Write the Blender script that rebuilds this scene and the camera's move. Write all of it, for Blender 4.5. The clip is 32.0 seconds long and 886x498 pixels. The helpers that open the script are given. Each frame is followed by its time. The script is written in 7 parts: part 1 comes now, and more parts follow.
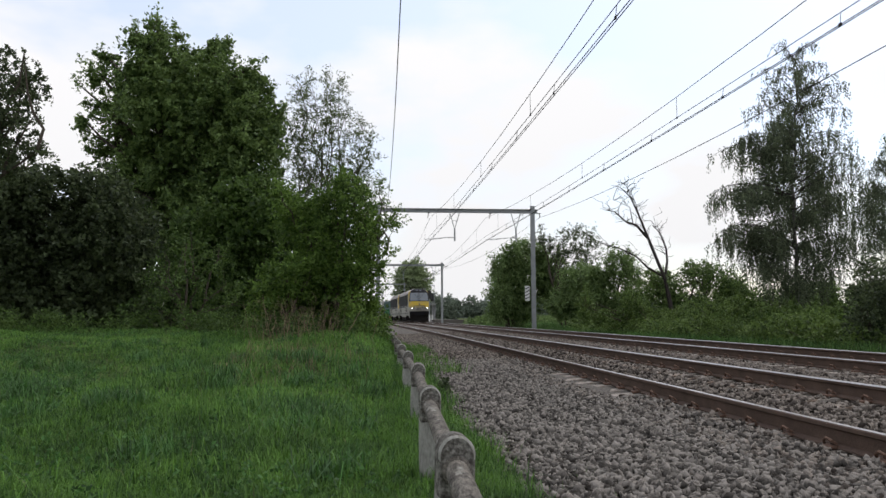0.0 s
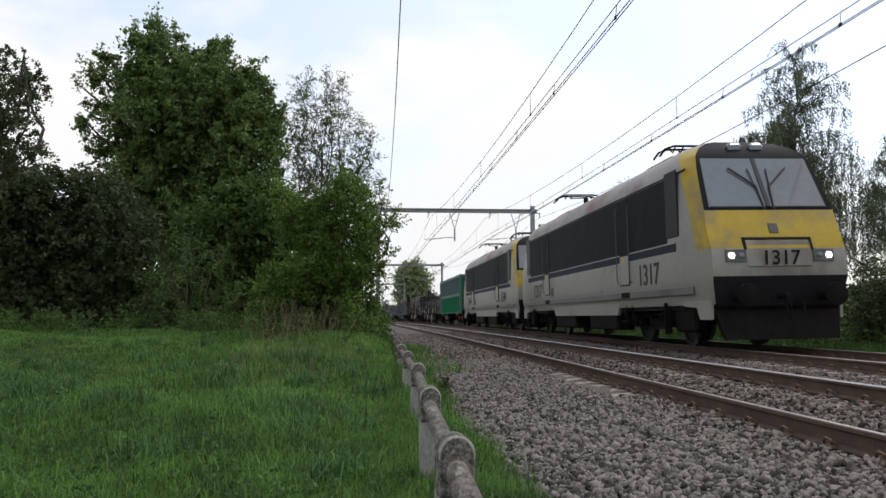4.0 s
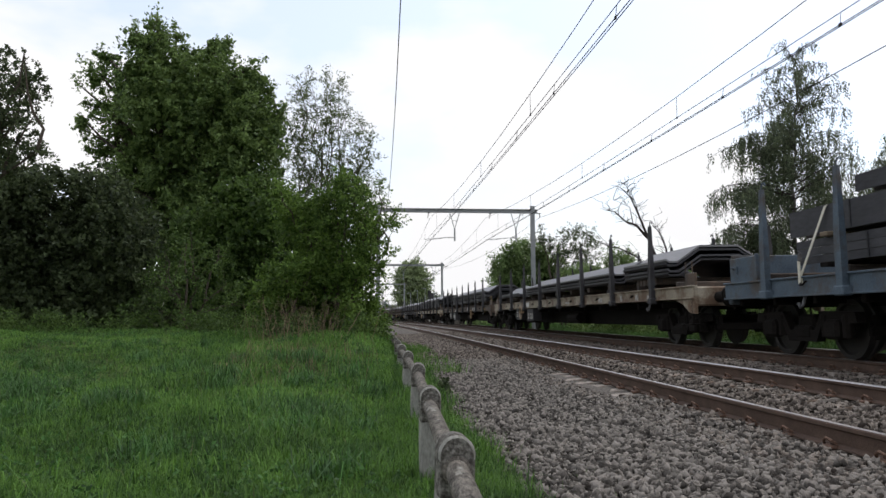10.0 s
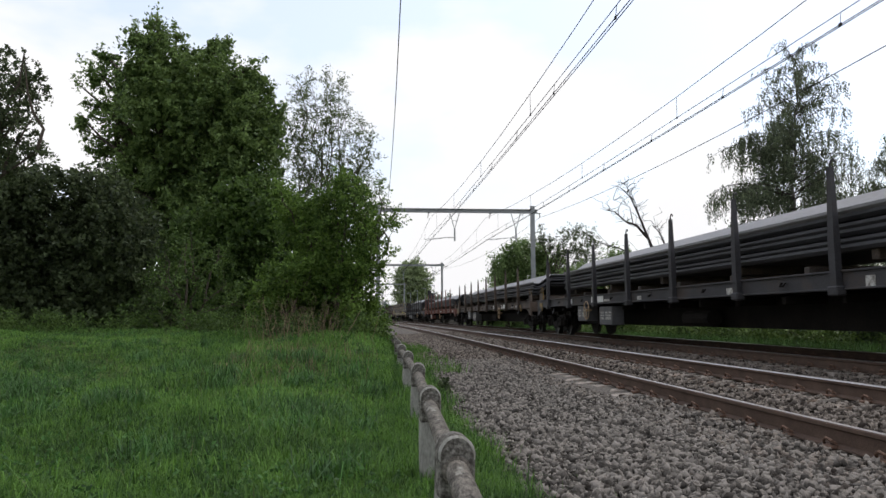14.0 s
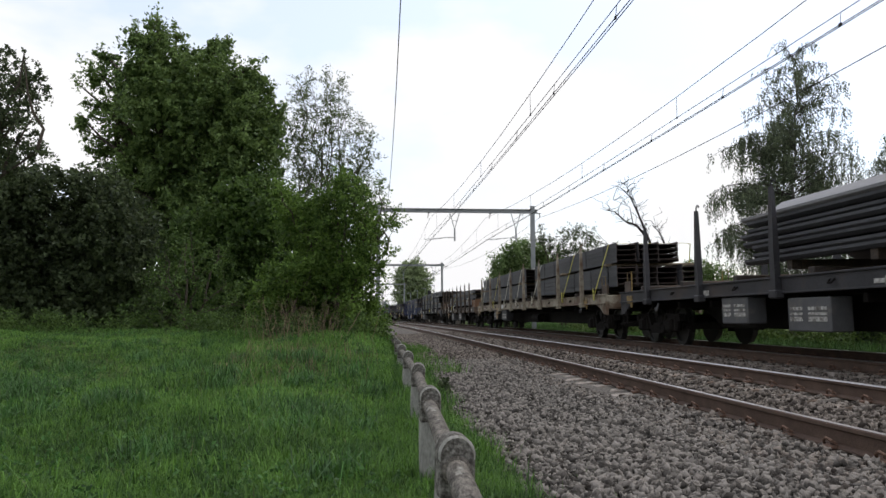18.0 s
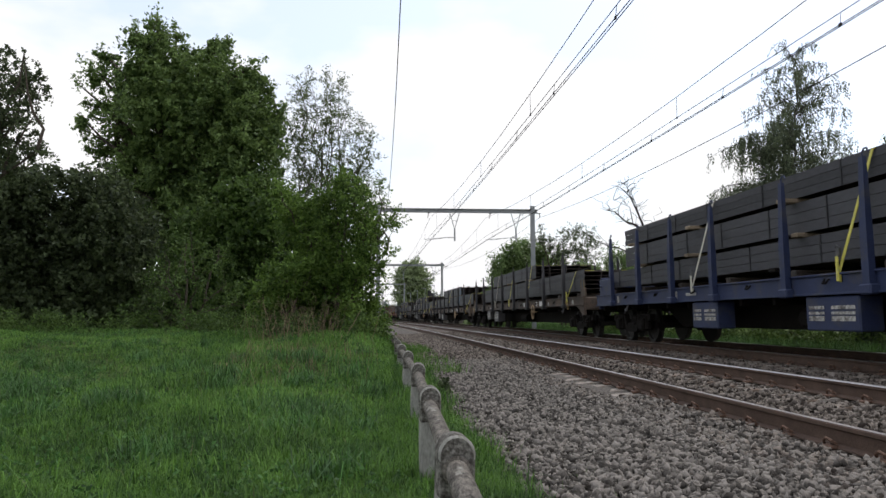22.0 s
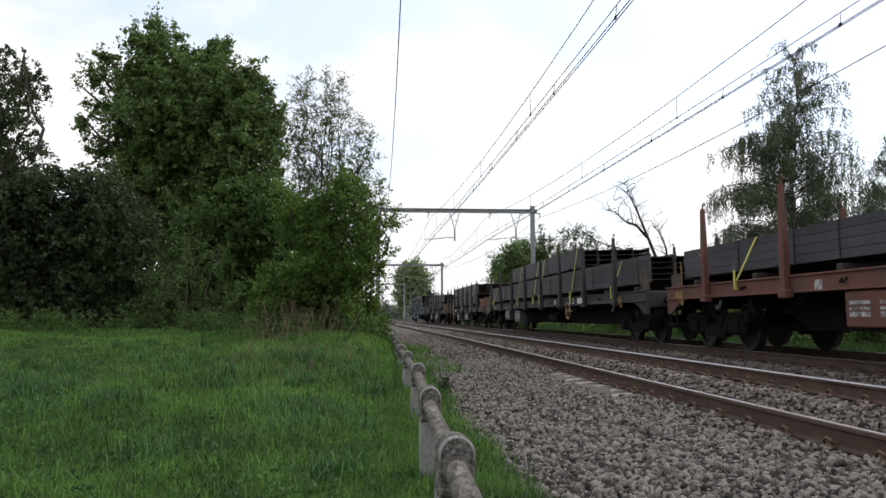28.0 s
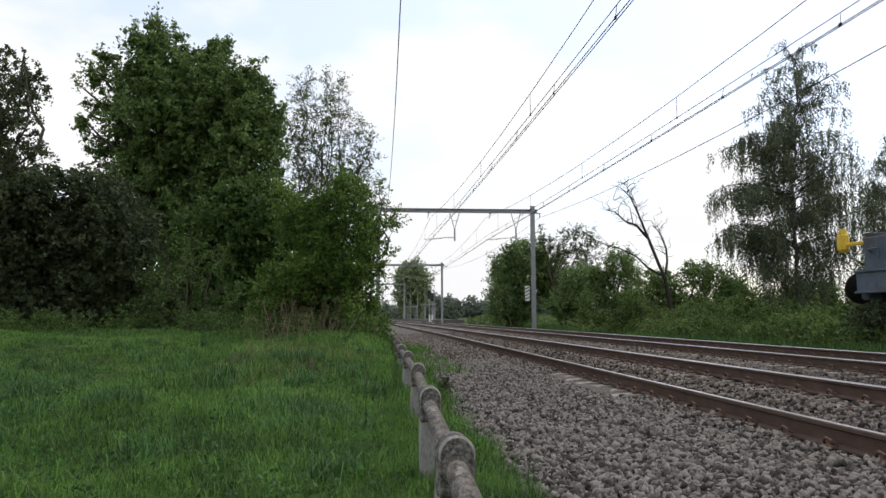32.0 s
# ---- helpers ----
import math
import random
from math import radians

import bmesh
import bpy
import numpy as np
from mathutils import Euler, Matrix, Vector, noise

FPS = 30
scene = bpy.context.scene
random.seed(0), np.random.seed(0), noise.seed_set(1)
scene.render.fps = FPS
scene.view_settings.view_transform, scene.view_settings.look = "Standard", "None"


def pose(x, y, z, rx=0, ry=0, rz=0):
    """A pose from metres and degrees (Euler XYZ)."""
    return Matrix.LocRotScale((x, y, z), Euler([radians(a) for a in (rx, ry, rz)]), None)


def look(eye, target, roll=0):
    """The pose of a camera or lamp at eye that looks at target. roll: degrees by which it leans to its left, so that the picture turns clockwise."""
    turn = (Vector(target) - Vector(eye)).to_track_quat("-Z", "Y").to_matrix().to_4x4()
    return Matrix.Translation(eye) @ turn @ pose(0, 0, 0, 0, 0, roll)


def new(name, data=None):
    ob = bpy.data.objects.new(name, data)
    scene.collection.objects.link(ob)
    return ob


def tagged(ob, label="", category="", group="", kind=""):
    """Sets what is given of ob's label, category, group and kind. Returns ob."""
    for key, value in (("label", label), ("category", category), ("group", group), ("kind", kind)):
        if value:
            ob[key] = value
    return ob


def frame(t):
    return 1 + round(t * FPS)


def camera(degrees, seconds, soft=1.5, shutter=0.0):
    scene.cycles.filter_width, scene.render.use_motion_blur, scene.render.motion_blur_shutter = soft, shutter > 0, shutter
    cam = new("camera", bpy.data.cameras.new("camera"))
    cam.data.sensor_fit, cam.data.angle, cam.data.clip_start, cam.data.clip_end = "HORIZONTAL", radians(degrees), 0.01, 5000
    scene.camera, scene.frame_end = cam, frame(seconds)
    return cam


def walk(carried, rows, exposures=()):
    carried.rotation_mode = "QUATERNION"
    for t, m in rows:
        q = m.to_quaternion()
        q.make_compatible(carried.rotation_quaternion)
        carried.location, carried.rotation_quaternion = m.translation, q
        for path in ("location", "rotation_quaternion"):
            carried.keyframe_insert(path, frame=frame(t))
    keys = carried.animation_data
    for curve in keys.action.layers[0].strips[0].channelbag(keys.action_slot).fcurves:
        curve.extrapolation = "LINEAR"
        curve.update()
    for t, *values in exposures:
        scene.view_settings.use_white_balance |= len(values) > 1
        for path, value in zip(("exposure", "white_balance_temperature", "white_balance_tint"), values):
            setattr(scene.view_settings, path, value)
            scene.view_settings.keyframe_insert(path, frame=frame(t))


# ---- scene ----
# ---- camera: stands still beside the line, 1 m above the ground ----
cam = camera(59.85, 32.0, soft=1.5)
EYE = Vector((0.0, 0.0, 1.004))
_yaw, _pitch = radians(5.13), radians(5.044)
AIM = EYE + Vector((math.sin(_yaw) * math.cos(_pitch), math.cos(_yaw) * math.cos(_pitch), math.sin(_pitch)))
walk(cam, [(0.0, look(EYE, AIM, -0.28)), (32.0, look(EYE, AIM, -0.28))],
     [(0.0, 0.04), (3.2, 0.04), (5.6, 0.2), (7.5, 0.18), (10.0, 0.13), (18.0, 0.14), (25.0, 0.2), (29.0, 0.16), (32.0, 0.14)])

# ---- light: bright overcast sky, weak wide sun behind thin cloud ----
SUN_EL, SUN_AZ = radians(55), radians(62)
world = bpy.data.worlds.new("overcast_sky")
scene.world = world
world.use_nodes = True
_n, _l = world.node_tree.nodes, world.node_tree.links
_n.clear()
_out = _n.new("ShaderNodeOutputWorld")
_bg = _n.new("ShaderNodeBackground")
_sky = _n.new("ShaderNodeTexSky")
_sky.sky_type, _sky.sun_disc = "NISHITA", False
_sky.sun_elevation, _sky.sun_rotation = SUN_EL, SUN_AZ
_sky.air_density, _sky.dust_density = 1.0, 2.0
_dim = _n.new("ShaderNodeVectorMath")
_dim.operation = "SCALE"
_dim.inputs["Scale"].default_value = 0.24
_co = _n.new("ShaderNodeTexCoord")
_mp = _n.new("ShaderNodeMapping")
_mp.inputs["Scale"].default_value = (1.0, 1.0, 2.2)
_mp.inputs["Location"].default_value = (0.35, 0.1, 0.0)
_no = _n.new("ShaderNodeTexNoise")
_no.inputs["Scale"].default_value, _no.inputs["Detail"].default_value, _no.inputs["Roughness"].default_value = 3.2, 5.0, 0.5
_ra = _n.new("ShaderNodeValToRGB")
_ra.color_ramp.elements[0].position, _ra.color_ramp.elements[0].color = 0.41, (0.45, 0.45, 0.45, 1)
_ra.color_ramp.elements[1].position, _ra.color_ramp.elements[1].color = 0.58, (1, 1, 1, 1)
_mx = _n.new("ShaderNodeMix")
_mx.data_type = "RGBA"
_mx.inputs["B"].default_value = (0.993, 0.986, 1.002, 1)
_l.new(_co.outputs["Generated"], _mp.inputs["Vector"])
_l.new(_mp.outputs["Vector"], _no.inputs["Vector"])
_l.new(_no.outputs["Fac"], _ra.inputs["Fac"])
_l.new(_ra.outputs["Color"], _mx.inputs["Factor"])
_l.new(_sky.outputs["Color"], _dim.inputs[0])
_l.new(_dim.outputs["Vector"], _mx.inputs["A"])
_xyz = _n.new("ShaderNodeSeparateXYZ")
_l.new(_co.outputs["Generated"], _xyz.inputs["Vector"])
_rise = _n.new("ShaderNodeMath")
_rise.operation, _rise.use_clamp = "MULTIPLY_ADD", False
_rise.inputs[1].default_value, _rise.inputs[2].default_value = 0.3, 0.88
_l.new(_xyz.outputs["Z"], _rise.inputs[0])
_whole = _n.new("ShaderNodeVectorMath")
_whole.operation = "SCALE"
_l.new(_mx.outputs["Result"], _whole.inputs[0])
_l.new(_rise.outputs[0], _whole.inputs["Scale"])
_l.new(_whole.outputs["Vector"], _bg.inputs["Color"])
_bg.inputs["Strength"].default_value = 1.0
_l.new(_bg.outputs["Background"], _out.inputs["Surface"])
sun_data = bpy.data.lights.new("sun", "SUN")
sun_data.energy, sun_data.angle, sun_data.color = 0.9, radians(14), (1.0, 0.97, 0.92)
sun = new("sun", sun_data)
sun.matrix_world = look((0, 0, 60), (0 - 60 * math.sin(SUN_AZ) / math.tan(SUN_EL), 0 - 60 * math.cos(SUN_AZ) / math.tan(SUN_EL), 0))
scene.view_settings.exposure = 0.0


# ---- materials ----
def material(name, color, rough=0.7, metal=0.0, vary=0.25, scale=4.0, fine=60.0, bump=0.15, tint=None, island=0.0, rand=0.0, dirt=None, dirt_at=0.55, spec=0.5, leaf=0.0, stretch=(1, 1, 1), tight=0.22):
    """Surface with blotches at a coarse and a fine scale, relief and optional stains."""
    m = bpy.data.materials.new(name)
    m.use_nodes = True
    n, l = m.node_tree.nodes, m.node_tree.links
    b = n["Principled BSDF"]
    b.inputs["Roughness"].default_value, b.inputs["Metallic"].default_value = rough, metal
    b.inputs["Specular IOR Level"].default_value = spec
    co = n.new("ShaderNodeTexCoord")
    mp = n.new("ShaderNodeMapping")
    mp.inputs["Scale"].default_value = stretch
    l.new(co.outputs["Object"], mp.inputs["Vector"])
    big, small = n.new("ShaderNodeTexNoise"), n.new("ShaderNodeTexNoise")
    for t, s, d in ((big, scale, 4.0), (small, fine, 3.0)):
        t.inputs["Scale"].default_value, t.inputs["Detail"].default_value = s, d
        l.new(mp.outputs["Vector"], t.inputs["Vector"])
    add = n.new("ShaderNodeMath")
    add.operation = "MULTIPLY_ADD"
    add.inputs[1].default_value = 0.5
    l.new(small.outputs["Fac"], add.inputs[0])
    half = n.new("ShaderNodeMath")
    half.operation = "MULTIPLY"
    half.inputs[1].default_value = 0.5
    l.new(big.outputs["Fac"], half.inputs[0])
    l.new(half.outputs[0], add.inputs[2])
    last = add.outputs[0]
    if island or rand:
        src = n.new("ShaderNodeNewGeometry").outputs["Random Per Island"] if island else n.new("ShaderNodeObjectInfo").outputs["Random"]
        mad = n.new("ShaderNodeMath")
        mad.operation = "MULTIPLY_ADD"
        mad.inputs[1].default_value = island or rand
        l.new(src, mad.inputs[0])
        off = n.new("ShaderNodeMath")
        off.operation = "SUBTRACT"
        off.inputs[1].default_value = 0.5 * (island or rand)
        l.new(last, off.inputs[0])
        l.new(off.outputs[0], mad.inputs[2])
        last = mad.outputs[0]
    ramp = n.new("ShaderNodeValToRGB")
    lo = [c * (1 - vary) for c in color]
    hi = [min(1, c * (1 + vary)) for c in color] if tint is None else tint
    ramp.color_ramp.elements[0].position, ramp.color_ramp.elements[0].color = 0.5 - tight, (*lo, 1)
    ramp.color_ramp.elements[1].position, ramp.color_ramp.elements[1].color = 0.5 + tight, (*hi, 1)
    l.new(last, ramp.inputs["Fac"])
    colour = ramp.outputs["Color"]
    if dirt:
        st = n.new("ShaderNodeTexNoise")
        st.inputs["Scale"].default_value, st.inputs["Detail"].default_value, st.inputs["Roughness"].default_value = scale * 0.6, 8.0, 0.7
        l.new(mp.outputs["Vector"], st.inputs["Vector"])
        sr = n.new("ShaderNodeValToRGB")
        sr.color_ramp.elements[0].position, sr.color_ramp.elements[0].color = dirt_at - 0.06, (0, 0, 0, 1)
        sr.color_ramp.elements[1].position, sr.color_ramp.elements[1].color = dirt_at + 0.1, (1, 1, 1, 1)
        l.new(st.outputs["Fac"], sr.inputs["Fac"])
        mx = n.new("ShaderNodeMix")
        mx.data_type = "RGBA"
        mx.inputs["B"].default_value = (*dirt, 1)
        l.new(sr.outputs["Color"], mx.inputs["Factor"])
        l.new(colour, mx.inputs["A"])
        colour = mx.outputs["Result"]
    l.new(colour, b.inputs["Base Color"])
    if bump:
        bp = n.new("ShaderNodeBump")
        bp.inputs["Strength"].default_value, bp.inputs["Distance"].default_value = bump, 0.02
        l.new(add.outputs[0], bp.inputs["Height"])
        l.new(bp.outputs["Normal"], b.inputs["Normal"])
    if leaf:
        tr = n.new("ShaderNodeBsdfTranslucent")
        l.new(colour, tr.inputs["Color"])
        ms = n.new("ShaderNodeMixShader")
        ms.inputs[0].default_value = leaf
        l.new(b.outputs[0], ms.inputs[1])
        l.new(tr.outputs[0], ms.inputs[2])
        l.new(ms.outputs[0], n["Material Output"].inputs["Surface"])
    return m


def glow(name, color, power):
    m = bpy.data.materials.new(name)
    m.use_nodes = True
    b = m.node_tree.nodes["Principled BSDF"]
    b.inputs["Emission Color"].default_value, b.inputs["Emission Strength"].default_value = (*color, 1), power
    return m


SOIL = material("meadow_soil", (0.055, 0.075, 0.022), 0.95, vary=0.5, scale=0.7, fine=14, bump=0.5, tint=(0.09, 0.12, 0.035), dirt=(0.075, 0.065, 0.035), dirt_at=0.6, spec=0.1)
GRASS = material("grass_blade", (0.047, 0.124, 0.025), 0.6, vary=0.5, scale=0.8, fine=2.6, bump=0, tint=(0.135, 0.268, 0.047), island=0.3, leaf=0.4, spec=0.25, tight=0.15)
GRASS_DEEP = material("coarse_grass_blade", (0.04, 0.1, 0.024), 0.55, vary=0.4, scale=1.1, fine=4, bump=0, tint=(0.085, 0.2, 0.05), island=0.5, leaf=0.35, spec=0.3)
WEED = material("weed_leaf", (0.05, 0.12, 0.028), 0.6, vary=0.4, scale=0.8, fine=5, bump=0, tint=(0.105, 0.2, 0.05), island=0.5, leaf=0.35, spec=0.25)
STRAW = material("dry_stalk", (0.17, 0.135, 0.085), 0.9, vary=0.4, scale=2, fine=20, bump=0, island=0.4, spec=0.1)
BALLAST = material("ballast_stone", (0.09, 0.08, 0.07), 0.9, vary=0.5, scale=7, fine=45, bump=0.6, tint=(0.22, 0.2, 0.178), island=0.75, spec=0.2)
BALLAST_BROWN = material("rusty_ballast_stone", (0.09, 0.072, 0.06), 0.9, vary=0.55, scale=7, fine=45, bump=0.5, tint=(0.22, 0.19, 0.163), island=0.75, spec=0.2)
BALLAST_BED = material("ballast_bed", (0.075, 0.066, 0.058), 0.95, vary=0.6, scale=16, fine=38, bump=1.0, tint=(0.17, 0.153, 0.135), spec=0.15)
STONE = material("loose_stone", (0.12, 0.103, 0.09), 0.9, vary=0.5, scale=9, fine=60, bump=0.5, tint=(0.28, 0.25, 0.222), rand=0.9, spec=0.2)
RAIL_RUST = material("rusty_rail_side", (0.07, 0.045, 0.034), 0.85, vary=0.35, scale=5, fine=70, bump=0.2, tint=(0.12, 0.08, 0.06), spec=0.25)
RAIL_TOP = material("worn_rail_head", (0.42, 0.4, 0.4), 0.36, 0.9, vary=0.15, scale=3, fine=40, bump=0.02, stretch=(1, 0.1, 1))
FENCE_RAIL = material("mossy_dark_concrete", (0.05, 0.043, 0.036), 0.92, vary=0.5, scale=30, fine=110, bump=0.4, tight=0.14, tint=(0.2, 0.18, 0.155), dirt=(0.34, 0.34, 0.3), dirt_at=0.64, spec=0.2, stretch=(1, 0.3, 1))
PALE_CONCRETE = material("pale_concrete", (0.2, 0.195, 0.175), 0.9, vary=0.4, scale=14, fine=80, bump=0.3, tint=(0.4, 0.39, 0.355), dirt=(0.1, 0.1, 0.075), dirt_at=0.6, spec=0.2, stretch=(1, 1, 0.35))
CONCRETE = material("weathered_concrete", (0.12, 0.11, 0.095), 0.92, vary=0.6, scale=26, fine=95, bump=0.4, tight=0.14, tint=(0.3, 0.285, 0.255), dirt=(0.045, 0.04, 0.033), dirt_at=0.5, spec=0.2)
SLEEPER = material("sleeper_concrete", (0.3, 0.27, 0.24), 0.95, vary=0.3, scale=6, fine=60, bump=0.4, dirt=(0.15, 0.11, 0.085), dirt_at=0.52, spec=0.15)
CLIP = material("rusty_clip", (0.12, 0.068, 0.045), 0.85, vary=0.4, scale=30, fine=150, bump=0.2)
GALV = material("galvanised_steel", (0.27, 0.28, 0.285), 0.6, 0.35, vary=0.2, scale=2.5, fine=30, bump=0.05, dirt=(0.17, 0.16, 0.15), dirt_at=0.6)
WIRE = material("dark_copper_wire", (0.03, 0.029, 0.03), 0.8, 0.0, vary=0.3, scale=6, fine=50, bump=0, spec=0.1)
CERAMIC = material("insulator_glass", (0.16, 0.12, 0.1), 0.3, vary=0.2, bump=0)
BARK = material("tree_bark", (0.075, 0.062, 0.05), 0.95, vary=0.4, scale=6, fine=40, bump=0.6, spec=0.1, stretch=(1, 1, 0.3))
BIRCH_BARK = material("birch_bark", (0.13, 0.125, 0.115), 0.9, vary=0.3, scale=5, fine=30, bump=0.4, dirt=(0.05, 0.045, 0.04), dirt_at=0.5, spec=0.15, stretch=(1, 1, 2.5))
DEADWOOD = material("dead_wood", (0.045, 0.038, 0.035), 0.95, vary=0.35, scale=6, fine=40, bump=0.5, spec=0.1)


def leaf_material(name, dark, light):
    return material(name, dark, 0.6, vary=0.3, scale=0.5, fine=2.5, bump=0, tint=light, island=0.45, leaf=0.36, spec=0.25)


LEAF_DEEP = leaf_material("sycamore_leaf", (0.064, 0.114, 0.034), (0.185, 0.268, 0.078))
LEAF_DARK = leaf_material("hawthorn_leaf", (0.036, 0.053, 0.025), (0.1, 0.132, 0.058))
LEAF_FRESH = leaf_material("hazel_leaf", (0.056, 0.113, 0.02), (0.155, 0.247, 0.045))
# sycamore green darkened: shade among the bushes put into the leaf colour
LEAF_SHADED = leaf_material("shaded_green_leaf", (0.04, 0.08, 0.018), (0.108, 0.175, 0.04))
# alder green, lightened for the thin haze over its distance
LEAF_ALDER = leaf_material("alder_leaf", (0.09, 0.148, 0.047), (0.215, 0.305, 0.108))
LEAF_GREY = leaf_material("willow_leaf", (0.07, 0.1, 0.04), (0.14, 0.18, 0.075))
LEAF_BIRCH = leaf_material("birch_leaf", (0.07, 0.093, 0.05), (0.14, 0.172, 0.096))
LEAF_HEDGE = leaf_material("bramble_leaf", (0.055, 0.1, 0.022), (0.15, 0.22, 0.055))
# oak and treetop greens paled: distance haze is mixed into the colour
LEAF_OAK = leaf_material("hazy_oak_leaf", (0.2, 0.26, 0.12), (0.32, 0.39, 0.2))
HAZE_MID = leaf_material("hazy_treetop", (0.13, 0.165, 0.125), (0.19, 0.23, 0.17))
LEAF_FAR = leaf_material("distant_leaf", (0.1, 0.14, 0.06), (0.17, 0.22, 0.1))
# horizon wood: grey-blue haze painted into the green
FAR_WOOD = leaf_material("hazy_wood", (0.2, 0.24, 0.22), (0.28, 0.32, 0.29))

# black steel; its tone is lowered further for shade beneath the vehicles
STEEL_BLACK = material("shaded_black_steel", (0.008, 0.0073, 0.007), 0.85, 0.0, vary=0.5, scale=3, fine=30, bump=0.15, tint=(0.017, 0.0142, 0.0122), spec=0.1)
WHEEL_STEEL = material("wheel_steel", (0.016, 0.014, 0.012), 0.65, 0.2, vary=0.4, scale=5, fine=40, bump=0.1)
MILL_STEEL = material("mill_scale_steel", (0.034, 0.034, 0.039), 0.65, 0.1, vary=0.35, scale=1.2, fine=25, bump=0.08, tint=(0.06, 0.06, 0.067), rand=0.35, dirt=(0.065, 0.05, 0.042), dirt_at=0.66, stretch=(1, 0.25, 1))
RUST_STEEL = material("rust_brown_steel", (0.042, 0.03, 0.026), 0.8, 0.0, vary=0.4, scale=2, fine=30, bump=0.12, tint=(0.075, 0.054, 0.046), rand=0.3, stretch=(1, 0.3, 1))
# pale steel for topmost piles: daylight from above put into the colour
SKYLIT_PILE_STEEL = material("skylit_pile_steel", (0.13, 0.13, 0.138), 0.5, 0.2, vary=0.2, scale=1.5, fine=30, bump=0.06, tint=(0.22, 0.215, 0.22), rand=0.3, stretch=(1, 0.2, 1))
TIMBER = material("dunnage_timber", (0.22, 0.17, 0.115), 0.85, vary=0.3, scale=4, fine=50, bump=0.2, rand=0.4)
STRAP_Y = material("yellow_strap", (0.55, 0.5, 0.09), 0.6, vary=0.2, scale=8, fine=60, bump=0.05, dirt=(0.4, 0.38, 0.25), dirt_at=0.6)
STRAP_W = material("pale_strap", (0.55, 0.53, 0.44), 0.6, vary=0.2, scale=8, fine=60, bump=0.05)
STRAP_B = material("blue_strap", (0.08, 0.2, 0.36), 0.6, vary=0.2, scale=8, fine=60, bump=0.05)
CREAM = material("cream_wagon_paint", (0.3, 0.265, 0.2), 0.75, vary=0.25, scale=2.5, fine=40, bump=0.1, dirt=(0.12, 0.075, 0.045), dirt_at=0.5, rand=0.15)
GREYPAINT = material("grimy_grey_wagon_paint", (0.029, 0.028, 0.031), 0.75, vary=0.4, tight=0.15, scale=1.6, fine=40, bump=0.1, dirt=(0.048, 0.036, 0.03), dirt_at=0.56)
BROWNPAINT = material("grimy_brown_wagon_paint", (0.055, 0.042, 0.034), 0.8, vary=0.4, scale=1.4, fine=40, bump=0.12, tight=0.14, tint=(0.115, 0.078, 0.052), dirt=(0.026, 0.022, 0.02), dirt_at=0.52)
REDPAINT = material("oxide_red_wagon_paint", (0.13, 0.05, 0.036), 0.78, vary=0.3, scale=2.5, fine=40, bump=0.1, dirt=(0.09, 0.05, 0.04), dirt_at=0.56)
BLUEPAINT = material("faded_blue_wagon_paint", (0.058, 0.09, 0.13), 0.75, vary=0.35, scale=2.2, fine=40, bump=0.08, tint=(0.1, 0.135, 0.165), dirt=(0.06, 0.052, 0.046), dirt_at=0.53)
NAVYPAINT = material("navy_wagon_paint", (0.018, 0.028, 0.075), 0.65, vary=0.3, scale=2.5, fine=40, bump=0.08, dirt=(0.05, 0.05, 0.06), dirt_at=0.57)
RUSTPLATE = material("rusted_plate", (0.15, 0.08, 0.042), 0.85, vary=0.35, scale=3, fine=40, bump=0.15, dirt=(0.1, 0.07, 0.05), dirt_at=0.54)
OCHRE = material("dull_ochre_paint", (0.24, 0.16, 0.05), 0.75, vary=0.3, scale=5, fine=50, bump=0.08, dirt=(0.06, 0.045, 0.03), dirt_at=0.5)
YELLOW = material("yellow_paint", (0.62, 0.42, 0.03), 0.6, vary=0.2, scale=5, fine=50, bump=0.05, dirt=(0.2, 0.15, 0.06), dirt_at=0.64)
WHITE = material("white_marking", (0.62, 0.62, 0.6), 0.7, vary=0.15, scale=6, fine=60, bump=0, dirt=(0.3, 0.28, 0.25), dirt_at=0.62)
GREYPLATE = material("grey_data_plate", (0.075, 0.075, 0.078), 0.7, vary=0.2, scale=5, fine=50, bump=0.05, dirt=(0.12, 0.11, 0.1), dirt_at=0.58)
ORANGE = material("orange_red_paint", (0.34, 0.06, 0.03), 0.6, vary=0.25, scale=6, fine=60, bump=0.05, dirt=(0.2, 0.06, 0.04), dirt_at=0.6)
HOPPER_GREEN = material("bright_green_hopper_paint", (0.004, 0.15, 0.066), 0.6, vary=0.18, scale=1.2, fine=30, bump=0.06, dirt=(0.012, 0.09, 0.05), dirt_at=0.62, spec=0.25)
HOPPER_GREY = material("grey_green_hopper_paint", (0.075, 0.13, 0.125), 0.7, vary=0.2, scale=1.2, fine=30, bump=0.06, dirt=(0.07, 0.1, 0.1), dirt_at=0.62)
PALE_MARK = material("worn_white_marking", (0.42, 0.41, 0.38), 0.8, vary=0.5, scale=14, fine=60, bump=0, dirt=(0.1, 0.09, 0.08), dirt_at=0.5)
LOCO_GREY = material("pale_grey_locomotive_paint", (0.25, 0.242, 0.21), 0.45, vary=0.12, scale=1.0, fine=20, bump=0.03, dirt=(0.16, 0.142, 0.118), dirt_at=0.55, stretch=(1, 0.6, 0.5))
LOCO_ROOF = material("grimy_locomotive_roof", (0.34, 0.32, 0.305), 0.7, vary=0.2, scale=1.2, fine=25, bump=0.08, dirt=(0.22, 0.14, 0.13), dirt_at=0.54, stretch=(1, 0.5, 1))
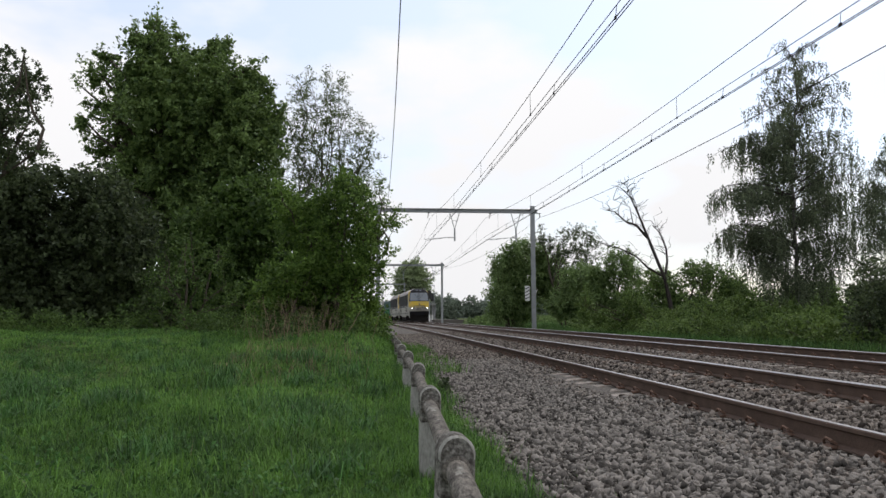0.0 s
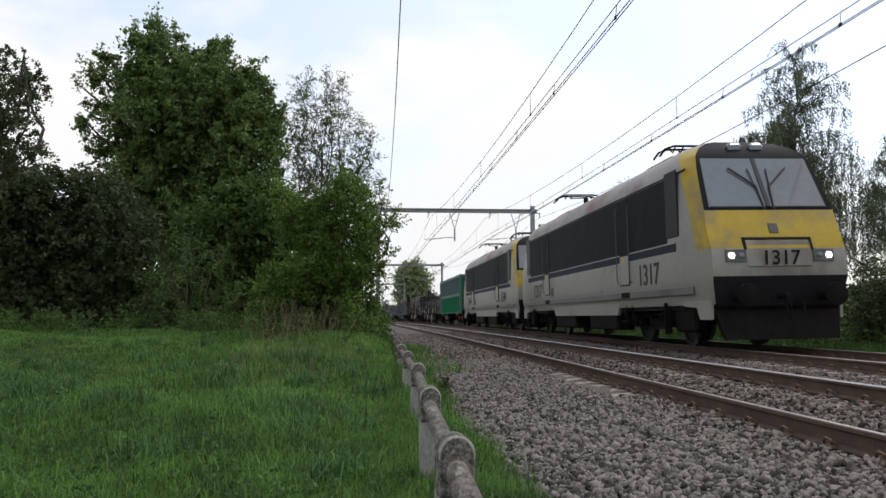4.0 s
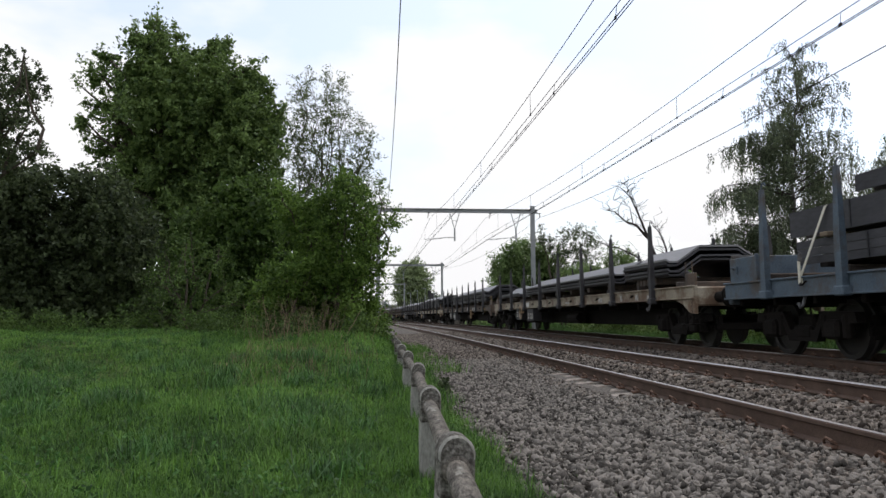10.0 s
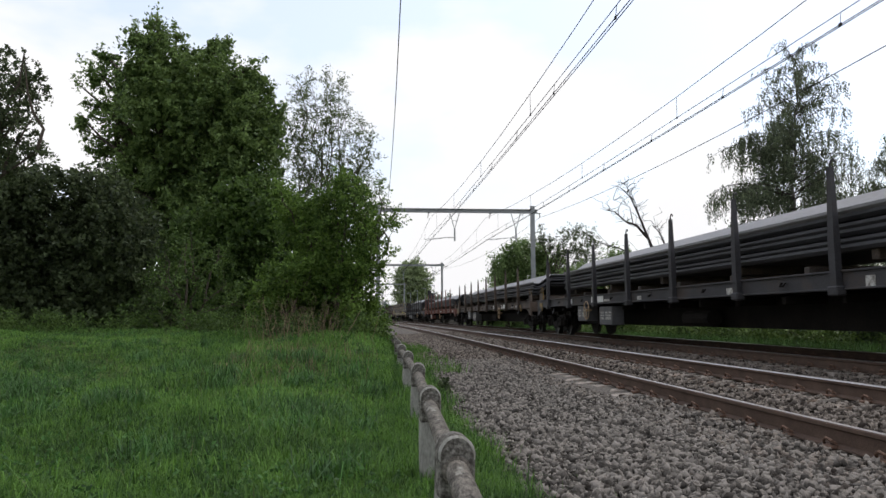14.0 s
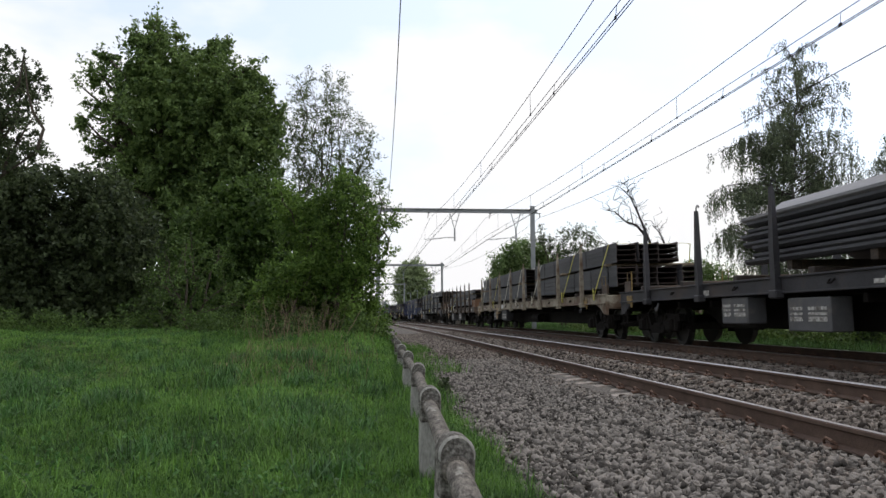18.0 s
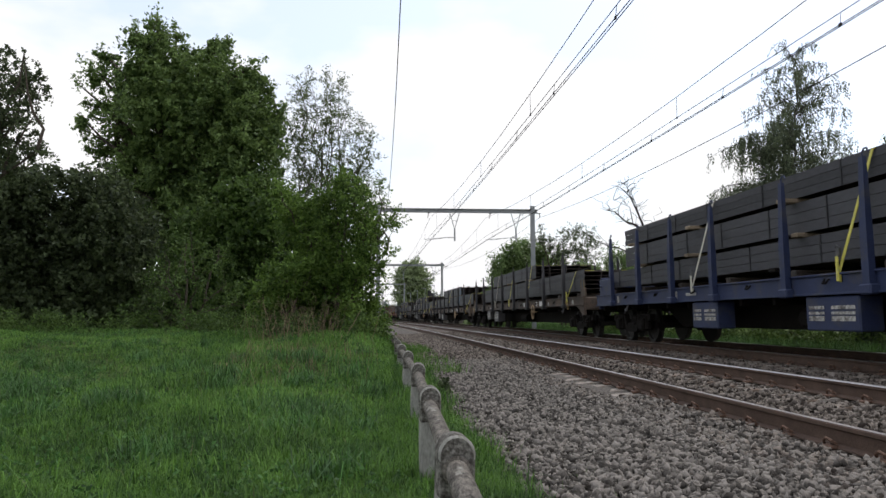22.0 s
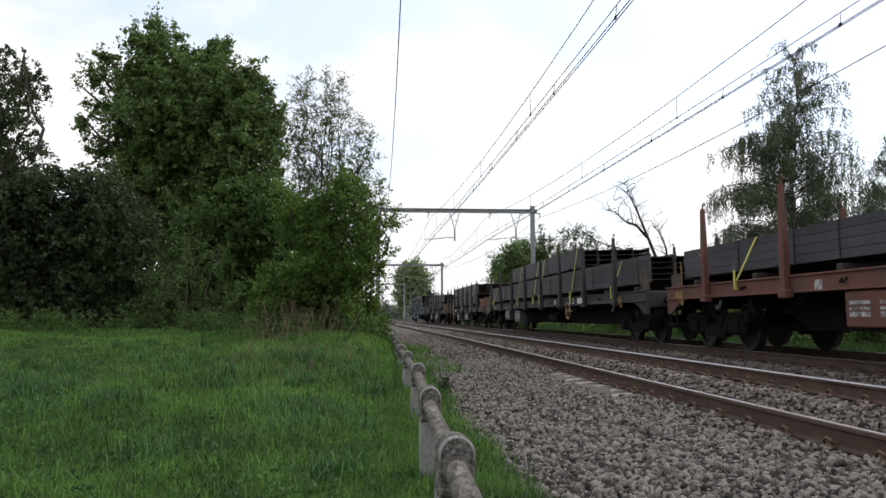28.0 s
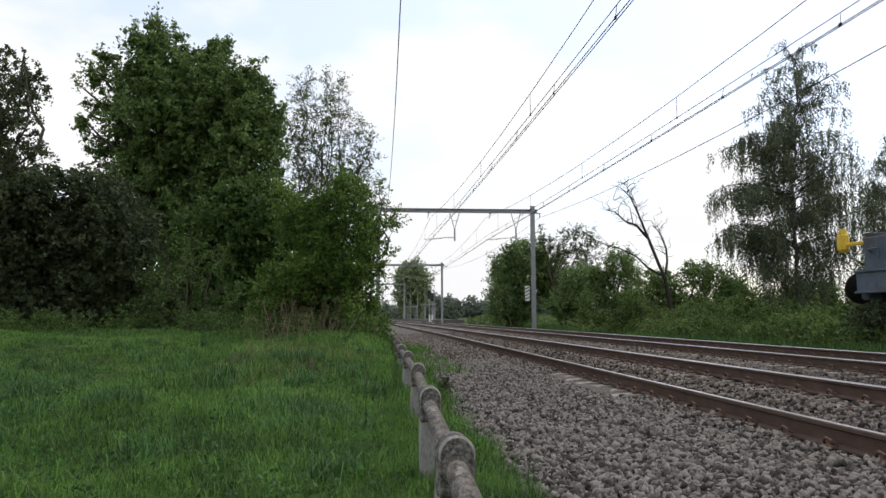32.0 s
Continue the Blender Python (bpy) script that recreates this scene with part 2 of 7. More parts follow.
LOCO_DARK = material("charcoal_locomotive_band", (0.011, 0.011, 0.013), 0.7, vary=0.2, scale=1.5, fine=30, bump=0.03, dirt=(0.022, 0.02, 0.019), dirt_at=0.6, spec=0.12)
LOCO_YELLOW = material("yellow_locomotive_front", (0.43, 0.29, 0.014), 0.5, vary=0.16, scale=2, fine=30, bump=0.03, dirt=(0.27, 0.2, 0.07), dirt_at=0.55)
LOCO_BLUE = material("blue_locomotive_stripe", (0.02, 0.023, 0.042), 0.7, vary=0.2, scale=3, fine=40, bump=0.02, spec=0.2)
LOCO_SILL = material("dirty_grey_locomotive_sill", (0.13, 0.127, 0.118), 0.6, vary=0.2, scale=2, fine=30, bump=0.04, dirt=(0.09, 0.08, 0.07), dirt_at=0.56)
GLASS_SIDE = material("smoked_side_glass", (0.01, 0.011, 0.013), 0.45, vary=0.2, scale=1, fine=5, bump=0, spec=0.12)
RUBBER = material("black_rubber", (0.015, 0.015, 0.016), 0.6, vary=0.2, bump=0.05)
# blue-grey base stands in for the sky reflected in the panes
GLASS_DARK = material("sky_toned_glass", (0.11, 0.125, 0.14), 0.06, vary=0.15, scale=1, fine=5, bump=0, spec=0.9)
LAMP_ON = glow("lit_headlamp", (1.0, 0.93, 0.8), 14.0)
SIGNAL_BLACK = material("signal_black", (0.02, 0.02, 0.022), 0.6, vary=0.2, bump=0.05)


# ---- mesh helpers ----
class Geo:
    """Vertices and faces gathered for one mesh."""

    def __init__(self):
        self.v, self.f, self.m = [], [], []

    def add(self, verts, faces, slot=0):
        k = len(self.v)
        self.v += [tuple(p) for p in verts]
        self.f += [tuple(i + k for i in q) for q in faces]
        self.m += [slot] * len(faces)
        return self

    def box(self, c, s, ch=0.0, slot=0, rot=None):
        """Box of centre c and size s, with its edges chamfered by ch."""
        h = [x / 2 for x in s]
        ch = min(ch, *(0.45 * x for x in s))
        if ch <= 0:
            vs = [(x * h[0], y * h[1], z * h[2]) for x in (-1, 1) for y in (-1, 1) for z in (-1, 1)]
            fs = [(0, 1, 3, 2), (4, 6, 7, 5), (0, 4, 5, 1), (2, 3, 7, 6), (0, 2, 6, 4), (1, 5, 7, 3)]
        else:
            vs, ix = [], {}
            for x in (-1, 1):
                for y in (-1, 1):
                    for z in (-1, 1):
                        for a in range(3):
                            p = [x * h[0], y * h[1], z * h[2]]
                            for b in range(3):
                                if b != a:
                                    p[b] -= (x, y, z)[b] * ch
                            ix[x, y, z, a] = len(vs)
                            vs.append(tuple(p))
            fs = []
            for a in range(3):
                b, c2 = (a + 1) % 3, (a + 2) % 3
                for s1 in (-1, 1):
                    q = []
                    for s2, s3 in ((-1, -1), (1, -1), (1, 1), (-1, 1)):
                        k = [0, 0, 0]
                        k[a], k[b], k[c2] = s1, s2, s3
                        q.append(ix[(*k, a)])
                    fs.append(tuple(q if s1 > 0 else q[::-1]))
                for s2 in (-1, 1):
                    for s3 in (-1, 1):
                        k0, k1 = [0, 0, 0], [0, 0, 0]
                        k0[a], k0[b], k0[c2] = -1, s2, s3
                        k1[a], k1[b], k1[c2] = 1, s2, s3
                        q = [ix[(*k0, b)], ix[(*k1, b)], ix[(*k1, c2)], ix[(*k0, c2)]]
                        fs.append(tuple(q if s2 * s3 < 0 else q[::-1]))
            for x in (-1, 1):
                for y in (-1, 1):
                    for z in (-1, 1):
                        q = [ix[x, y, z, a] for a in range(3)]
                        fs.append(tuple(q if x * y * z > 0 else q[::-1]))
        m = Matrix.Translation(c) @ (rot.to_4x4() if rot else Matrix())
        return self.add([m @ Vector(p) for p in vs], fs, slot)

    def tube(self, path, r, n=8, slot=0, caps=True):
        """Round bar along a path; r is one radius or one for each point."""
        rs = r if isinstance(r, (list, tuple)) else [r] * len(path)
        pts = [Vector(p) for p in path]
        vs = []
        side = None
        for i, p in enumerate(pts):
            d = (pts[min(i + 1, len(pts) - 1)] - pts[max(i - 1, 0)]).normalized()
            if side is None:
                side = d.cross((0, 0, 1) if abs(d.z) < 0.9 else (1, 0, 0)).normalized()
            else:
                side = (side - d * side.dot(d)).normalized()
            up = d.cross(side)
            for j in range(n):
                a = 2 * math.pi * j / n
                vs.append(p + (side * math.cos(a) + up * math.sin(a)) * rs[i])
        fs = [(i * n + j, i * n + (j + 1) % n, (i + 1) * n + (j + 1) % n, (i + 1) * n + j) for i in range(len(pts) - 1) for j in range(n)]
        if caps:
            fs += [tuple(range(n))[::-1], tuple((len(pts) - 1) * n + j for j in range(n))]
        return self.add(vs, fs, slot)

    def prism(self, outline, y0, y1, slot=0, cap=True):
        """Outline in x, z pulled from y0 to y1."""
        n = len(outline)
        vs = [(x, y0, z) for x, z in outline] + [(x, y1, z) for x, z in outline]
        fs = [(i, (i + 1) % n, n + (i + 1) % n, n + i) for i in range(n)]
        if cap:
            fs += [tuple(range(n))[::-1], tuple(range(n, 2 * n))]
        return self.add(vs, fs, slot)

    def turned(self):
        """Swaps across and along."""
        self.v = [(y, x, z) for x, y, z in self.v]
        return self

    def mesh(self, name, *mats, smooth=None):
        me = bpy.data.meshes.new(name)
        me.from_pydata(self.v, [], self.f)
        for m in mats:
            me.materials.append(m)
        if len(mats) > 1:
            me.polygons.foreach_set("material_index", self.m)
        bm = bmesh.new()
        bm.from_mesh(me)
        bmesh.ops.recalc_face_normals(bm, faces=bm.faces)
        bm.to_mesh(me)
        bm.free()
        if smooth:
            me.polygons.foreach_set("use_smooth", [True] * len(me.polygons))
            me.set_sharp_from_angle(angle=radians(smooth))
        me.update()
        return me


STORE = {}


def kept(key, make):
    """One mesh for all alike pieces."""
    if key not in STORE:
        STORE[key] = make()
    return STORE[key]


def put(name, me, parent=None, at=None, label=""):
    ob = new(name, me)
    if parent:
        ob.parent = parent
    if at is not None:
        ob.matrix_basis = at if isinstance(at, Matrix) else Matrix.Translation(at)
    if label:
        ob["label"] = label
    return ob


def thing(name, label, category, at=None, group="", kind=""):
    ob = new(name)
    ob.empty_display_size = 0.2
    if at is not None:
        ob.matrix_basis = at if isinstance(at, Matrix) else Matrix.Translation(at)
    return tagged(ob, label, category, group, kind)


def quick_mesh(name, verts, faces, mats, smooth=False):
    """Large mesh straight from arrays of equal-sized faces."""
    verts, faces = np.asarray(verts, np.float32), np.asarray(faces, np.int32)
    me = bpy.data.meshes.new(name)
    k = faces.shape[1]
    me.vertices.add(len(verts))
    me.vertices.foreach_set("co", verts.ravel())
    me.loops.add(faces.size)
    me.loops.foreach_set("vertex_index", faces.ravel())
    me.polygons.add(len(faces))
    me.polygons.foreach_set("loop_start", np.arange(0, faces.size, k, dtype=np.int32))
    me.polygons.foreach_set("loop_total", np.full(len(faces), k, np.int32))
    if smooth:
        me.polygons.foreach_set("use_smooth", np.ones(len(faces), bool))
    for m in mats if isinstance(mats, (list, tuple)) else [mats]:
        me.materials.append(m)
    me.update(calc_edges=True)
    me.validate()
    return me


# ---- the line: straight past the camera, then a wide curve to the left ----
CURVE_START, CURVE_R = 5.6, 2564.0
RAIL_OFF = (3.436, 4.941, 7.207, 8.712)
RAIL_TOP_Z = (0.20, 0.309, 0.332, 0.352)


def heading(s):
    return max(0.0, s - CURVE_START) / CURVE_R


def on_line(s, off, z=0.0):
    """The place s metres along the line and off metres to its right."""
    a = heading(s)
    if s > CURVE_START:
        x, y = -CURVE_R * (1 - math.cos(a)), CURVE_START + CURVE_R * math.sin(a)
    else:
        x, y = 0.0, s
    return Vector((x + off * math.cos(a), y + off * math.sin(a), z))


def bend(y):
    """How far the line has swung to the left at y."""
    return -np.maximum(0.0, np.asarray(y, float) - CURVE_START) ** 2 / (2 * CURVE_R)

# ---- ground ----
def smooth01(a, b, x):
    t = np.clip((np.asarray(x, float) - a) / (b - a), 0, 1)
    return t * t * (3 - 2 * t)


def ground_z(x, y):
    """Height of the earth: a grassy bank on the camera's side, a low formation under the tracks."""
    x, y = np.asarray(x, float), np.asarray(y, float)
    off = x - bend(y)
    bank = 0.58 * smooth01(4.5, 18, y) * (1 - smooth01(-0.2, 1.1, off)) + 0.03 * np.clip(-off - 4, 0, 12) * smooth01(8, 22, y)
    bank = bank * (1 - smooth01(60, 110, y)) + 0.05
    lumps = 0.05 * np.sin(x * 1.3 + 0.6 * y) * np.sin(0.9 * y + 1.0) + 0.03 * np.sin(2.7 * x + 1.0) * np.sin(2.1 * y)
    left = bank + lumps * (1 - smooth01(-0.3, 0.6, off)) - 0.14 * smooth01(0.3, 1.3, off)
    right = 0.06 + 0.25 * smooth01(11.5, 15, off) * (1 - smooth01(80, 130, y)) + 0.04 * np.sin(0.8 * x) * np.sin(0.5 * y)
    under = -0.28
    z = np.where(off < 2.2, left + (under - left) * smooth01(1.6, 2.2, off), np.where(off > 9.6, under + (right - under) * smooth01(9.9, 10.9, off), under))
    return z


def spread(parts):
    return np.unique(np.concatenate([np.arange(a, b, st) for a, b, st in parts]))


gx = spread([(-3000, -400, 200), (-400, -60, 20), (-60, -16, 2), (-16, 14, 0.25), (14, 30, 1), (30, 80, 5), (80, 400, 20), (400, 3001, 200)])
gy = spread([(-3000, -800, 200), (-800, -60, 20), (-60, -4, 2), (-4, 30, 0.25), (30, 120, 1), (120, 400, 5), (400, 900, 20), (900, 3001, 200)])
GX, GY = np.meshgrid(gx, gy)
_gv = np.stack([GX.ravel(), GY.ravel(), ground_z(GX, GY).ravel()], 1)
_i = np.arange((len(gy) - 1) * len(gx)).reshape(len(gy) - 1, len(gx))[:, :-1].ravel()
_gf = np.stack([_i, _i + 1, _i + 1 + len(gx), _i + len(gx)], 1)
tagged(new("ground", quick_mesh("ground", _gv, _gf, SOIL, True)), "rough green meadow ground with bare patches beside the railway", "ground", kind="structure")

# ballast bed, swept along both tracks
BED = ((0.6, -0.12), (0.9, -0.035), (1.5, -0.015), (2.3, 0.0), (3.0, 0.005), (3.44, 0.0), (4.2, 0.05), (4.94, 0.105), (5.5, 0.09), (6.2, 0.1), (7.2, 0.125), (8.0, 0.135), (8.71, 0.145), (9.5, 0.13), (10.1, 0.0), (10.7, -0.16))
STATIONS = spread([(-700, -20, 10), (-20, 60, 0.5), (60, 160, 2), (160, 801, 10)])
_bv = np.array([on_line(s, o, z + 0.012 * math.sin(3.1 * s + 2 * o) * (z > -0.1)) for s in STATIONS for o, z in BED])
_nb = len(BED)
_i = np.arange((len(STATIONS) - 1) * _nb).reshape(-1, _nb)[:, :-1].ravel()
ballast = tagged(new("ballast_bed", quick_mesh("ballast_bed", _bv, np.stack([_i, _i + 1, _i + 1 + _nb, _i + _nb], 1), BALLAST_BED, True)), "grey-brown crushed stone ballast under both tracks", "ballast", kind="structure")


def bed_z(off):
    return np.interp(off, [o for o, _ in BED], [z for _, z in BED])


# ---- tracks ----
RAIL_SHAPE = ((-0.075, 0), (0.075, 0), (0.075, 0.012), (0.012, 0.03), (0.009, 0.125), (0.036, 0.138), (0.036, 0.163), (0.026, 0.172), (-0.026, 0.172), (-0.036, 0.163), (-0.036, 0.138), (-0.009, 0.125), (-0.012, 0.03), (-0.075, 0.012))


def rail(off, top, parent, worn=True):
    g = Geo()
    n = len(RAIL_SHAPE)
    vs = [on_line(s, off + x, top - 0.172 + z) for s in STATIONS for x, z in RAIL_SHAPE]
    g.add(vs, [])
    for i in range(len(STATIONS) - 1):
        for j in range(n):
            g.f.append((i * n + j, i * n + (j + 1) % n, (i + 1) * n + (j + 1) % n, (i + 1) * n + j))
            g.m.append(1 if j == 7 or (worn and j in (6, 8)) else 0)
    return put("rail", g.mesh("rail", RAIL_RUST, RAIL_TOP), parent, label="rust-brown steel rail with a polished running face")


def sleeper_mesh():
    g = Geo()
    for x in (-0.79, 0.79):
        g.prism([(x - 0.5, -0.2), (x + 0.5, -0.2), (x + 0.48, 0.0), (x - 0.48, 0.0)], -0.13, 0.13)
    g.box((0, 0, -0.12), (0.7, 0.2, 0.14), 0.01)
    return g.mesh("sleeper", SLEEPER)


def clip_mesh():
    g = Geo()
    pts = [(0.0, -0.07, 0.02), (0.02, -0.05, 0.05), (0.03, 0.0, 0.075), (0.02, 0.05, 0.06), (-0.015, 0.055, 0.04), (-0.03, 0.0, 0.035), (-0.035, -0.04, 0.03)]
    g.tube(pts, 0.011, 6)
    g.box((0.01, 0, 0.01), (0.1, 0.13, 0.025), 0.005)
    return g.mesh("rail_clip", CLIP, smooth=50)


def railway(name, near, far, label):
    t = thing(name, label, "railway track", kind="structure")
    za, zb = RAIL_TOP_Z[near], RAIL_TOP_Z[far]
    rail(RAIL_OFF[near], za, t, near > 0)
    rail(RAIL_OFF[far], zb, t)
    mid, tilt = (RAIL_OFF[near] + RAIL_OFF[far]) / 2, -math.degrees(math.atan2(zb - za, 1.505))
    sm, cm = kept("sleeper", sleeper_mesh), kept("clip", clip_mesh)
    flip = pose(0, 0, 0, 0, 0, 180)
    rng = random.Random(4)
    rest = Geo()
    for k in range(-60, 1000):
        s = 2.5 + 0.6 * k
        p = on_line(s, mid, (za + zb) / 2 - 0.174 + rng.uniform(-0.004, 0.004))
        m = pose(*p, 0, tilt, math.degrees(heading(s)) + rng.uniform(-0.5, 0.5))
        if 0 <= k < 150:
            put("sleeper", sm, t, m)
        elif k < 500:
            rest.box(p + Vector((0, 0, -0.08)), (2.55, 0.24, 0.16), 0, rot=m.to_3x3())
        if 1 <= k < 62:
            for o, z in ((-0.7525, za), (0.7525, zb)):
                q = on_line(s, mid + o, z - 0.17)
                for d in (-1, 1):
                    put("rail_clip", cm, t, Matrix.Translation(q) @ pose(0.085 * d, 0, 0) @ (Matrix() if d > 0 else flip))
    tagged(put("distant_sleepers", rest.mesh("distant_sleepers", SLEEPER), t), kind="stuff")
    return t


railway("track_1", 0, 1, "near railway track of rusty rails on concrete sleepers, slightly canted")
railway("track_2", 2, 3, "far railway track of rusty rails on concrete sleepers in ballast")


# ---- loose ballast stones ----
def rock(rng, n):
    """n angular stones as one array of points each, twelve corners."""
    t = (1 + 5 ** 0.5) / 2
    base = np.array([(-1, t, 0), (1, t, 0), (-1, -t, 0), (1, -t, 0), (0, -1, t), (0, 1, t), (0, -1, -t), (0, 1, -t), (t, 0, -1), (t, 0, 1), (-t, 0, -1), (-t, 0, 1)]) / 1.9
    p = base[None] * rng.choice((0.5, 0.8, 1.0, 1.4), (n, 12, 1)) * rng.uniform(0.6, 1.4, (n, 1, 3))
    q = rng.normal(size=(n, 4))
    q /= np.linalg.norm(q, axis=1, keepdims=True)
    w, x, y, z = q.T
    r = np.stack([1 - 2 * (y * y + z * z), 2 * (x * y - z * w), 2 * (x * z + y * w), 2 * (x * y + z * w), 1 - 2 * (x * x + z * z), 2 * (y * z - x * w), 2 * (x * z - y * w), 2 * (y * z + x * w), 1 - 2 * (x * x + y * y)], 1).reshape(n, 3, 3)
    return np.einsum("nij,nkj->nki", r, p)


ROCK_FACES = np.array([(0, 11, 5), (0, 5, 1), (0, 1, 7), (0, 7, 10), (0, 10, 11), (1, 5, 9), (5, 11, 4), (11, 10, 2), (10, 7, 6), (7, 1, 8), (3, 9, 4), (3, 4, 2), (3, 2, 6), (3, 6, 8), (3, 8, 9), (4, 9, 5), (2, 4, 11), (6, 2, 10), (8, 6, 7), (9, 8, 1)])


def strew(name, rng, s0, s1, density, lo, hi, o0=1.2, o1=9.8, mat=BALLAST):
    n = int((s1 - s0) * (o1 - o0) * density)
    s, off = rng.uniform(s0, s1, n), rng.uniform(o0, o1, n)
    keep = np.ones(n, bool)
    for o in RAIL_OFF:
        keep &= np.abs(off - o) > 0.1
    # sleeper tops stay mostly bare
    on_sleeper = (np.abs(((s - 2.5 + 0.3) % 0.6) - 0.3) < 0.1) & (((off > 2.95) & (off < 5.4)) | ((off > 6.7) & (off < 9.2)))
    keep &= ~on_sleeper | (rng.uniform(size=n) < 0.8)
    keep &= ~(on_sleeper & (s > 9.4) & (s < 13.4) & (off < 3.4))
    keep &= (off > 1.15) | (rng.uniform(size=n) < 0.12 + 0.9 * np.clip((off - 0.75) / 0.4, 0, 1))
    bare = (s > 9.2) & (s < 13.4) & (off > 2.9) & (off < 3.42)
    keep &= ~bare | (rng.uniform(size=n) < 0.35)
    s, off, bare, on_sleeper = s[keep], off[keep], bare[keep], on_sleeper[keep]
    n = len(s)
    size = rng.uniform(lo, hi, n) * np.where(bare, 0.6, 1.0)
    p = rock(rng, n) * size[:, None, None]
    c = np.stack([off + bend(s), s, bed_z(off) + size * rng.uniform(-0.1, 0.75, n) - 0.02 * bare + 0.028 * (on_sleeper & ~bare)], 1)
    v = (p + c[:, None]).reshape(-1, 3)
    f = (ROCK_FACES[None] + 12 * np.arange(n)[:, None, None]).reshape(-1, 3)
    return tagged(put(name, quick_mesh(name, v, f, mat), ballast), kind="stuff")


_rng = np.random.default_rng(7)
for _a, _b, _m, _k in ((0.75, 3.3, BALLAST, 1.0), (2.6, 9.8, BALLAST_BROWN, 0.5)):
    strew("ballast_stones", _rng, -5, 2.6, 260, 0.016, 0.032, _a, _b, _m)
    strew("ballast_stones", _rng, 2.6, 9, 1250 * _k, 0.012, 0.031, _a, _b, _m)
    strew("ballast_stones", _rng, 9, 18, 760 * _k, 0.013, 0.027, _a, _b, _m)
strew("ballast_stones", _rng, 18, 45, 250, 0.02, 0.036, 0.95, 9.8, BALLAST_BROWN)
_stones = []
for _k in range(8):
    _p = rock(_rng, 1)[0]
    _stones.append(quick_mesh("stone", _p, ROCK_FACES, STONE))
for _k in range(280):
    _s, _o = _rng.uniform(3.6, 6.2), _rng.uniform(1.0, 3.2)
    _d = _rng.uniform(0.016, 0.029)
    put("stone", _stones[_k % 8], ballast, Matrix.Translation((_o, _s, float(bed_z(_o)) + _d * 0.8)) @ Matrix.Rotation(_rng.uniform(0, 6.3), 4, "Z") @ Matrix.Diagonal((_d, _d, _d, 1)))

# ---- concrete fence beside the camera ----
def fence_post_mesh():
    """Post with a rounded, stained head, a pale rim and lower body, and a socket round the rail."""
    g = Geo()
    arc = [(0.064 * math.cos(a), 0.064 * math.sin(a) - 0.066) for a in np.linspace(0.1, math.pi - 0.1, 11)]
    side = [(0.066, -0.75), (0.066, -0.3), (0.062, -0.2), (0.063, -0.08)]
    shape = side + arc + [(-x, z) for x, z in reversed(side)]
    n = len(shape)
    vs = []
    for y, k in ((-0.066, 0.88), (-0.054, 1.0), (0.054, 1.0), (0.066, 0.88)):
        vs += [(x * k, y, z if z < -0.25 else z - (0.008 if k < 1 else 0)) for x, z in shape]
    g.add(vs, [])
    for i in range(3):
        for j in range(n - 1):
            low = max(shape[j][1], shape[j + 1][1]) < -0.19
            g.f.append((i * n + j, i * n + j + 1, (i + 1) * n + j + 1, (i + 1) * n + j))
            g.m.append(1 if low or (i == 0 and 3 <= j <= n - 5) else 0)
    for o, turn in ((0, -1), (3 * n, 1)):
        for k in range(3):
            q = (o + k, o + k + 1, o + n - 2 - k, o + n - 1 - k)
            g.f.append(q[::turn])
            g.m.append(1 if k < 2 else 0)
        g.f.append(tuple(range(o + 3, o + n - 3))[::turn])
        g.m.append(0)
    for e in (-1, 1):
        g.tube([(0, e * 0.05, -0.118), (0, e * 0.074, -0.118), (0, e * 0.078, -0.118)], [0.05, 0.05, 0.044], 14, slot=2)
    return g.mesh("post", CONCRETE, PALE_CONCRETE, FENCE_RAIL, smooth=40)


def concrete_fence():
    t = thing("concrete_fence", "old lichen-stained concrete fence of posts and round rails in grass", "fence")
    stations = [0.55, 2.67, 4.62, 6.85, 9.2, 11.5, 13.8, 16.1, 18.4]
    spots = [Vector((float(np.interp(s, (0.5, 2.67, 6.85, 18.4), (0.205, 0.268, 0.38, 0.46))) + 0.01 * math.sin(3 * s), s, 0.605 + 0.006 * math.sin(5 * s))) for s in stations]
    rng = random.Random(2)
    for p in spots:
        put("post", kept("fence_post", fence_post_mesh), t, Matrix.Translation(p) @ pose(0, 0, 0, rng.uniform(-1.5, 1.5), rng.uniform(-2, 2), rng.uniform(-3, 3)), "pale stained concrete post with a rounded head")
    for a, b in zip(spots, spots[1:]):
        d = b - a
        for dz, r in ((-0.118, 0.04),):
            g = Geo()
            d = b - a
            pts = [a + d * u + Vector((0.0015 * rng.uniform(-1, 1), 0, dz + 0.0015 * rng.uniform(-1, 1))) for u in np.linspace(0.03, 0.97, 7)]
            g.tube(pts, [r * rng.uniform(0.994, 1.006) for _ in pts], 14)
            put("rail", g.mesh("rail", FENCE_RAIL, smooth=40), t, label="round mossy concrete rail")
    return t


concrete_fence()


# ---- overhead line: portals, wires ----
PORTALS = (-54.0, -2.5, 46.0, 95.0, 150.0, 205.0, 260.0, 315.0)
LEFT_MAST, RIGHT_MAST, BEAM_Z = 0.55, 9.98, 7.42


def i_section(w, h, tw, tf):
    return [(-w / 2, -h / 2), (w / 2, -h / 2), (w / 2, -h / 2 + tf), (tw / 2, -h / 2 + tf), (tw / 2, h / 2 - tf), (w / 2, h / 2 - tf), (w / 2, h / 2), (-w / 2, h / 2), (-w / 2, h / 2 - tf), (-tw / 2, h / 2 - tf), (-tw / 2, -h / 2 + tf), (-w / 2, -h / 2 + tf)]


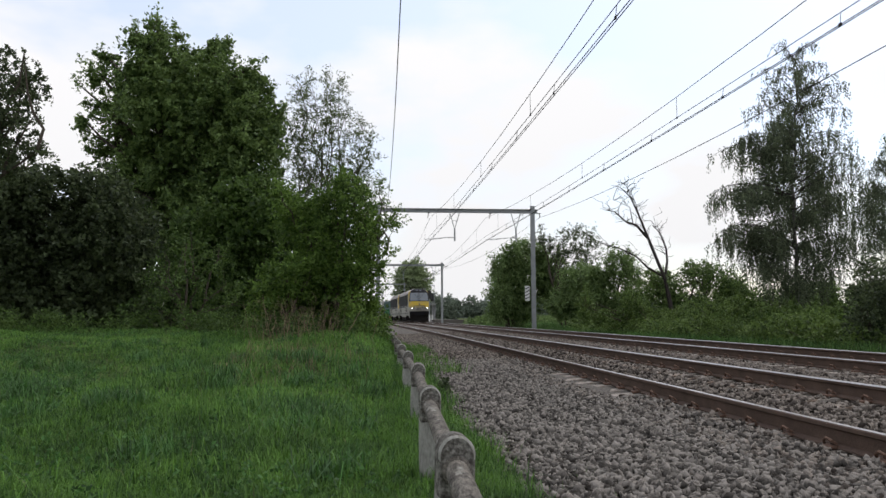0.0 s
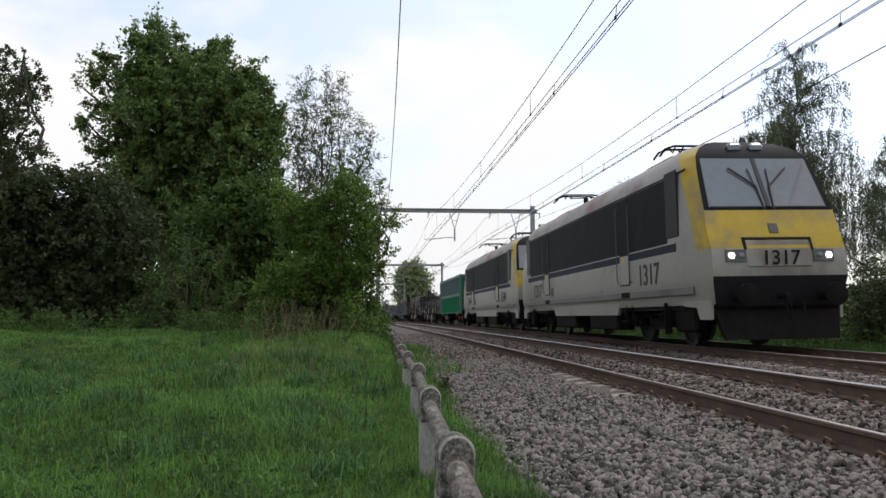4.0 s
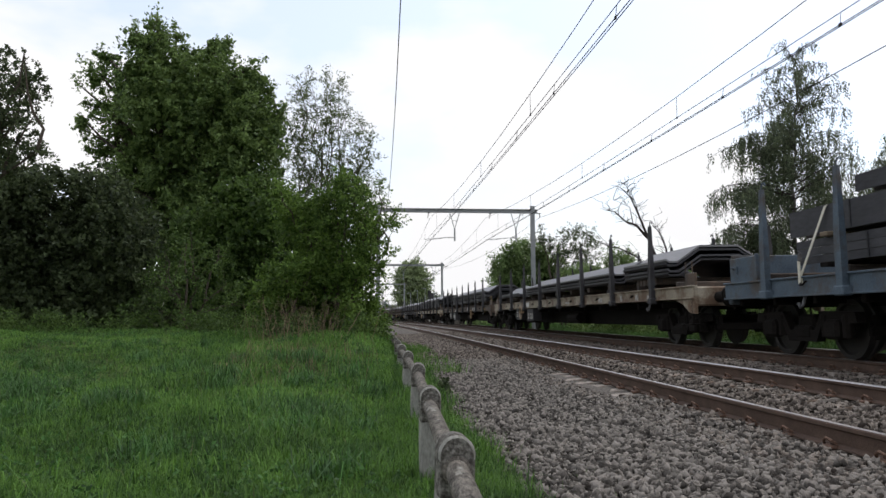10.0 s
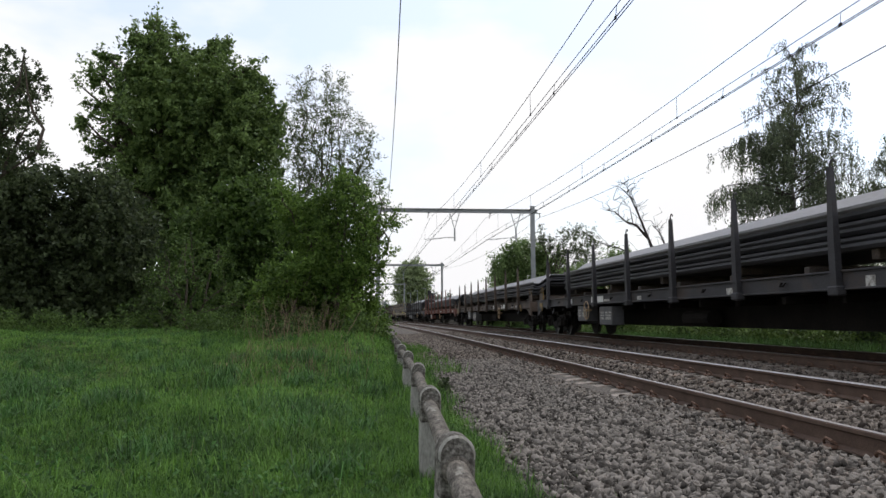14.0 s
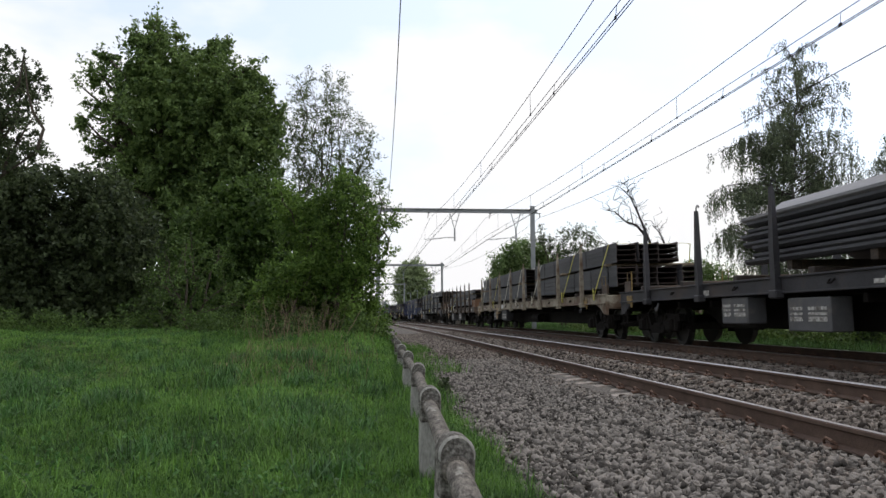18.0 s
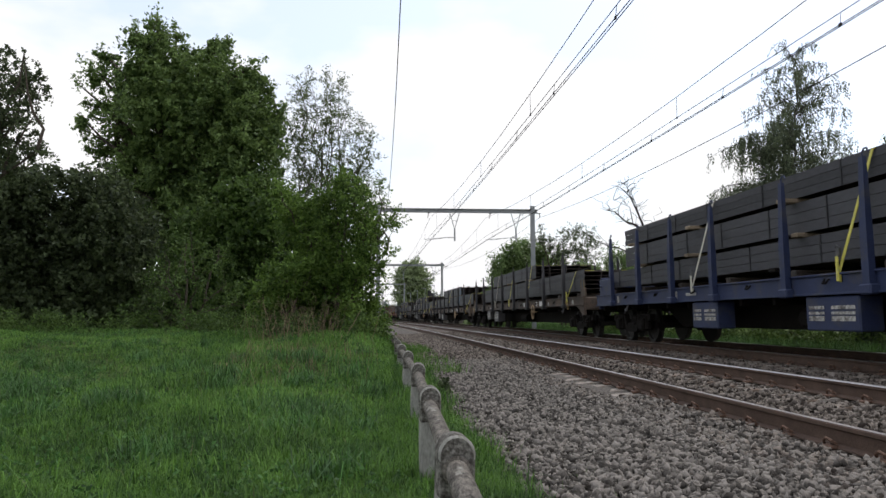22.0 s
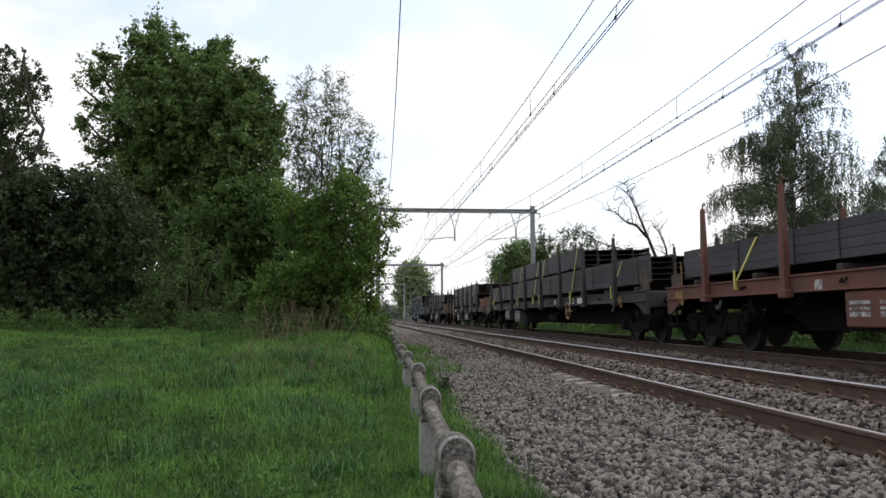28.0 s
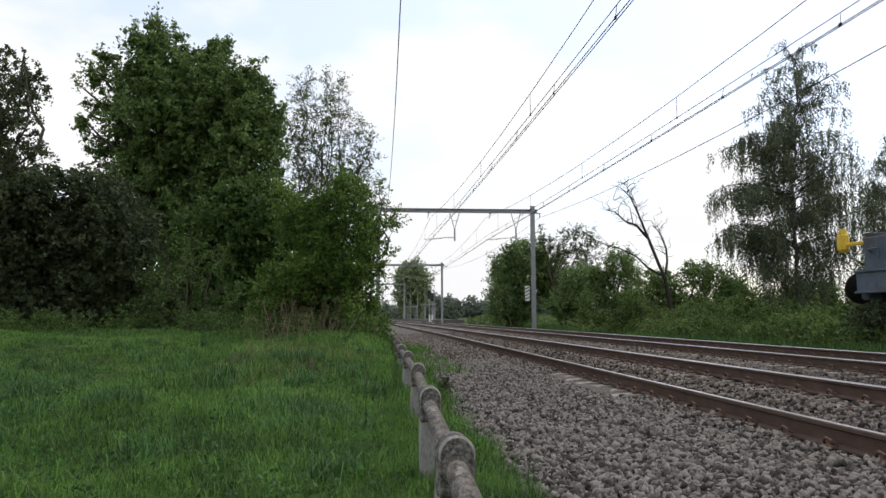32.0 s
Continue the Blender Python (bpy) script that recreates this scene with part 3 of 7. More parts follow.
def mast_mesh():
    g = Geo()
    g.prism(i_section(0.24, 0.24, 0.015, 0.02), 0, 7.75)
    g.v = [(x, z, y) for x, y, z in g.v]
    g.box((0, 0, 0.02), (0.5, 0.5, 0.06), 0.01)
    return g.mesh("mast", GALV)


def insulator(g, p, d, n=5, r=0.05, slot=1):
    p, d = Vector(p), Vector(d)
    for i in range(n):
        c = p + d * (i + 0.5) / n
        u = d.normalized() * 0.012
        g.tube([c - u, c, c + u], [r * 0.5, r, r * 0.5], 8, slot)
    g.tube([p, p + d], 0.014, 6, slot)


def portal(s, zig):
    t = thing("overhead_line_portal", "grey galvanised steel portal gantry spanning both tracks", "catenary portal", Matrix.Translation(on_line(s, 0)) @ Matrix.Rotation(heading(s), 4, "Z"), "overhead line portals")
    for x in (LEFT_MAST, RIGHT_MAST):
        put("mast", kept("mast", mast_mesh), t, (x, 0, 0.0), "grey steel H-section mast")
    g = Geo()
    span = RIGHT_MAST - LEFT_MAST + 0.5
    g.prism(i_section(0.2, 0.24, 0.012, 0.018), 0, span)
    g.v = [(LEFT_MAST - 0.2 + y, x, BEAM_Z + z) for x, y, z in g.v]
    put("beam", g.mesh("beam", GALV), t)
    for mid in (4.19, 7.96):
        hang = mid + 0.98
        g = Geo()
        for d in (-0.3, 0.3):
            g.tube([(hang + d, 0, BEAM_Z - 0.1), (hang, 0, BEAM_Z - 1.15)], 0.025, 6)
        g.tube([(hang - 0.14, 0, BEAM_Z - 0.62), (hang + 0.14, 0, BEAM_Z - 0.62)], 0.016, 6)
        g.tube([(hang, 0, BEAM_Z - 1.05), (hang, 0, BEAM_Z - 1.85)], 0.05, 8)
        put("drop_bracket", g.mesh("drop_bracket", GALV, smooth=40), t)
        g = Geo()
        end = mid - 0.5 + zig
        g.tube([(hang, 0, BEAM_Z - 1.62), (hang - 0.6, 0, BEAM_Z - 1.64), (end - 0.25, 0, BEAM_Z - 1.76)], 0.018, 6)
        g.tube([(hang - 0.45, 0, BEAM_Z - 1.64), (end, 0, 5.62)], 0.01, 5)
        insulator(g, (hang - 0.12, 0, BEAM_Z - 1.63), (-0.28, 0, -0.01))
        put("steady_arm", g.mesh("steady_arm", GALV, CERAMIC, smooth=40), t)
        g = Geo()
        g.box((end + 0.05, 0, BEAM_Z - 0.14), (0.16, 0.12, 0.05), 0.01)
        insulator(g, (end + 0.05, 0, BEAM_Z - 0.16), (-0.06, 0, -0.3))
        put("insulator", g.mesh("insulator", GALV, CERAMIC, smooth=40), t)
    g = Geo()
    g.tube([(RIGHT_MAST, 0, BEAM_Z - 0.12), (RIGHT_MAST + 0.5, 0, BEAM_Z - 0.12)], 0.03, 6)
    insulator(g, (RIGHT_MAST + 0.45, 0, BEAM_Z - 0.12), (0, 0, -0.25))
    put("side_bracket", g.mesh("side_bracket", GALV, CERAMIC, smooth=40), t)
    g = Geo()
    g.tube([(LEFT_MAST, 0, 7.7), (LEFT_MAST + 0.54, 0, 7.7)], 0.03, 6)
    insulator(g, (LEFT_MAST + 0.5, 0, 7.7), (0, 0, -0.22))
    put("side_bracket", g.mesh("side_bracket", GALV, CERAMIC, smooth=40), t)
    return t


for _k, _s in enumerate(PORTALS):
    portal(_s, (0.2, 0.15, -0.15, 0.25, 0.0, 0.25, 0.0, 0.25)[_k])


def overhead_wires(mid, zig, label):
    """One track's contact pair, auxiliary and messenger wire with droppers."""
    t = thing("overhead_wires", label, "overhead wire")
    offs = {s: mid - 0.45 + z for s, z in zip(PORTALS, zig)}
    pair = Geo(), Geo(), Geo(), Geo()
    drops = []
    whole = [], [], [], []
    for a, b in zip(PORTALS, PORTALS[1:]):
        n = 12
        lines = [], [], [], []
        for i in range(n + 1):
            u = i / n
            s, o = a + (b - a) * u, offs[a] + (offs[b] - offs[a]) * u
            sag = 4 * u * (1 - u)
            zs = (5.6, 5.6, 5.87 - 0.08 * sag, 7.0 - 0.72 * sag)
            for line, z, d in zip(lines, zs, (-0.025, 0.025, 0.0, 0.0)):
                line.append(on_line(s, o + d, z))
        for run, line in zip(whole, lines):
            run += line if not run else line[1:]
        for i in range(1, n):
            if i % 2 == 1:
                drops.append((lines[3][i], lines[2][i]))
            drops.append((lines[2][i].lerp(lines[2][min(i + 1, n)], 0.4), lines[0][i].lerp(lines[0][min(i + 1, n)], 0.4)))
    for g, run, r in zip(pair, whole, (0.0085, 0.0085, 0.008, 0.0085)):
        g.tube(run, r, 5)
    for nm, g in zip(("contact_wire", "contact_wire", "auxiliary_wire", "messenger_wire"), pair):
        put(nm, g.mesh(nm, WIRE, smooth=60), t)
    for a, b in drops:
        g = Geo()
        g.tube([a, b], 0.006, 4)
        g.box(b, (0.02, 0.08, 0.05))
        put("dropper", g.mesh("dropper", WIRE), t)
    return t


overhead_wires(4.19, (0.5, 0.02, -0.06, 0.3, 0.0, 0.3, 0.0, 0.3), "dark copper contact and messenger wires over the near track")
overhead_wires(7.96, (0.5, 0.01, -0.43, 0.2, 0.0, 0.3, 0.0, 0.3), "dark copper contact and messenger wires over the far track")


def feeder(offs, z, dip, label):
    g = Geo()
    run = []
    for k, (a, b) in enumerate(zip(PORTALS, PORTALS[1:])):
        run += [on_line(a + (b - a) * u, offs[k] + (offs[k + 1] - offs[k]) * u, z - dip * 4 * u * (1 - u)) for u in np.linspace(0, 1, 13)][1 if run else 0:]
    g.tube(run, 0.0115, 5)
    tagged(put("feeder_wire", g.mesh("feeder_wire", WIRE, smooth=60)), label, "overhead wire")


feeder([RIGHT_MAST + 0.45] * 8, 7.05, 0.62, "dark feeder cable hung along the masts beyond the tracks")
feeder([0.9, 0.2] + [LEFT_MAST + 0.5] * 6, 7.5, 0.75, "thin dark feeder cable hung along the bushes' masts")


# hatched board on the mast
def hatched_board():
    p = on_line(46.0, RIGHT_MAST - 0.42)
    t = thing("trackside_board", "narrow white board with black diagonal bars on a grey mast", "railway sign", Matrix.Translation((p.x, p.y - 0.15, 1.95)))
    g = Geo()
    g.box((0, 0, 0.45), (0.28, 0.012, 0.9), 0.003)
    put("plate", g.mesh("plate", WHITE), t)
    for k in range(4):
        g = Geo()
        z = 0.14 + 0.2 * k
        g.add([(-0.12, -0.011, z - 0.06), (-0.12, -0.011, z), (0.12, -0.011, z + 0.12), (0.12, -0.011, z + 0.06), (-0.12, -0.007, z - 0.06), (-0.12, -0.007, z), (0.12, -0.007, z + 0.12), (0.12, -0.007, z + 0.06)], [(0, 1, 2, 3), (7, 6, 5, 4), (0, 4, 5, 1), (2, 6, 7, 3), (1, 5, 6, 2), (0, 3, 7, 4)])
        put("diagonal_bar", g.mesh("diagonal_bar", SIGNAL_BLACK), t)
    for z in (0.2, 0.75):
        g = Geo()
        g.box((0.2, 0.03, z), (0.42, 0.03, 0.04), 0.004)
        put("bracket", g.mesh("bracket", GALV), t)


hatched_board()


# signals, posts and platform at the far halt
def signal_post(s, off, h, label):
    t = thing("railway_signal", label, "railway signal", Matrix.Translation(on_line(s, off, 0.0)), "signals beyond the curve")
    g = Geo()
    g.tube([(0, 0, 0), (0, 0, h)], 0.07, 8)
    put("pole", g.mesh("pole", GALV, smooth=40), t)
    g = Geo()
    g.box((0, -0.12, h), (0.46, 0.1, 1.1), 0.08)
    put("backboard", g.mesh("backboard", SIGNAL_BLACK), t)
    for z in (-0.3, 0, 0.3):
        g = Geo()
        g.tube([(0, -0.17, h + z), (0, -0.36, h + z)], [0.11, 0.12], 10)
        put("hood", g.mesh("hood", SIGNAL_BLACK, smooth=40), t)
    g = Geo()
    g.box((0, -0.1, 0.8), (0.2, 0.22, 1.0), 0.03)
    put("cabinet", g.mesh("cabinet", WHITE), t, label="white cabinet at the pole's foot")


signal_post(100, 8.95, 3.9, "black three-lamp railway signal on a grey pole")
signal_post(104, 9.75, 3.7, "black three-lamp railway signal near the mast")


def lamp_post(s, off, h):
    t = thing("platform_lamp_post", "slim grey lamp post on the distant platform", "lamp post", Matrix.Translation(on_line(s, off, 0.3)), "platform lamp posts")
    g = Geo()
    g.tube([(0, 0, 0), (0, 0, h * 0.5), (0, 0, h)], [0.07, 0.055, 0.04], 8)
    put("pole", g.mesh("pole", GALV, smooth=40), t)
    g = Geo()
    g.box((-0.25, 0, h), (0.7, 0.22, 0.1), 0.03)
    put("lantern", g.mesh("lantern", GALV), t)


for _s in (114, 126, 138, 150, 164):
    lamp_post(_s, 11.2, 5.4)
_g = Geo()
for _a, _b in zip(np.arange(100, 180, 5.0), np.arange(105, 185, 5.0)):
    _p = [on_line(_a, 9.7), on_line(_a, 13.5), on_line(_b, 13.5), on_line(_b, 9.7)]
    _g.add([(p.x, p.y, -0.2) for p in _p] + [(p.x, p.y, 0.62) for p in _p], [(0, 1, 5, 4), (1, 2, 6, 5), (2, 3, 7, 6), (3, 0, 4, 7), (4, 5, 6, 7)])
tagged(put("platform", _g.mesh("platform", BALLAST_BED)), "low dark concrete station platform beyond the curve", "platform", kind="structure")


def shelter(s, off):
    t = thing("platform_shelter", "small grey glazed shelter on the distant platform", "shelter", Matrix.Translation(on_line(s, off, 0.62)) @ Matrix.Rotation(heading(s), 4, "Z"))
    g = Geo()
    g.box((0, 0, 2.5), (2.0, 5.2, 0.14), 0.03)
    put("roof", g.mesh("roof", GALV), t)
    for x in (-0.9, 0.9):
        for y in (-2.4, 0, 2.4):
            g = Geo()
            g.box((x, y, 1.25), (0.09, 0.09, 2.5), 0.01)
            put("upright", g.mesh("upright", GALV), t)
    for y in (-1.2, 1.2):
        g = Geo()
        g.box((0.9, y, 1.3), (0.02, 2.2, 2.0), 0.004)
        put("pane", g.mesh("pane", GREYPLATE), t)


shelter(130, 12.2)
shelter(158, 12.2)

# ---- plants ----
def foliage(rng, blobs, clumps, per, spread_r, length, width, droop=0.0, lean=0.35, stray=0.12, core=0.0):
    """Leafy sprays pointing outwards from uneven lobes (x, y, z, rx, ry, rz); returns points, faces and spray feet."""
    blobs = np.asarray(blobs, float)
    weight = (blobs[:, 3] * blobs[:, 4] * blobs[:, 5]) ** (2 / 3)
    pick = rng.choice(len(blobs), clumps, p=weight / weight.sum())
    d = rng.normal(size=(clumps, 3))
    d /= np.linalg.norm(d, axis=1, keepdims=True)
    wave = rng.normal(size=(4, 3)) * 4.5
    ph = pick[:, None] * 1.7 + np.arange(4)[None]
    uneven = 1 + 0.09 * np.sin(d @ wave.T + ph).sum(1)
    rad = rng.uniform(0.12, 1.0, clumps) ** 0.5 * uneven
    out = rng.uniform(size=clumps) < stray
    rad[out] *= rng.uniform(1.02, 1.28, out.sum())
    centre = blobs[pick, :3] + d * rad[:, None] * blobs[pick, 3:]
    size = rng.uniform(0.45, 1.35, clumps) * np.where(out, 0.75, 1)
    tw = d * 0.75 + rng.normal(size=(clumps, 3)) * 0.5 + (0, 0, 0.12)
    tw /= np.linalg.norm(tw, axis=1, keepdims=True)
    c = np.repeat(centre, per, 0)
    n = len(c)
    sz, twr = np.repeat(size, per)[:, None], np.repeat(tw, per, 0)
    along = rng.uniform(-0.45, 1.0, (n, 1))
    j = twr * along * spread_r * 2.1 * sz + rng.normal(size=(n, 3)) * spread_r * 0.5 * sz * (1.15 - 0.55 * np.abs(along))
    if droop:
        j[:, 2] -= np.abs(rng.normal(size=n)) * droop * sz[:, 0]
        j[:, :2] *= 0.6
    p = c + j
    a = rng.normal(size=(n, 3)) * 0.75 + twr * 0.5 + np.array([0, 0, -lean])
    a /= np.linalg.norm(a, axis=1, keepdims=True)
    b = np.cross(a, rng.normal(size=(n, 3)) * 0.7 + np.array([0, 0, 0.6]))
    b /= np.linalg.norm(b, axis=1, keepdims=True) + 1e-9
    ln, wd = length * rng.uniform(0.6, 1.3, (n, 1)), width * rng.uniform(0.6, 1.3, (n, 1))
    # broad leaves deep inside close the lobes
    deep = np.repeat((blobs[pick, 3] > 0.9 - 0.5 * (core > 0.85)) & (rad < 0.72) & (rng.uniform(size=clumps) < core), per) & (rng.uniform(size=n) < 0.5)
    ln[deep] *= 2.1
    wd[deep] *= 2.6
    v = np.stack([p - a * ln * 0.5, p + b * wd * 0.5 - a * ln * 0.05, p + a * ln * 0.5, p - b * wd * 0.5 - a * ln * 0.05], 1).reshape(-1, 3)
    f = np.arange(4 * n).reshape(n, 4)
    return v, f, centre


def limb(g, rng, a, b, r0, r1, wig=0.08, n=6, sides=6):
    a, b = Vector(a), Vector(b)
    d = (b - a).length * wig
    pts = [a.lerp(b, i / (n - 1)) + Vector((rng.normal() * d, rng.normal() * d, rng.normal() * d * 0.5)) * (0 if i in (0, n - 1) else 0.6) for i in range(n)]
    g.tube(pts, [r0 + (r1 - r0) * i / (n - 1) for i in range(n)], sides)
    return pts


def tree(name, label, base, trunk_r, blobs, clumps, per, spread_r, length, width, leaf, bark=BARK, droop=0.0, seed=1, twigs=90, fork=0.35, stems=1, category="tree", group="", core=0.6, stray=0.12):
    rng = np.random.default_rng(seed)
    base = Vector((base[0], base[1], float(ground_z(base[0], base[1])) - 0.1))
    t = thing(name, label, category, base, group)
    local = [(x - base.x, y - base.y, z - base.z, rx, ry, rz) for x, y, z, rx, ry, rz in blobs]
    v, f, centre = foliage(rng, local, clumps, per, spread_r, length, width, droop, core=core, stray=stray)
    low = (0.02 - v[:, 2].reshape(-1, 4).min(1))
    v[:, 2] += np.repeat(np.maximum(0, low), 4)
    g = Geo()
    top = max(local, key=lambda e: e[2])
    nodes = []
    for k in range(stems):
        foot = (0.25 * rng.normal() * (stems > 1), 0.25 * rng.normal() * (stems > 1), 0)
        aim = local[k % len(local)] if stems > 1 else top
        nodes += limb(g, rng, foot, (aim[0], aim[1], aim[2] + aim[5] * 0.5), trunk_r, trunk_r * 0.18, 0.035, 9, 9)
    for e in local:
        start = min(nodes, key=lambda q: abs(q.z - max(0.4, e[2] * (1 - fork))) + 0.2 * abs(q.x - e[0]))
        pts = limb(g, rng, start, (e[0], e[1], e[2] + e[5] * 0.3), trunk_r * 0.45, trunk_r * 0.1, 0.06)
        nodes += pts[1:]
    tips = centre[rng.choice(len(centre), min(twigs, len(centre)), replace=False)]
    grid = np.array([tuple(q) for q in nodes])
    for c in tips:
        k = np.argmin(((grid - c) ** 2).sum(1) + 4 * np.maximum(0, grid[:, 2] - c[2] + 0.2))
        limb(g, rng, grid[k], c, trunk_r * 0.12, trunk_r * 0.03, 0.08, 5, 4)
    put("trunk", g.mesh("trunk", bark, smooth=50), t, label="branching trunk and limbs")
    put("crown", quick_mesh("crown", v, f, leaf), t, label="leafy crown with gaps")
    return t


def blobs_at(y, rows, deep=1.0):
    """Rows of x, z, half width and half height, set at the distance y with staggered depth."""
    return [(x, y + 0.6 * math.sin(2.3 * i), z, rx, deep * (rx + rz) / 2, rz) for i, (x, z, rx, rz) in enumerate(rows)]


# camera side
tree("sycamore_tree", "tall broad sycamore with dense dark green leaves", (-6.8, 30.0), 0.3,
     blobs_at(30, [(-8.5, 11.5, 0.62, 1.05), (-8.6, 12.65, 0.24, 0.36), (-9.05, 11.8, 0.22, 0.4), (-7.8, 12.0, 0.22, 0.36), (-7.5, 10.8, 0.6, 0.8), (-6.05, 11.1, 0.45, 0.6), (-6.3, 11.75, 0.2, 0.25), (-8.4, 9.9, 1.3, 1.4), (-6.4, 9.7, 1.6, 1.5),
                   (-10.5, 11.1, 0.22, 0.5), (-10.4, 10.1, 0.45, 0.6), (-11.25, 9.85, 0.2, 0.2), (-10.8, 9.2, 0.28, 0.24), (-10.8, 8.3, 0.3, 0.3), (-10.4, 7.5, 0.42, 0.4), (-9.7, 10.4, 0.34, 0.5), (-9.8, 9.2, 0.6, 0.7), (-9.2, 8.1, 0.9, 1.1),
                   (-7.5, 8.2, 2.1, 2.1), (-5.2, 8.6, 1.35, 1.7), (-4.4, 9.9, 0.5, 0.6), (-4.9, 10.4, 0.4, 0.4), (-3.85, 9.1, 0.36, 0.55), (-3.9, 8.0, 0.5, 0.8), (-5.0, 6.6, 1.5, 2.2), (-7.8, 6.1, 2.2, 2.1), (-9.6, 6.5, 0.8, 0.9), (-6.3, 3.9, 2.6, 2.1)]),
     1900, 62, 0.24, 0.15, 0.09, LEAF_DEEP, seed=3, twigs=260, core=0.7, stray=0.1)
tree("ash_tree", "leafy tree with open dark green branches at the meadow's edge", (-9.6, 18.0), 0.09,
     blobs_at(18, [(-8.3, 5.6, 0.55, 1.35), (-8.1, 6.6, 0.42, 0.45), (-8.45, 4.7, 0.45, 0.6), (-9.4, 6.5, 0.9, 1.6), (-9.8, 4.6, 0.9, 1.2), (-8.4, 4.3, 0.55, 0.6), (-7.9, 4.95, 0.35, 0.16), (-7.55, 4.75, 0.3, 0.14), (-7.9, 6.95, 0.32, 0.13), (-7.9, 6.1, 0.36, 0.13), (-8.1, 5.4, 0.35, 0.15)]),
     820, 28, 0.1, 0.085, 0.05, LEAF_DARK, seed=5, twigs=150, core=0.0)
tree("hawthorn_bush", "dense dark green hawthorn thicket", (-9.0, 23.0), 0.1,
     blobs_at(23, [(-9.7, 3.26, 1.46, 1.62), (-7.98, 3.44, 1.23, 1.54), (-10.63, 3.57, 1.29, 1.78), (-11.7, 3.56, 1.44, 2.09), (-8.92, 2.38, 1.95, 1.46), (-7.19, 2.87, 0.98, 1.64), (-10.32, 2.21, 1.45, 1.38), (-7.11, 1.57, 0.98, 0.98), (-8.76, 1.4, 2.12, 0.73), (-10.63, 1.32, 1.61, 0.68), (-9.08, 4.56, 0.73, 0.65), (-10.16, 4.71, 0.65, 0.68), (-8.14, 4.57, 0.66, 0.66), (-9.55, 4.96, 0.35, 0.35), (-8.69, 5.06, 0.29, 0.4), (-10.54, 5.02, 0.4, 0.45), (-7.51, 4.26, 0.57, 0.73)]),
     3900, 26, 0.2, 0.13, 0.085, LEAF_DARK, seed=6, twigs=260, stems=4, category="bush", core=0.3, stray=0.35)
tree("willow_tree", "slender willow with thin grey-green foliage", (-2.3, 33.0), 0.07,
     blobs_at(33, [(-3.2, 10.11, 0.53, 1.45), (-2.59, 9.38, 0.53, 1.33), (-1.87, 9.75, 0.48, 1.33), (-1.26, 9.38, 0.48, 1.09), (-0.53, 8.9, 0.44, 0.85), (-0.05, 8.29, 0.34, 0.73), (-3.56, 8.29, 0.61, 1.45), (-2.83, 7.57, 0.68, 1.45), (-1.99, 7.69, 0.68, 1.45), (-1.14, 7.57, 0.73, 1.21), (-0.41, 7.32, 0.48, 0.97), (-2.47, 6.23, 0.97, 1.21), (-1.26, 6.11, 0.97, 1.09), (-0.29, 6.23, 0.53, 0.97), (-2.11, 10.96, 0.29, 0.97), (-2.83, 11.08, 0.24, 0.85), (-1.5, 10.59, 0.24, 0.97)]),
     1150, 13, 0.16, 0.16, 0.042, LEAF_GREY, seed=8, twigs=330, stems=4, fork=0.45, core=0.0)
tree("hazel_bush", "fresh green hazel bush spilling towards the track", (-0.7, 17.2), 0.06,
     blobs_at(17.2, [(-0.78, 2.53, 0.61, 1.07), (-1.29, 2.78, 0.53, 0.76), (-0.21, 2.65, 0.33, 0.88), (-1.79, 3.16, 0.38, 0.57), (-1.1, 3.48, 0.32, 0.57), (-0.53, 3.54, 0.25, 0.63), (-0.09, 3.03, 0.23, 0.63), (-2.05, 3.66, 0.2, 0.35), (-0.78, 4.04, 0.13, 0.38), (-0.28, 3.85, 0.13, 0.38), (-0.4, 1.52, 0.53, 0.88), (-0.09, 0.89, 0.3, 0.61), (0.02, 0.8, 0.24, 0.5), (-0.25, 0.75, 0.35, 0.4), (-0.91, 1.27, 0.57, 0.51), (-1.29, 1.9, 0.63, 0.51), (0.35, 3.03, 0.18, 0.1), (0.48, 3.35, 0.13, 0.09), (0.29, 2.46, 0.2, 0.1), (0.13, 3.92, 0.11, 0.15), (0.23, 3.64, 0.1, 0.1), (0.13, 2.02, 0.15, 0.18)]),
     2100, 22, 0.11, 0.07, 0.045, LEAF_FRESH, seed=9, twigs=260, stems=6, category="bush", core=0.8, stray=0.2)
tree("hazel_bush", "low bright hazel growth behind the dead stalks", (-2.0, 16.6), 0.035,
     blobs_at(16.6, [(-1.93, 1.73, 0.43, 0.42), (-1.4, 1.79, 0.39, 0.43), (-1.7, 2.1, 0.22, 0.24), (-1.22, 2.16, 0.17, 0.27), (-2.17, 1.92, 0.24, 0.24), (-2.29, 1.37, 0.31, 0.33), (-1.58, 1.38, 0.6, 0.29)]),
     560, 18, 0.09, 0.07, 0.045, LEAF_FRESH, seed=19, twigs=120, stems=5, category="bush")
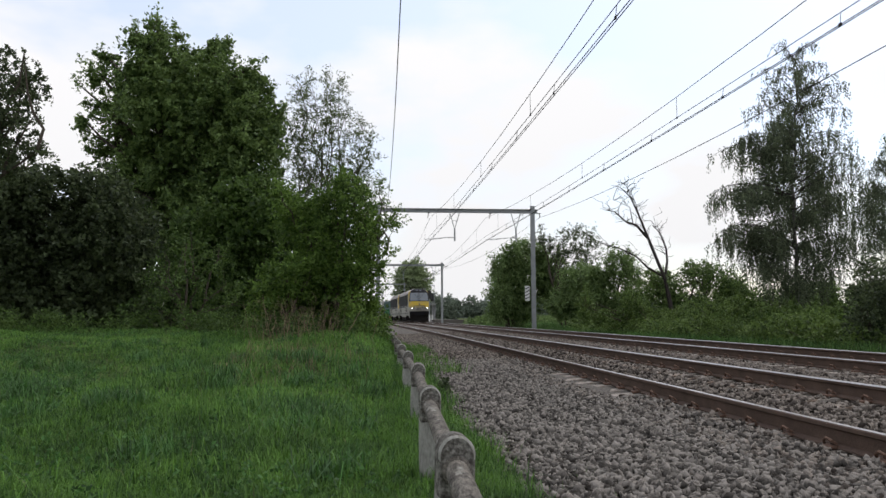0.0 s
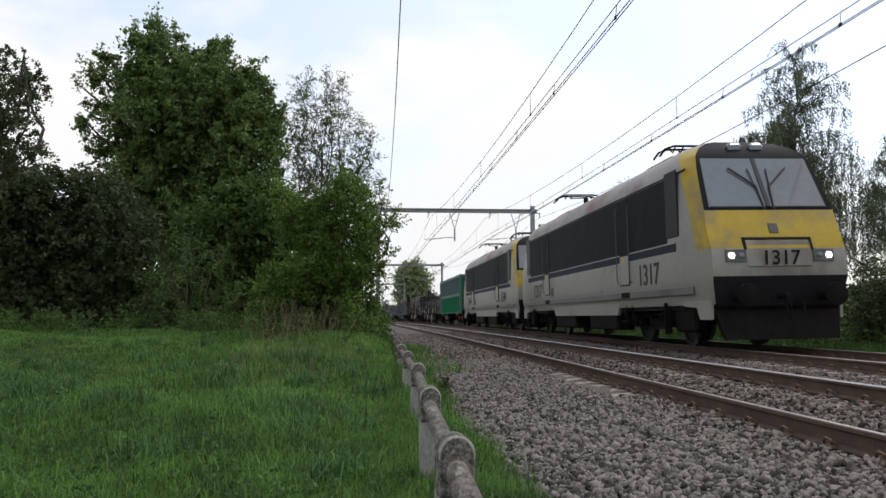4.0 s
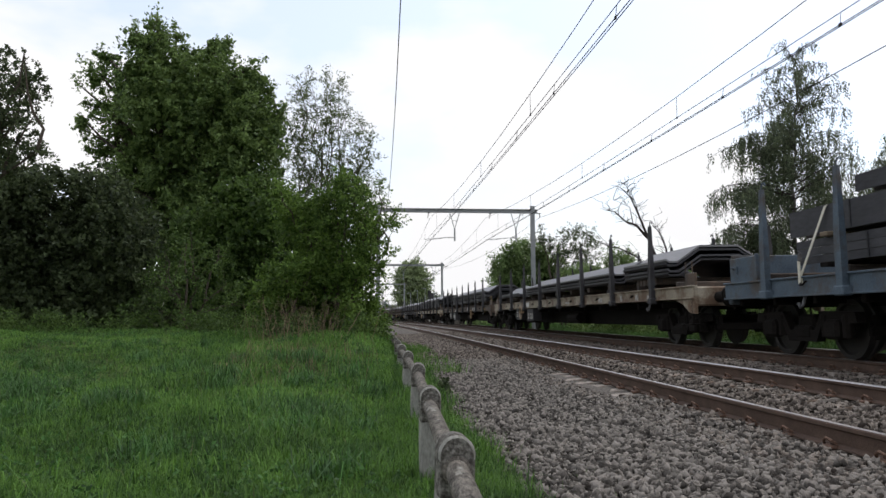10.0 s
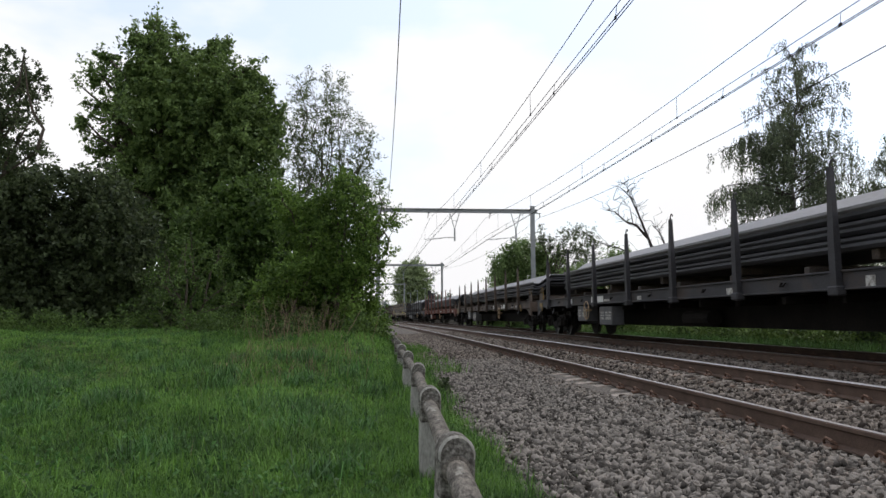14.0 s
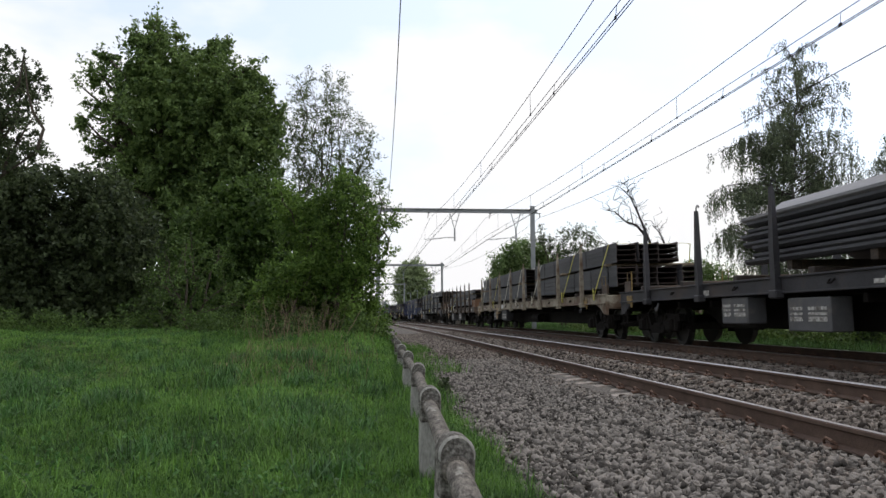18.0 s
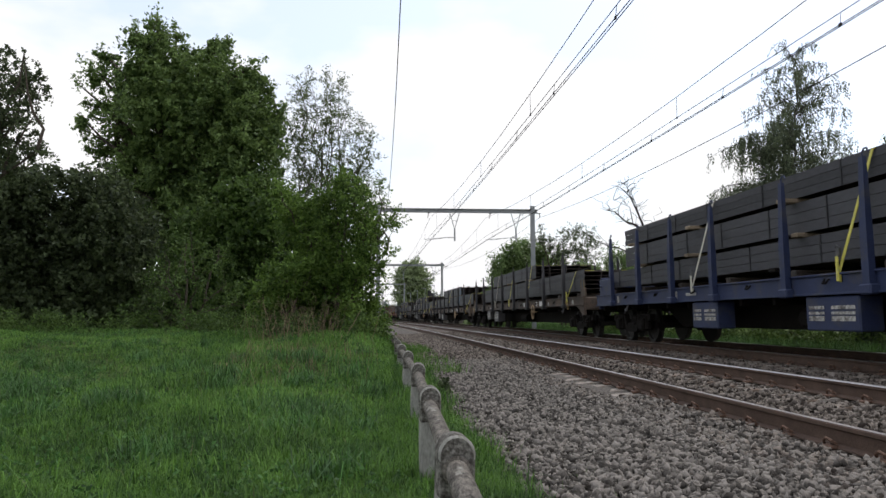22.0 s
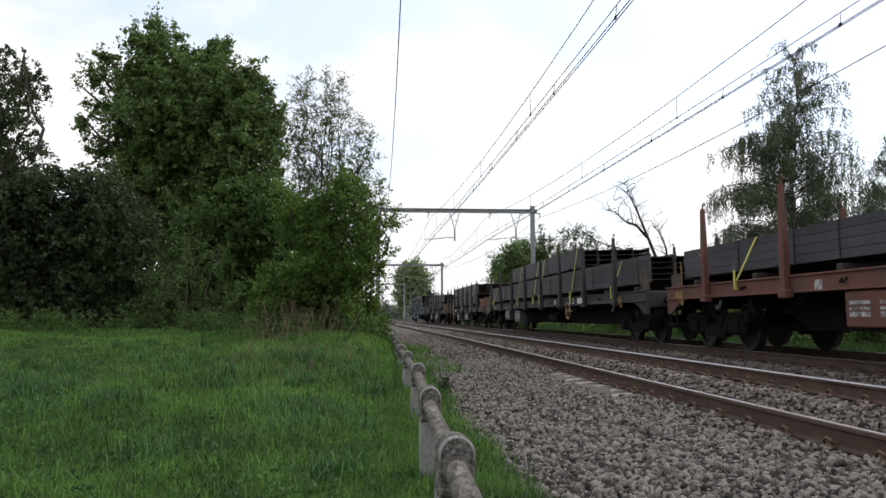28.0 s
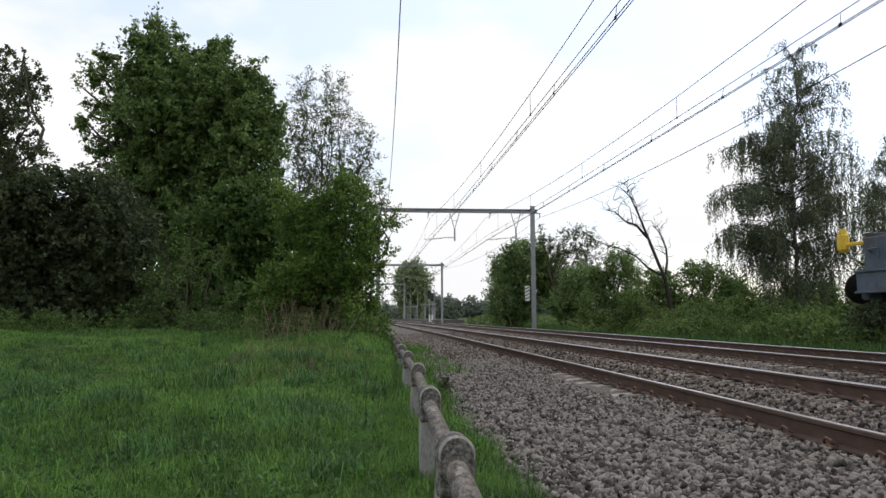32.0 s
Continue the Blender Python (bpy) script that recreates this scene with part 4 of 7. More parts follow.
tree("elder_shrub", "light green elder shrubs before the dark thicket", (-4.6, 20.2), 0.05,
     blobs_at(20.2, [(-5.35, 2.5, 0.35, 0.4), (-4.9, 2.7, 0.4, 0.55), (-4.5, 2.2, 0.5, 0.5), (-4.05, 2.6, 0.3, 0.45), (-5.5, 1.8, 0.4, 0.5), (-4.8, 1.5, 0.6, 0.6), (-3.9, 1.7, 0.55, 0.6), (-3.4, 1.3, 0.5, 0.45), (-5.7, 1.2, 0.5, 0.4), (-4.3, 1.0, 0.9, 0.35), (-4.6, 3.1, 0.18, 0.25)], 1.4),
     260, 20, 0.14, 0.075, 0.045, LEAF_SHADED, seed=10, twigs=110, stems=5, category="bush", core=0.0)
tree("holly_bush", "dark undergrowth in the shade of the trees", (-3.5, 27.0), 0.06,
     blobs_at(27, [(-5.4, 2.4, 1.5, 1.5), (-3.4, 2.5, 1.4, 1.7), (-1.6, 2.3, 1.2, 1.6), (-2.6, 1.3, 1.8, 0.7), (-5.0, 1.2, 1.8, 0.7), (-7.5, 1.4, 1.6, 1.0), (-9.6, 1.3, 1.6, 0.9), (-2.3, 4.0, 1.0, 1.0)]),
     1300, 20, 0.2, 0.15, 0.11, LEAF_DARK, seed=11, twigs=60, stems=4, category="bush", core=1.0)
tree("maple_tree", "green maple filling the gap behind the hazel", (-3.8, 25.0), 0.14,
     blobs_at(25, [(-4.33, 3.54, 0.9, 1.26), (-5.21, 3.17, 0.81, 1.25), (-3.54, 3.91, 0.9, 1.17), (-2.91, 4.46, 0.63, 0.82), (-3.97, 2.1, 1.08, 0.99), (-4.86, 1.56, 0.9, 0.71), (-3.27, 1.74, 0.99, 1.08), (-4.16, 4.8, 0.72, 0.72), (-3.44, 5.17, 0.36, 0.45), (-5.91, 3.16, 0.71, 1.43), (-4.33, 2.91, 0.36, 0.54)]),
     1700, 24, 0.18, 0.11, 0.075, LEAF_SHADED, seed=12, twigs=110, core=0.9)

# beyond the tracks
tree("alder_tree", "bushy green alder behind the mast", (9.5, 54.0), 0.14,
     blobs_at(54, [(9.52, 3.84, 1.28, 2.08), (10.94, 4.26, 1.29, 2.21), (8.71, 2.24, 0.88, 1.92), (10.13, 1.84, 1.45, 1.69), (12.17, 3.46, 1.13, 2.01), (9.72, 5.53, 0.57, 0.64), (10.74, 5.87, 0.64, 0.64), (11.76, 5.67, 0.49, 0.72), (12.99, 4.67, 0.72, 1.13), (13.6, 2.66, 1.29, 1.81), (8.5, 4.65, 0.32, 0.8)]),
     1900, 22, 0.24, 0.15, 0.1, LEAF_ALDER, seed=13, twigs=140, stems=3)
tree("hawthorn_tree", "small open tree with sparse dark leaves behind the alder", (13.2, 52.0), 0.09,
     blobs_at(52, [(11.44, 6.46, 0.31, 0.77), (12.11, 6.08, 0.54, 0.54), (13.1, 6.56, 0.62, 0.54), (14.09, 6.81, 0.7, 0.51), (14.89, 6.3, 0.54, 0.62), (13.5, 5.52, 0.86, 0.54), (14.69, 5.33, 0.7, 0.54), (12.51, 5.39, 0.47, 0.47), (15.28, 5.53, 0.32, 0.54), (14.29, 4.35, 1.01, 0.78)]),
     330, 13, 0.2, 0.15, 0.09, LEAF_DARK, seed=16, twigs=200, stems=2, fork=0.5, core=0.0)
tree("alder_tree", "green alder and sallow scrub in front of the bare tree", (14.5, 46.0), 0.09,
     blobs_at(46, [(12.47, 2.93, 1.24, 1.31), (13.7, 3.11, 1.1, 1.1), (14.94, 3.81, 0.76, 1.11), (14.59, 4.67, 0.35, 0.48), (15.47, 4.15, 0.42, 0.63), (14.23, 3.97, 0.35, 0.42), (16.01, 3.12, 0.7, 0.9), (13.34, 1.73, 1.55, 1.03), (15.47, 1.73, 1.39, 1.04), (11.59, 1.55, 1.03, 0.9)]),
     1350, 20, 0.22, 0.13, 0.09, LEAF_ALDER, seed=17, twigs=130, stems=4, category="bush")
tree("blackthorn_bush", "dark mixed scrub of blackthorn beyond the line", (17.0, 42.0), 0.09,
     blobs_at(42, [(15.76, 2.62, 0.89, 0.82), (16.91, 2.47, 0.76, 0.76), (15.26, 3.25, 0.32, 0.32), (16.41, 3.26, 0.32, 0.26), (18.22, 3.11, 0.7, 0.83), (19.21, 2.79, 0.83, 1.09), (18.06, 3.74, 0.32, 0.38), (18.71, 3.65, 0.32, 0.38), (20.05, 2.47, 0.89, 0.83), (21.04, 2.16, 0.71, 0.71), (22.05, 1.83, 0.83, 0.58), (17.4, 1.51, 1.91, 0.7), (20.37, 1.35, 1.92, 0.64), (23.73, 1.84, 1.16, 0.77), (25.77, 2.01, 1.29, 0.98), (28.16, 1.84, 1.3, 0.98)]),
     1900, 20, 0.2, 0.13, 0.085, LEAF_DEEP, seed=14, twigs=150, stems=6, category="bush")
tree("sallow_bush", "light green scrub at the edge of the far ballast", (13.6, 36.0), 0.05,
     blobs_at(36, [(9.9, 1.43, 0.33, 0.54), (10.39, 1.57, 0.25, 0.49), (12.11, 1.71, 0.54, 0.6), (12.53, 1.43, 0.6, 0.54), (11.55, 1.03, 0.65, 0.33), (10.45, 0.97, 0.64, 0.33), (13.5, 1.03, 0.71, 0.38), (14.63, 0.89, 0.82, 0.33), (16.04, 0.97, 0.93, 0.41), (18.03, 1.03, 0.99, 0.44), (9.9, 2.1, 0.13, 0.33)]),
     760, 17, 0.13, 0.1, 0.06, LEAF_HEDGE, seed=15, twigs=90, stems=6, category="bush")


def birch(name, label, base, height, seed, spans, boughs, strands, trunk_r):
    """Weeping birch: upright trunk, arching boughs, hanging strands of small leaves.
    boughs: height on the trunk, reach across, height of the tip, length of its strands."""
    rng = np.random.default_rng(seed)
    z0 = float(ground_z(*base)) - 0.1
    t = thing(name, label, "tree", (base[0], base[1], z0))
    g = Geo()
    stem = limb(g, rng, (0, 0, 0), (0.35, 0, height), trunk_r, 0.015, 0.012, 12, 9)
    boughs_g = Geo()
    plan = []
    for j in range(int(height * 8)):
        z = 1.4 + (height - 1.5) * (j + rng.uniform()) / int(height * 8)
        reach = float(np.interp(z, [q for q, _ in spans], [q for _, q in spans])) * rng.uniform(0.45, 1.05)
        a = 2.4 * j + rng.normal() * 0.35
        lift = 0.25 + 0.5 * max(0.0, z / height - 0.55)
        plan.append((z, math.cos(a) * reach, math.sin(a) * reach, z + reach * rng.uniform(0.5, 1.6) * lift, (0.4 + 0.3 * reach) * (1.25 - 0.7 * z / height), 1.0))
    for z, dx, tip, hang in boughs:
        for k in range(3):
            f = (1.0, 0.86, 0.7)[k] * rng.uniform(0.94, 1.04)
            plan.append((z + rng.normal() * 0.15, dx * f, rng.normal() * 0.3 * abs(dx), tip + rng.normal() * 0.22, hang, 0.9))
    pts, share = [], []
    for z, dx, dy, tip, hang, weight in plan:
        i = min(10.99, max(0.0, z / height * 11))
        s = stem[int(i)].lerp(stem[int(i) + 1], i % 1)
        end = Vector((s.x + dx, s.y + dy, tip - 0.12 * abs(dx)))
        mid = s.lerp(end, 0.62)
        mid.z = max(s.z, tip) + 0.16 * abs(dx) + 0.1
        arc = [s.lerp(mid, u).lerp(mid.lerp(end, u), u) for u in np.linspace(0, 1, 12)]
        thick = 0.006 + 0.0045 * (abs(dx) + abs(dy))
        boughs_g.tube(arc, [thick * (1 - u) + 0.004 for u in np.linspace(0, 1, 12)], 5)
        for p, u in zip(arc[2:], np.linspace(0.2, 1, 10)):
            pts.append((np.array(p), u, hang))
            share.append(weight * (0.25 + hang) * (0.5 + 0.7 * u))
    share = np.array(share) / sum(share)
    leaves_v = []
    for i in rng.choice(len(pts), strands, p=share):
        p, u, hang = pts[i]
        p = p + rng.normal(size=3) * (0.09, 0.09, 0.05)
        ln = rng.uniform(0.25, 1.1) * hang
        n = max(4, int(ln * 20))
        sway = rng.normal() * 0.08
        q = p + np.stack([rng.normal(size=n) * 0.032 + sway * np.linspace(0, 1, n), rng.normal(size=n) * 0.032, -np.linspace(0, ln, n)], 1)
        if i % 2 == 0:
            boughs_g.tube([tuple(q[0]), tuple(q[-1])], 0.003, 3, caps=False)
        a = rng.normal(size=(n, 3)) * 0.55 + (0, 0, -1.0)
        a /= np.linalg.norm(a, axis=1, keepdims=True)
        b = np.cross(a, rng.normal(size=(n, 3)))
        b /= np.linalg.norm(b, axis=1, keepdims=True) + 1e-9
        L, W = 0.088 * rng.uniform(0.6, 1.3, (n, 1)), 0.048 * rng.uniform(0.7, 1.3, (n, 1))
        leaves_v.append(np.stack([q - a * L / 2, q + b * W / 2, q + a * L / 2, q - b * W / 2], 1).reshape(-1, 3))
    v = np.concatenate(leaves_v).reshape(-1, 4, 3)
    v = v[v[:, :, 2].min(1) > 0.1].reshape(-1, 3)
    put("trunk", g.mesh("trunk", BIRCH_BARK, smooth=50), t, label="pale birch trunk")
    put("branchwork", boughs_g.mesh("branchwork", DEADWOOD, smooth=50), t, label="dark arching branches with thin hanging twigs")
    put("crown", quick_mesh("crown", v, np.arange(len(v)).reshape(-1, 4), LEAF_BIRCH), t, label="hanging strands of small grey-green leaves")


birch("weeping_birch", "tall weeping birch with hanging grey-green strands", (15.95, 28.0), 11.0, 21,
      [(1.4, 2.1), (3.0, 2.5), (4.5, 2.3), (6.0, 2.4), (7.5, 2.3), (8.5, 2.0), (9.5, 1.6), (10.4, 1.15), (11.2, 0.5)],
      [(8.6, -1.4, 9.6, 0.35), (7.4, -2.9, 7.5, 0.8), (7.0, -2.2, 7.6, 1.2), (6.6, -1.6, 7.3, 1.4), (5.2, -3.85, 5.5, 0.95), (5.0, -3.1, 5.8, 1.1), (5.4, -2.2, 5.7, 1.2), (3.6, -3.95, 3.75, 0.8), (3.4, -3.0, 4.0, 1.0), (3.4, -2.0, 3.9, 1.3), (2.2, -1.9, 2.8, 0.9),
       (9.0, 1.4, 9.9, 0.25), (8.2, 2.15, 9.2, 0.4), (6.6, 2.8, 7.3, 0.55), (6.0, 2.1, 7.0, 0.9), (5.2, 2.4, 6.2, 1.3), (4.2, 2.8, 5.2, 1.3), (3.2, 2.7, 3.9, 1.1), (2.2, 2.3, 2.8, 0.9)], 6300, 0.1)
birch("weeping_birch", "weeping birch at the edge of the scrub", (20.9, 29.5), 8.3, 22,
      [(1.5, 1.2), (3.0, 1.6), (5.0, 1.4), (7.0, 0.8), (8.2, 0.2)],
      [(5.6, -1.5, 6.3, 1.0), (4.8, -1.9, 5.4, 1.3), (6.6, -0.9, 7.0, 0.7), (3.6, -1.6, 4.2, 1.0), (5.0, 1.8, 5.8, 1.2)], 1900, 0.07)


def dead_tree():
    y = 41.0
    t = thing("dead_tree", "bare leaning dead tree with broken grey branches", "tree", (16.3, y, float(ground_z(16.3, y)) - 0.1))
    rng = np.random.default_rng(31)
    g = Geo()
    o = np.array((16.3, y, 0.2))

    def run(rows, r0, r1):
        pts = [np.array((x, y + d, z)) - o for x, z, d in rows]
        g.tube([tuple(p) for p in pts], list(np.linspace(r0, r1, len(pts))), 7)
        for p, q in zip(pts[1:], pts[2:]):
            for _ in range(6 if p[2] > 3 else 2):
                s = p + (q - p) * rng.uniform()
                e = s + np.array((rng.normal() * 0.5 - 0.1, rng.normal() * 0.4, abs(rng.normal()) * 0.45 + 0.05))
                limb(g, rng, s, e, 0.018, 0.008, 0.16, 5, 4)

    run([(16.4, 0.1, 0), (16.1, 2.0, 0), (15.9, 3.0, 0), (15.2, 4.9, 0.1), (14.85, 5.8, 0.1), (14.5, 6.6, 0), (14.05, 7.5, -0.1), (13.6, 8.0, 0)], 0.13, 0.02)
    run([(15.9, 3.0, 0), (16.15, 4.0, 0.2), (16.15, 4.7, 0.3), (15.8, 5.6, 0.3), (15.4, 6.0, 0.3)], 0.075, 0.02)
    run([(15.0, 5.3, 0.1), (14.3, 5.9, -0.3), (13.6, 6.1, -0.5), (13.0, 6.6, -0.6), (12.6, 6.7, -0.6)], 0.085, 0.015)
    run([(15.7, 3.2, 0), (14.8, 3.6, -0.4), (14.1, 4.2, -0.6), (13.2, 4.6, -0.7), (12.5, 4.75, -0.7)], 0.07, 0.015)
    run([(14.5, 6.6, 0), (14.45, 7.2, 0.2), (14.2, 7.9, 0.3)], 0.035, 0.01)
    run([(14.1, 7.4, -0.1), (13.9, 7.9, -0.2), (13.85, 8.3, -0.2)], 0.03, 0.01)
    run([(14.1, 5.95, -0.3), (13.9, 6.9, -0.4), (12.95, 7.3, -0.5)], 0.03, 0.01)
    put("trunk", g.mesh("trunk", DEADWOOD, smooth=50), t)


dead_tree()


def hedge(name, label, spots, clumps, leaf, size, seed, group=""):
    for k, (x, y, rx, ry, h) in enumerate(spots):
        rng = np.random.default_rng(seed + k)
        z = float(ground_z(x, y))
        t = thing(name, label, "bush", (x, y, z), group)
        v, f, centre = foliage(rng, [(0, 0, h * 0.45, rx, ry, h * 0.55), (rx * 0.4, ry * 0.5, h * 0.4, rx * 0.7, ry * 0.6, h * 0.45)], clumps, 18, 0.13, size, size * 0.7, core=0.35)
        v[:, 2] = np.maximum(v[:, 2], 0.0)
        g = Geo()
        for c in centre[:40]:
            limb(g, rng, (c[0] * 0.3, c[1] * 0.3, 0), c, 0.012, 0.004, 0.08, 4, 4)
        put("stems", g.mesh("stems", BARK), t)
        put("crown", quick_mesh("crown", v, f, leaf), t)


hedge("bramble_bush", "low tangled green brambles along the far side of the line",
      [(12.6 + 0.25 * math.sin(1.7 * k) - 0.0008 * (y - 5.6) ** 2 * 0.25, y, 1.3, 1.9, 0.75 + 0.25 * math.sin(2.3 * k)) for k, y in enumerate(np.arange(12.5, 46, 2.6))], 330, LEAF_HEDGE, 0.085, 60, "brambles along the line")
hedge("bramble_bush", "taller bramble thicket behind the line",
      [(15.2 + 0.3 * math.sin(1.3 * k), y, 1.8, 2.2, 1.25 + 0.35 * math.sin(1.9 * k)) for k, y in enumerate(np.arange(16, 40, 3.6))], 420, LEAF_HEDGE, 0.1, 90, "brambles along the line")
hedge("hawthorn_bush", "dark bush close to the far track", [(12.15, 17.6, 0.6, 0.9, 2.2), (18.5, 24.5, 1.6, 1.8, 2.3), (20.5, 27.5, 1.8, 1.8, 2.6)], 420, LEAF_DARK, 0.09, 120)

hedge("roadside_bush", "low light green bushes in the field past the mast", [(12.2 + 1.9 * k + bend(78 + 4.0 * k), 78 + 4.0 * k, 2.2, 2.4, 0.8 + 0.25 * math.sin(2.1 * k)) for k in range(10)], 260, LEAF_ALDER, 0.16, 150, "field bushes")
# distance; the oak and the two hazy woods carry haze in their leaf colours
tree("oak_tree", "round green tree far down the line, haze in its leaf colour", (8.9, 180.0), 0.5,
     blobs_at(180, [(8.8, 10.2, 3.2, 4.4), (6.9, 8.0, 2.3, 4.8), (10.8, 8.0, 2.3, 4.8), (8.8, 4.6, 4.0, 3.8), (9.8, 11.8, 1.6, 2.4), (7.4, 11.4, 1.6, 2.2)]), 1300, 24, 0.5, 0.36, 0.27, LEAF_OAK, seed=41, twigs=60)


def far_wood(y, x0, x1, h, seed, leaf, name, label):
    rng = np.random.default_rng(seed)
    blobs = []
    x = x0
    while x < x1:
        w = h * rng.uniform(0.35, 0.7)
        hh = h * rng.uniform(0.55, 1.1)
        blobs.append((x, y + rng.uniform(-0.1, 0.1) * y, hh * 0.45, w, w, hh * 0.55))
        x += w * 1.1
    k = int(len(blobs) * 150)
    v, f, _ = foliage(rng, blobs, k, 14, h * 0.07, h * 0.085, h * 0.07)
    v[:, 2] = np.maximum(v[:, 2], 0)
    tagged(put(name, quick_mesh(name, v, f, leaf)), label, "wood", kind="stuff")


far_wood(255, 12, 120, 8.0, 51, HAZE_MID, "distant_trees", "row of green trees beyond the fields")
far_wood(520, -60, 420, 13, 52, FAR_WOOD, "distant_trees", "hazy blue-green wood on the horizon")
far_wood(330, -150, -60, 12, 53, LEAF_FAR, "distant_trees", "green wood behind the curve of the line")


# ---- meadow grass and weeds ----
def blades(rng, x, y, length, width, bendy):
    n = len(x)
    z = ground_z(x, y)
    a = rng.uniform(0, 2 * math.pi, n)
    d = np.stack([np.cos(a), np.sin(a), np.zeros(n)], 1)
    s = np.stack([-np.sin(a), np.cos(a), np.zeros(n)], 1)
    p = np.stack([x, y, z - 0.01], 1)
    ln, wd = length[:, None], width[:, None]
    up = np.array([0, 0, 1.0])
    k = (bendy * rng.uniform(0.3, 1.4, n))[:, None]
    m = p + up * ln * 0.55 + d * ln * 0.18 * k
    t = p + up * ln * (1 - 0.35 * k * k) + d * ln * 0.62 * k
    v = np.stack([p - s * wd, p + s * wd, m + s * wd * 0.8, m - s * wd * 0.8, t + s * wd * 0.1, t - s * wd * 0.1], 1).reshape(-1, 3)
    f = (np.array([(0, 1, 2, 3), (3, 2, 4, 5)])[None] + 6 * np.arange(n)[:, None, None]).reshape(-1, 4)
    return v, f


def meadow(name, label, y0, y1, count, length, width, seed, edge=1.25, left=None, mat=GRASS, patchy=0.0, bendy=0.8, tuft=0.0):
    rng = np.random.default_rng(seed)
    y = y0 + (y1 - y0) * rng.uniform(size=count) ** 0.8
    lo = -0.52 * y - 1.0 if left is None else np.full(count, left)
    x = lo + (edge - lo) * rng.uniform(size=count)
    if tuft:
        k = rng.integers(0, count // 22, count)
        x, y = x[k] + rng.normal(size=count) * tuft, y[k] + rng.normal(size=count) * tuft
    dens = np.sin(1.7 * x + 0.4 * y) * np.sin(1.1 * y - 0.7 * x) + 0.6 * np.sin(4.1 * x + 1) * np.sin(3.7 * y + 2)
    keep = (rng.uniform(size=count) > patchy * (0.5 - 0.5 * dens)) & (x - bend(y) < edge - 0.25 * rng.uniform(size=count) ** 2)
    x, y, dens = x[keep], y[keep], dens[keep]
    # short growth under the trees, ranker grass on the bank towards the fence
    rank = 0.7 + 0.5 * smooth01(-3.7, -2.3, x + 0.25 * np.sin(1.3 * y))
    ln = length * rng.uniform(0.45, 1.25, len(x)) * (1 + 0.3 * dens) * rank
    v, f = blades(rng, x, y, ln, width * rng.uniform(0.6, 1.3, len(x)), bendy)
    return tagged(put(name, quick_mesh(name, v, f, mat)), label, "grass", kind="stuff")


meadow("meadow_grass", "short lush green grass on the bank", 2.2, 8, 140000, 0.095, 0.003, 71, edge=0.85, bendy=1.3)
meadow("meadow_grass", "lush green grass up to the bushes", 8, 24, 130000, 0.115, 0.0052, 72, edge=0.85, bendy=1.25)
meadow("tall_grass", "taller bent grass on the bank", 3, 17, 26000, 0.17, 0.0042, 73, edge=0.7, patchy=0.5, bendy=1.5, tuft=0.24)
meadow("verge_grass", "green grass between the fence and the ballast", 2.2, 6, 6500, 0.13, 0.0034, 74, edge=0.93, left=0.25, patchy=0.5, bendy=1.2)
meadow("verge_grass", "olive weeds mixed into the grass by the fence", 2.4, 12, 3600, 0.15, 0.0036, 86, edge=1.0, left=0.25, mat=WEED, patchy=0.7, bendy=1.2)
meadow("verge_grass", "green grass spreading from the fence to the ballast", 5.5, 40, 15000, 0.16, 0.0038, 85, edge=1.1, left=0.3, patchy=0.5, bendy=1.1)
meadow("verge_grass", "sparse grass creeping into the ballast's edge", 3.0, 30, 2600, 0.1, 0.003, 84, edge=1.4, left=0.75, patchy=1.0, tuft=0.06)
meadow("verge_grass", "green grass patch spreading into the ballast past the fence", 13.5, 27, 7000, 0.2, 0.006, 87, edge=1.75, left=0.5, patchy=0.4, bendy=0.9)


def far_verge():
    rng = np.random.default_rng(75)
    n = 26000
    y = 12 + 60 * rng.uniform(size=n) ** 1.3
    x = 10.7 + rng.uniform(size=n) ** 1.4 * 4.5 + bend(y)
    v, f = blades(rng, x, y, rng.uniform(0.15, 0.45, n), rng.uniform(0.006, 0.012, n), 0.7)
    tagged(put("verge_grass", quick_mesh("verge_grass", v, f, WEED)), "long green grass beyond the far track", "grass", kind="stuff")


far_verge()
meadow("straw_grass", "pale withered grass blades among the green", 3, 20, 1500, 0.12, 0.0025, 78, mat=STRAW, patchy=0.9)
meadow("straw_grass", "thin patch of brown withered grass on the bank", 9.6, 12.4, 520, 0.2, 0.003, 88, edge=-0.7, left=-2.1, mat=STRAW, patchy=0.6, bendy=1.3)


meadow("straw_grass", "sparse pale dead grass before the stalks", 9.0, 14.5, 380, 0.26, 0.0026, 80, edge=0.1, left=-1.9, mat=STRAW, bendy=0.7)
meadow("meadow_grass", "short green grass round the camera's stand", -4, 2.3, 30000, 0.085, 0.004, 81, edge=1.2, left=-4.0, bendy=1.0)


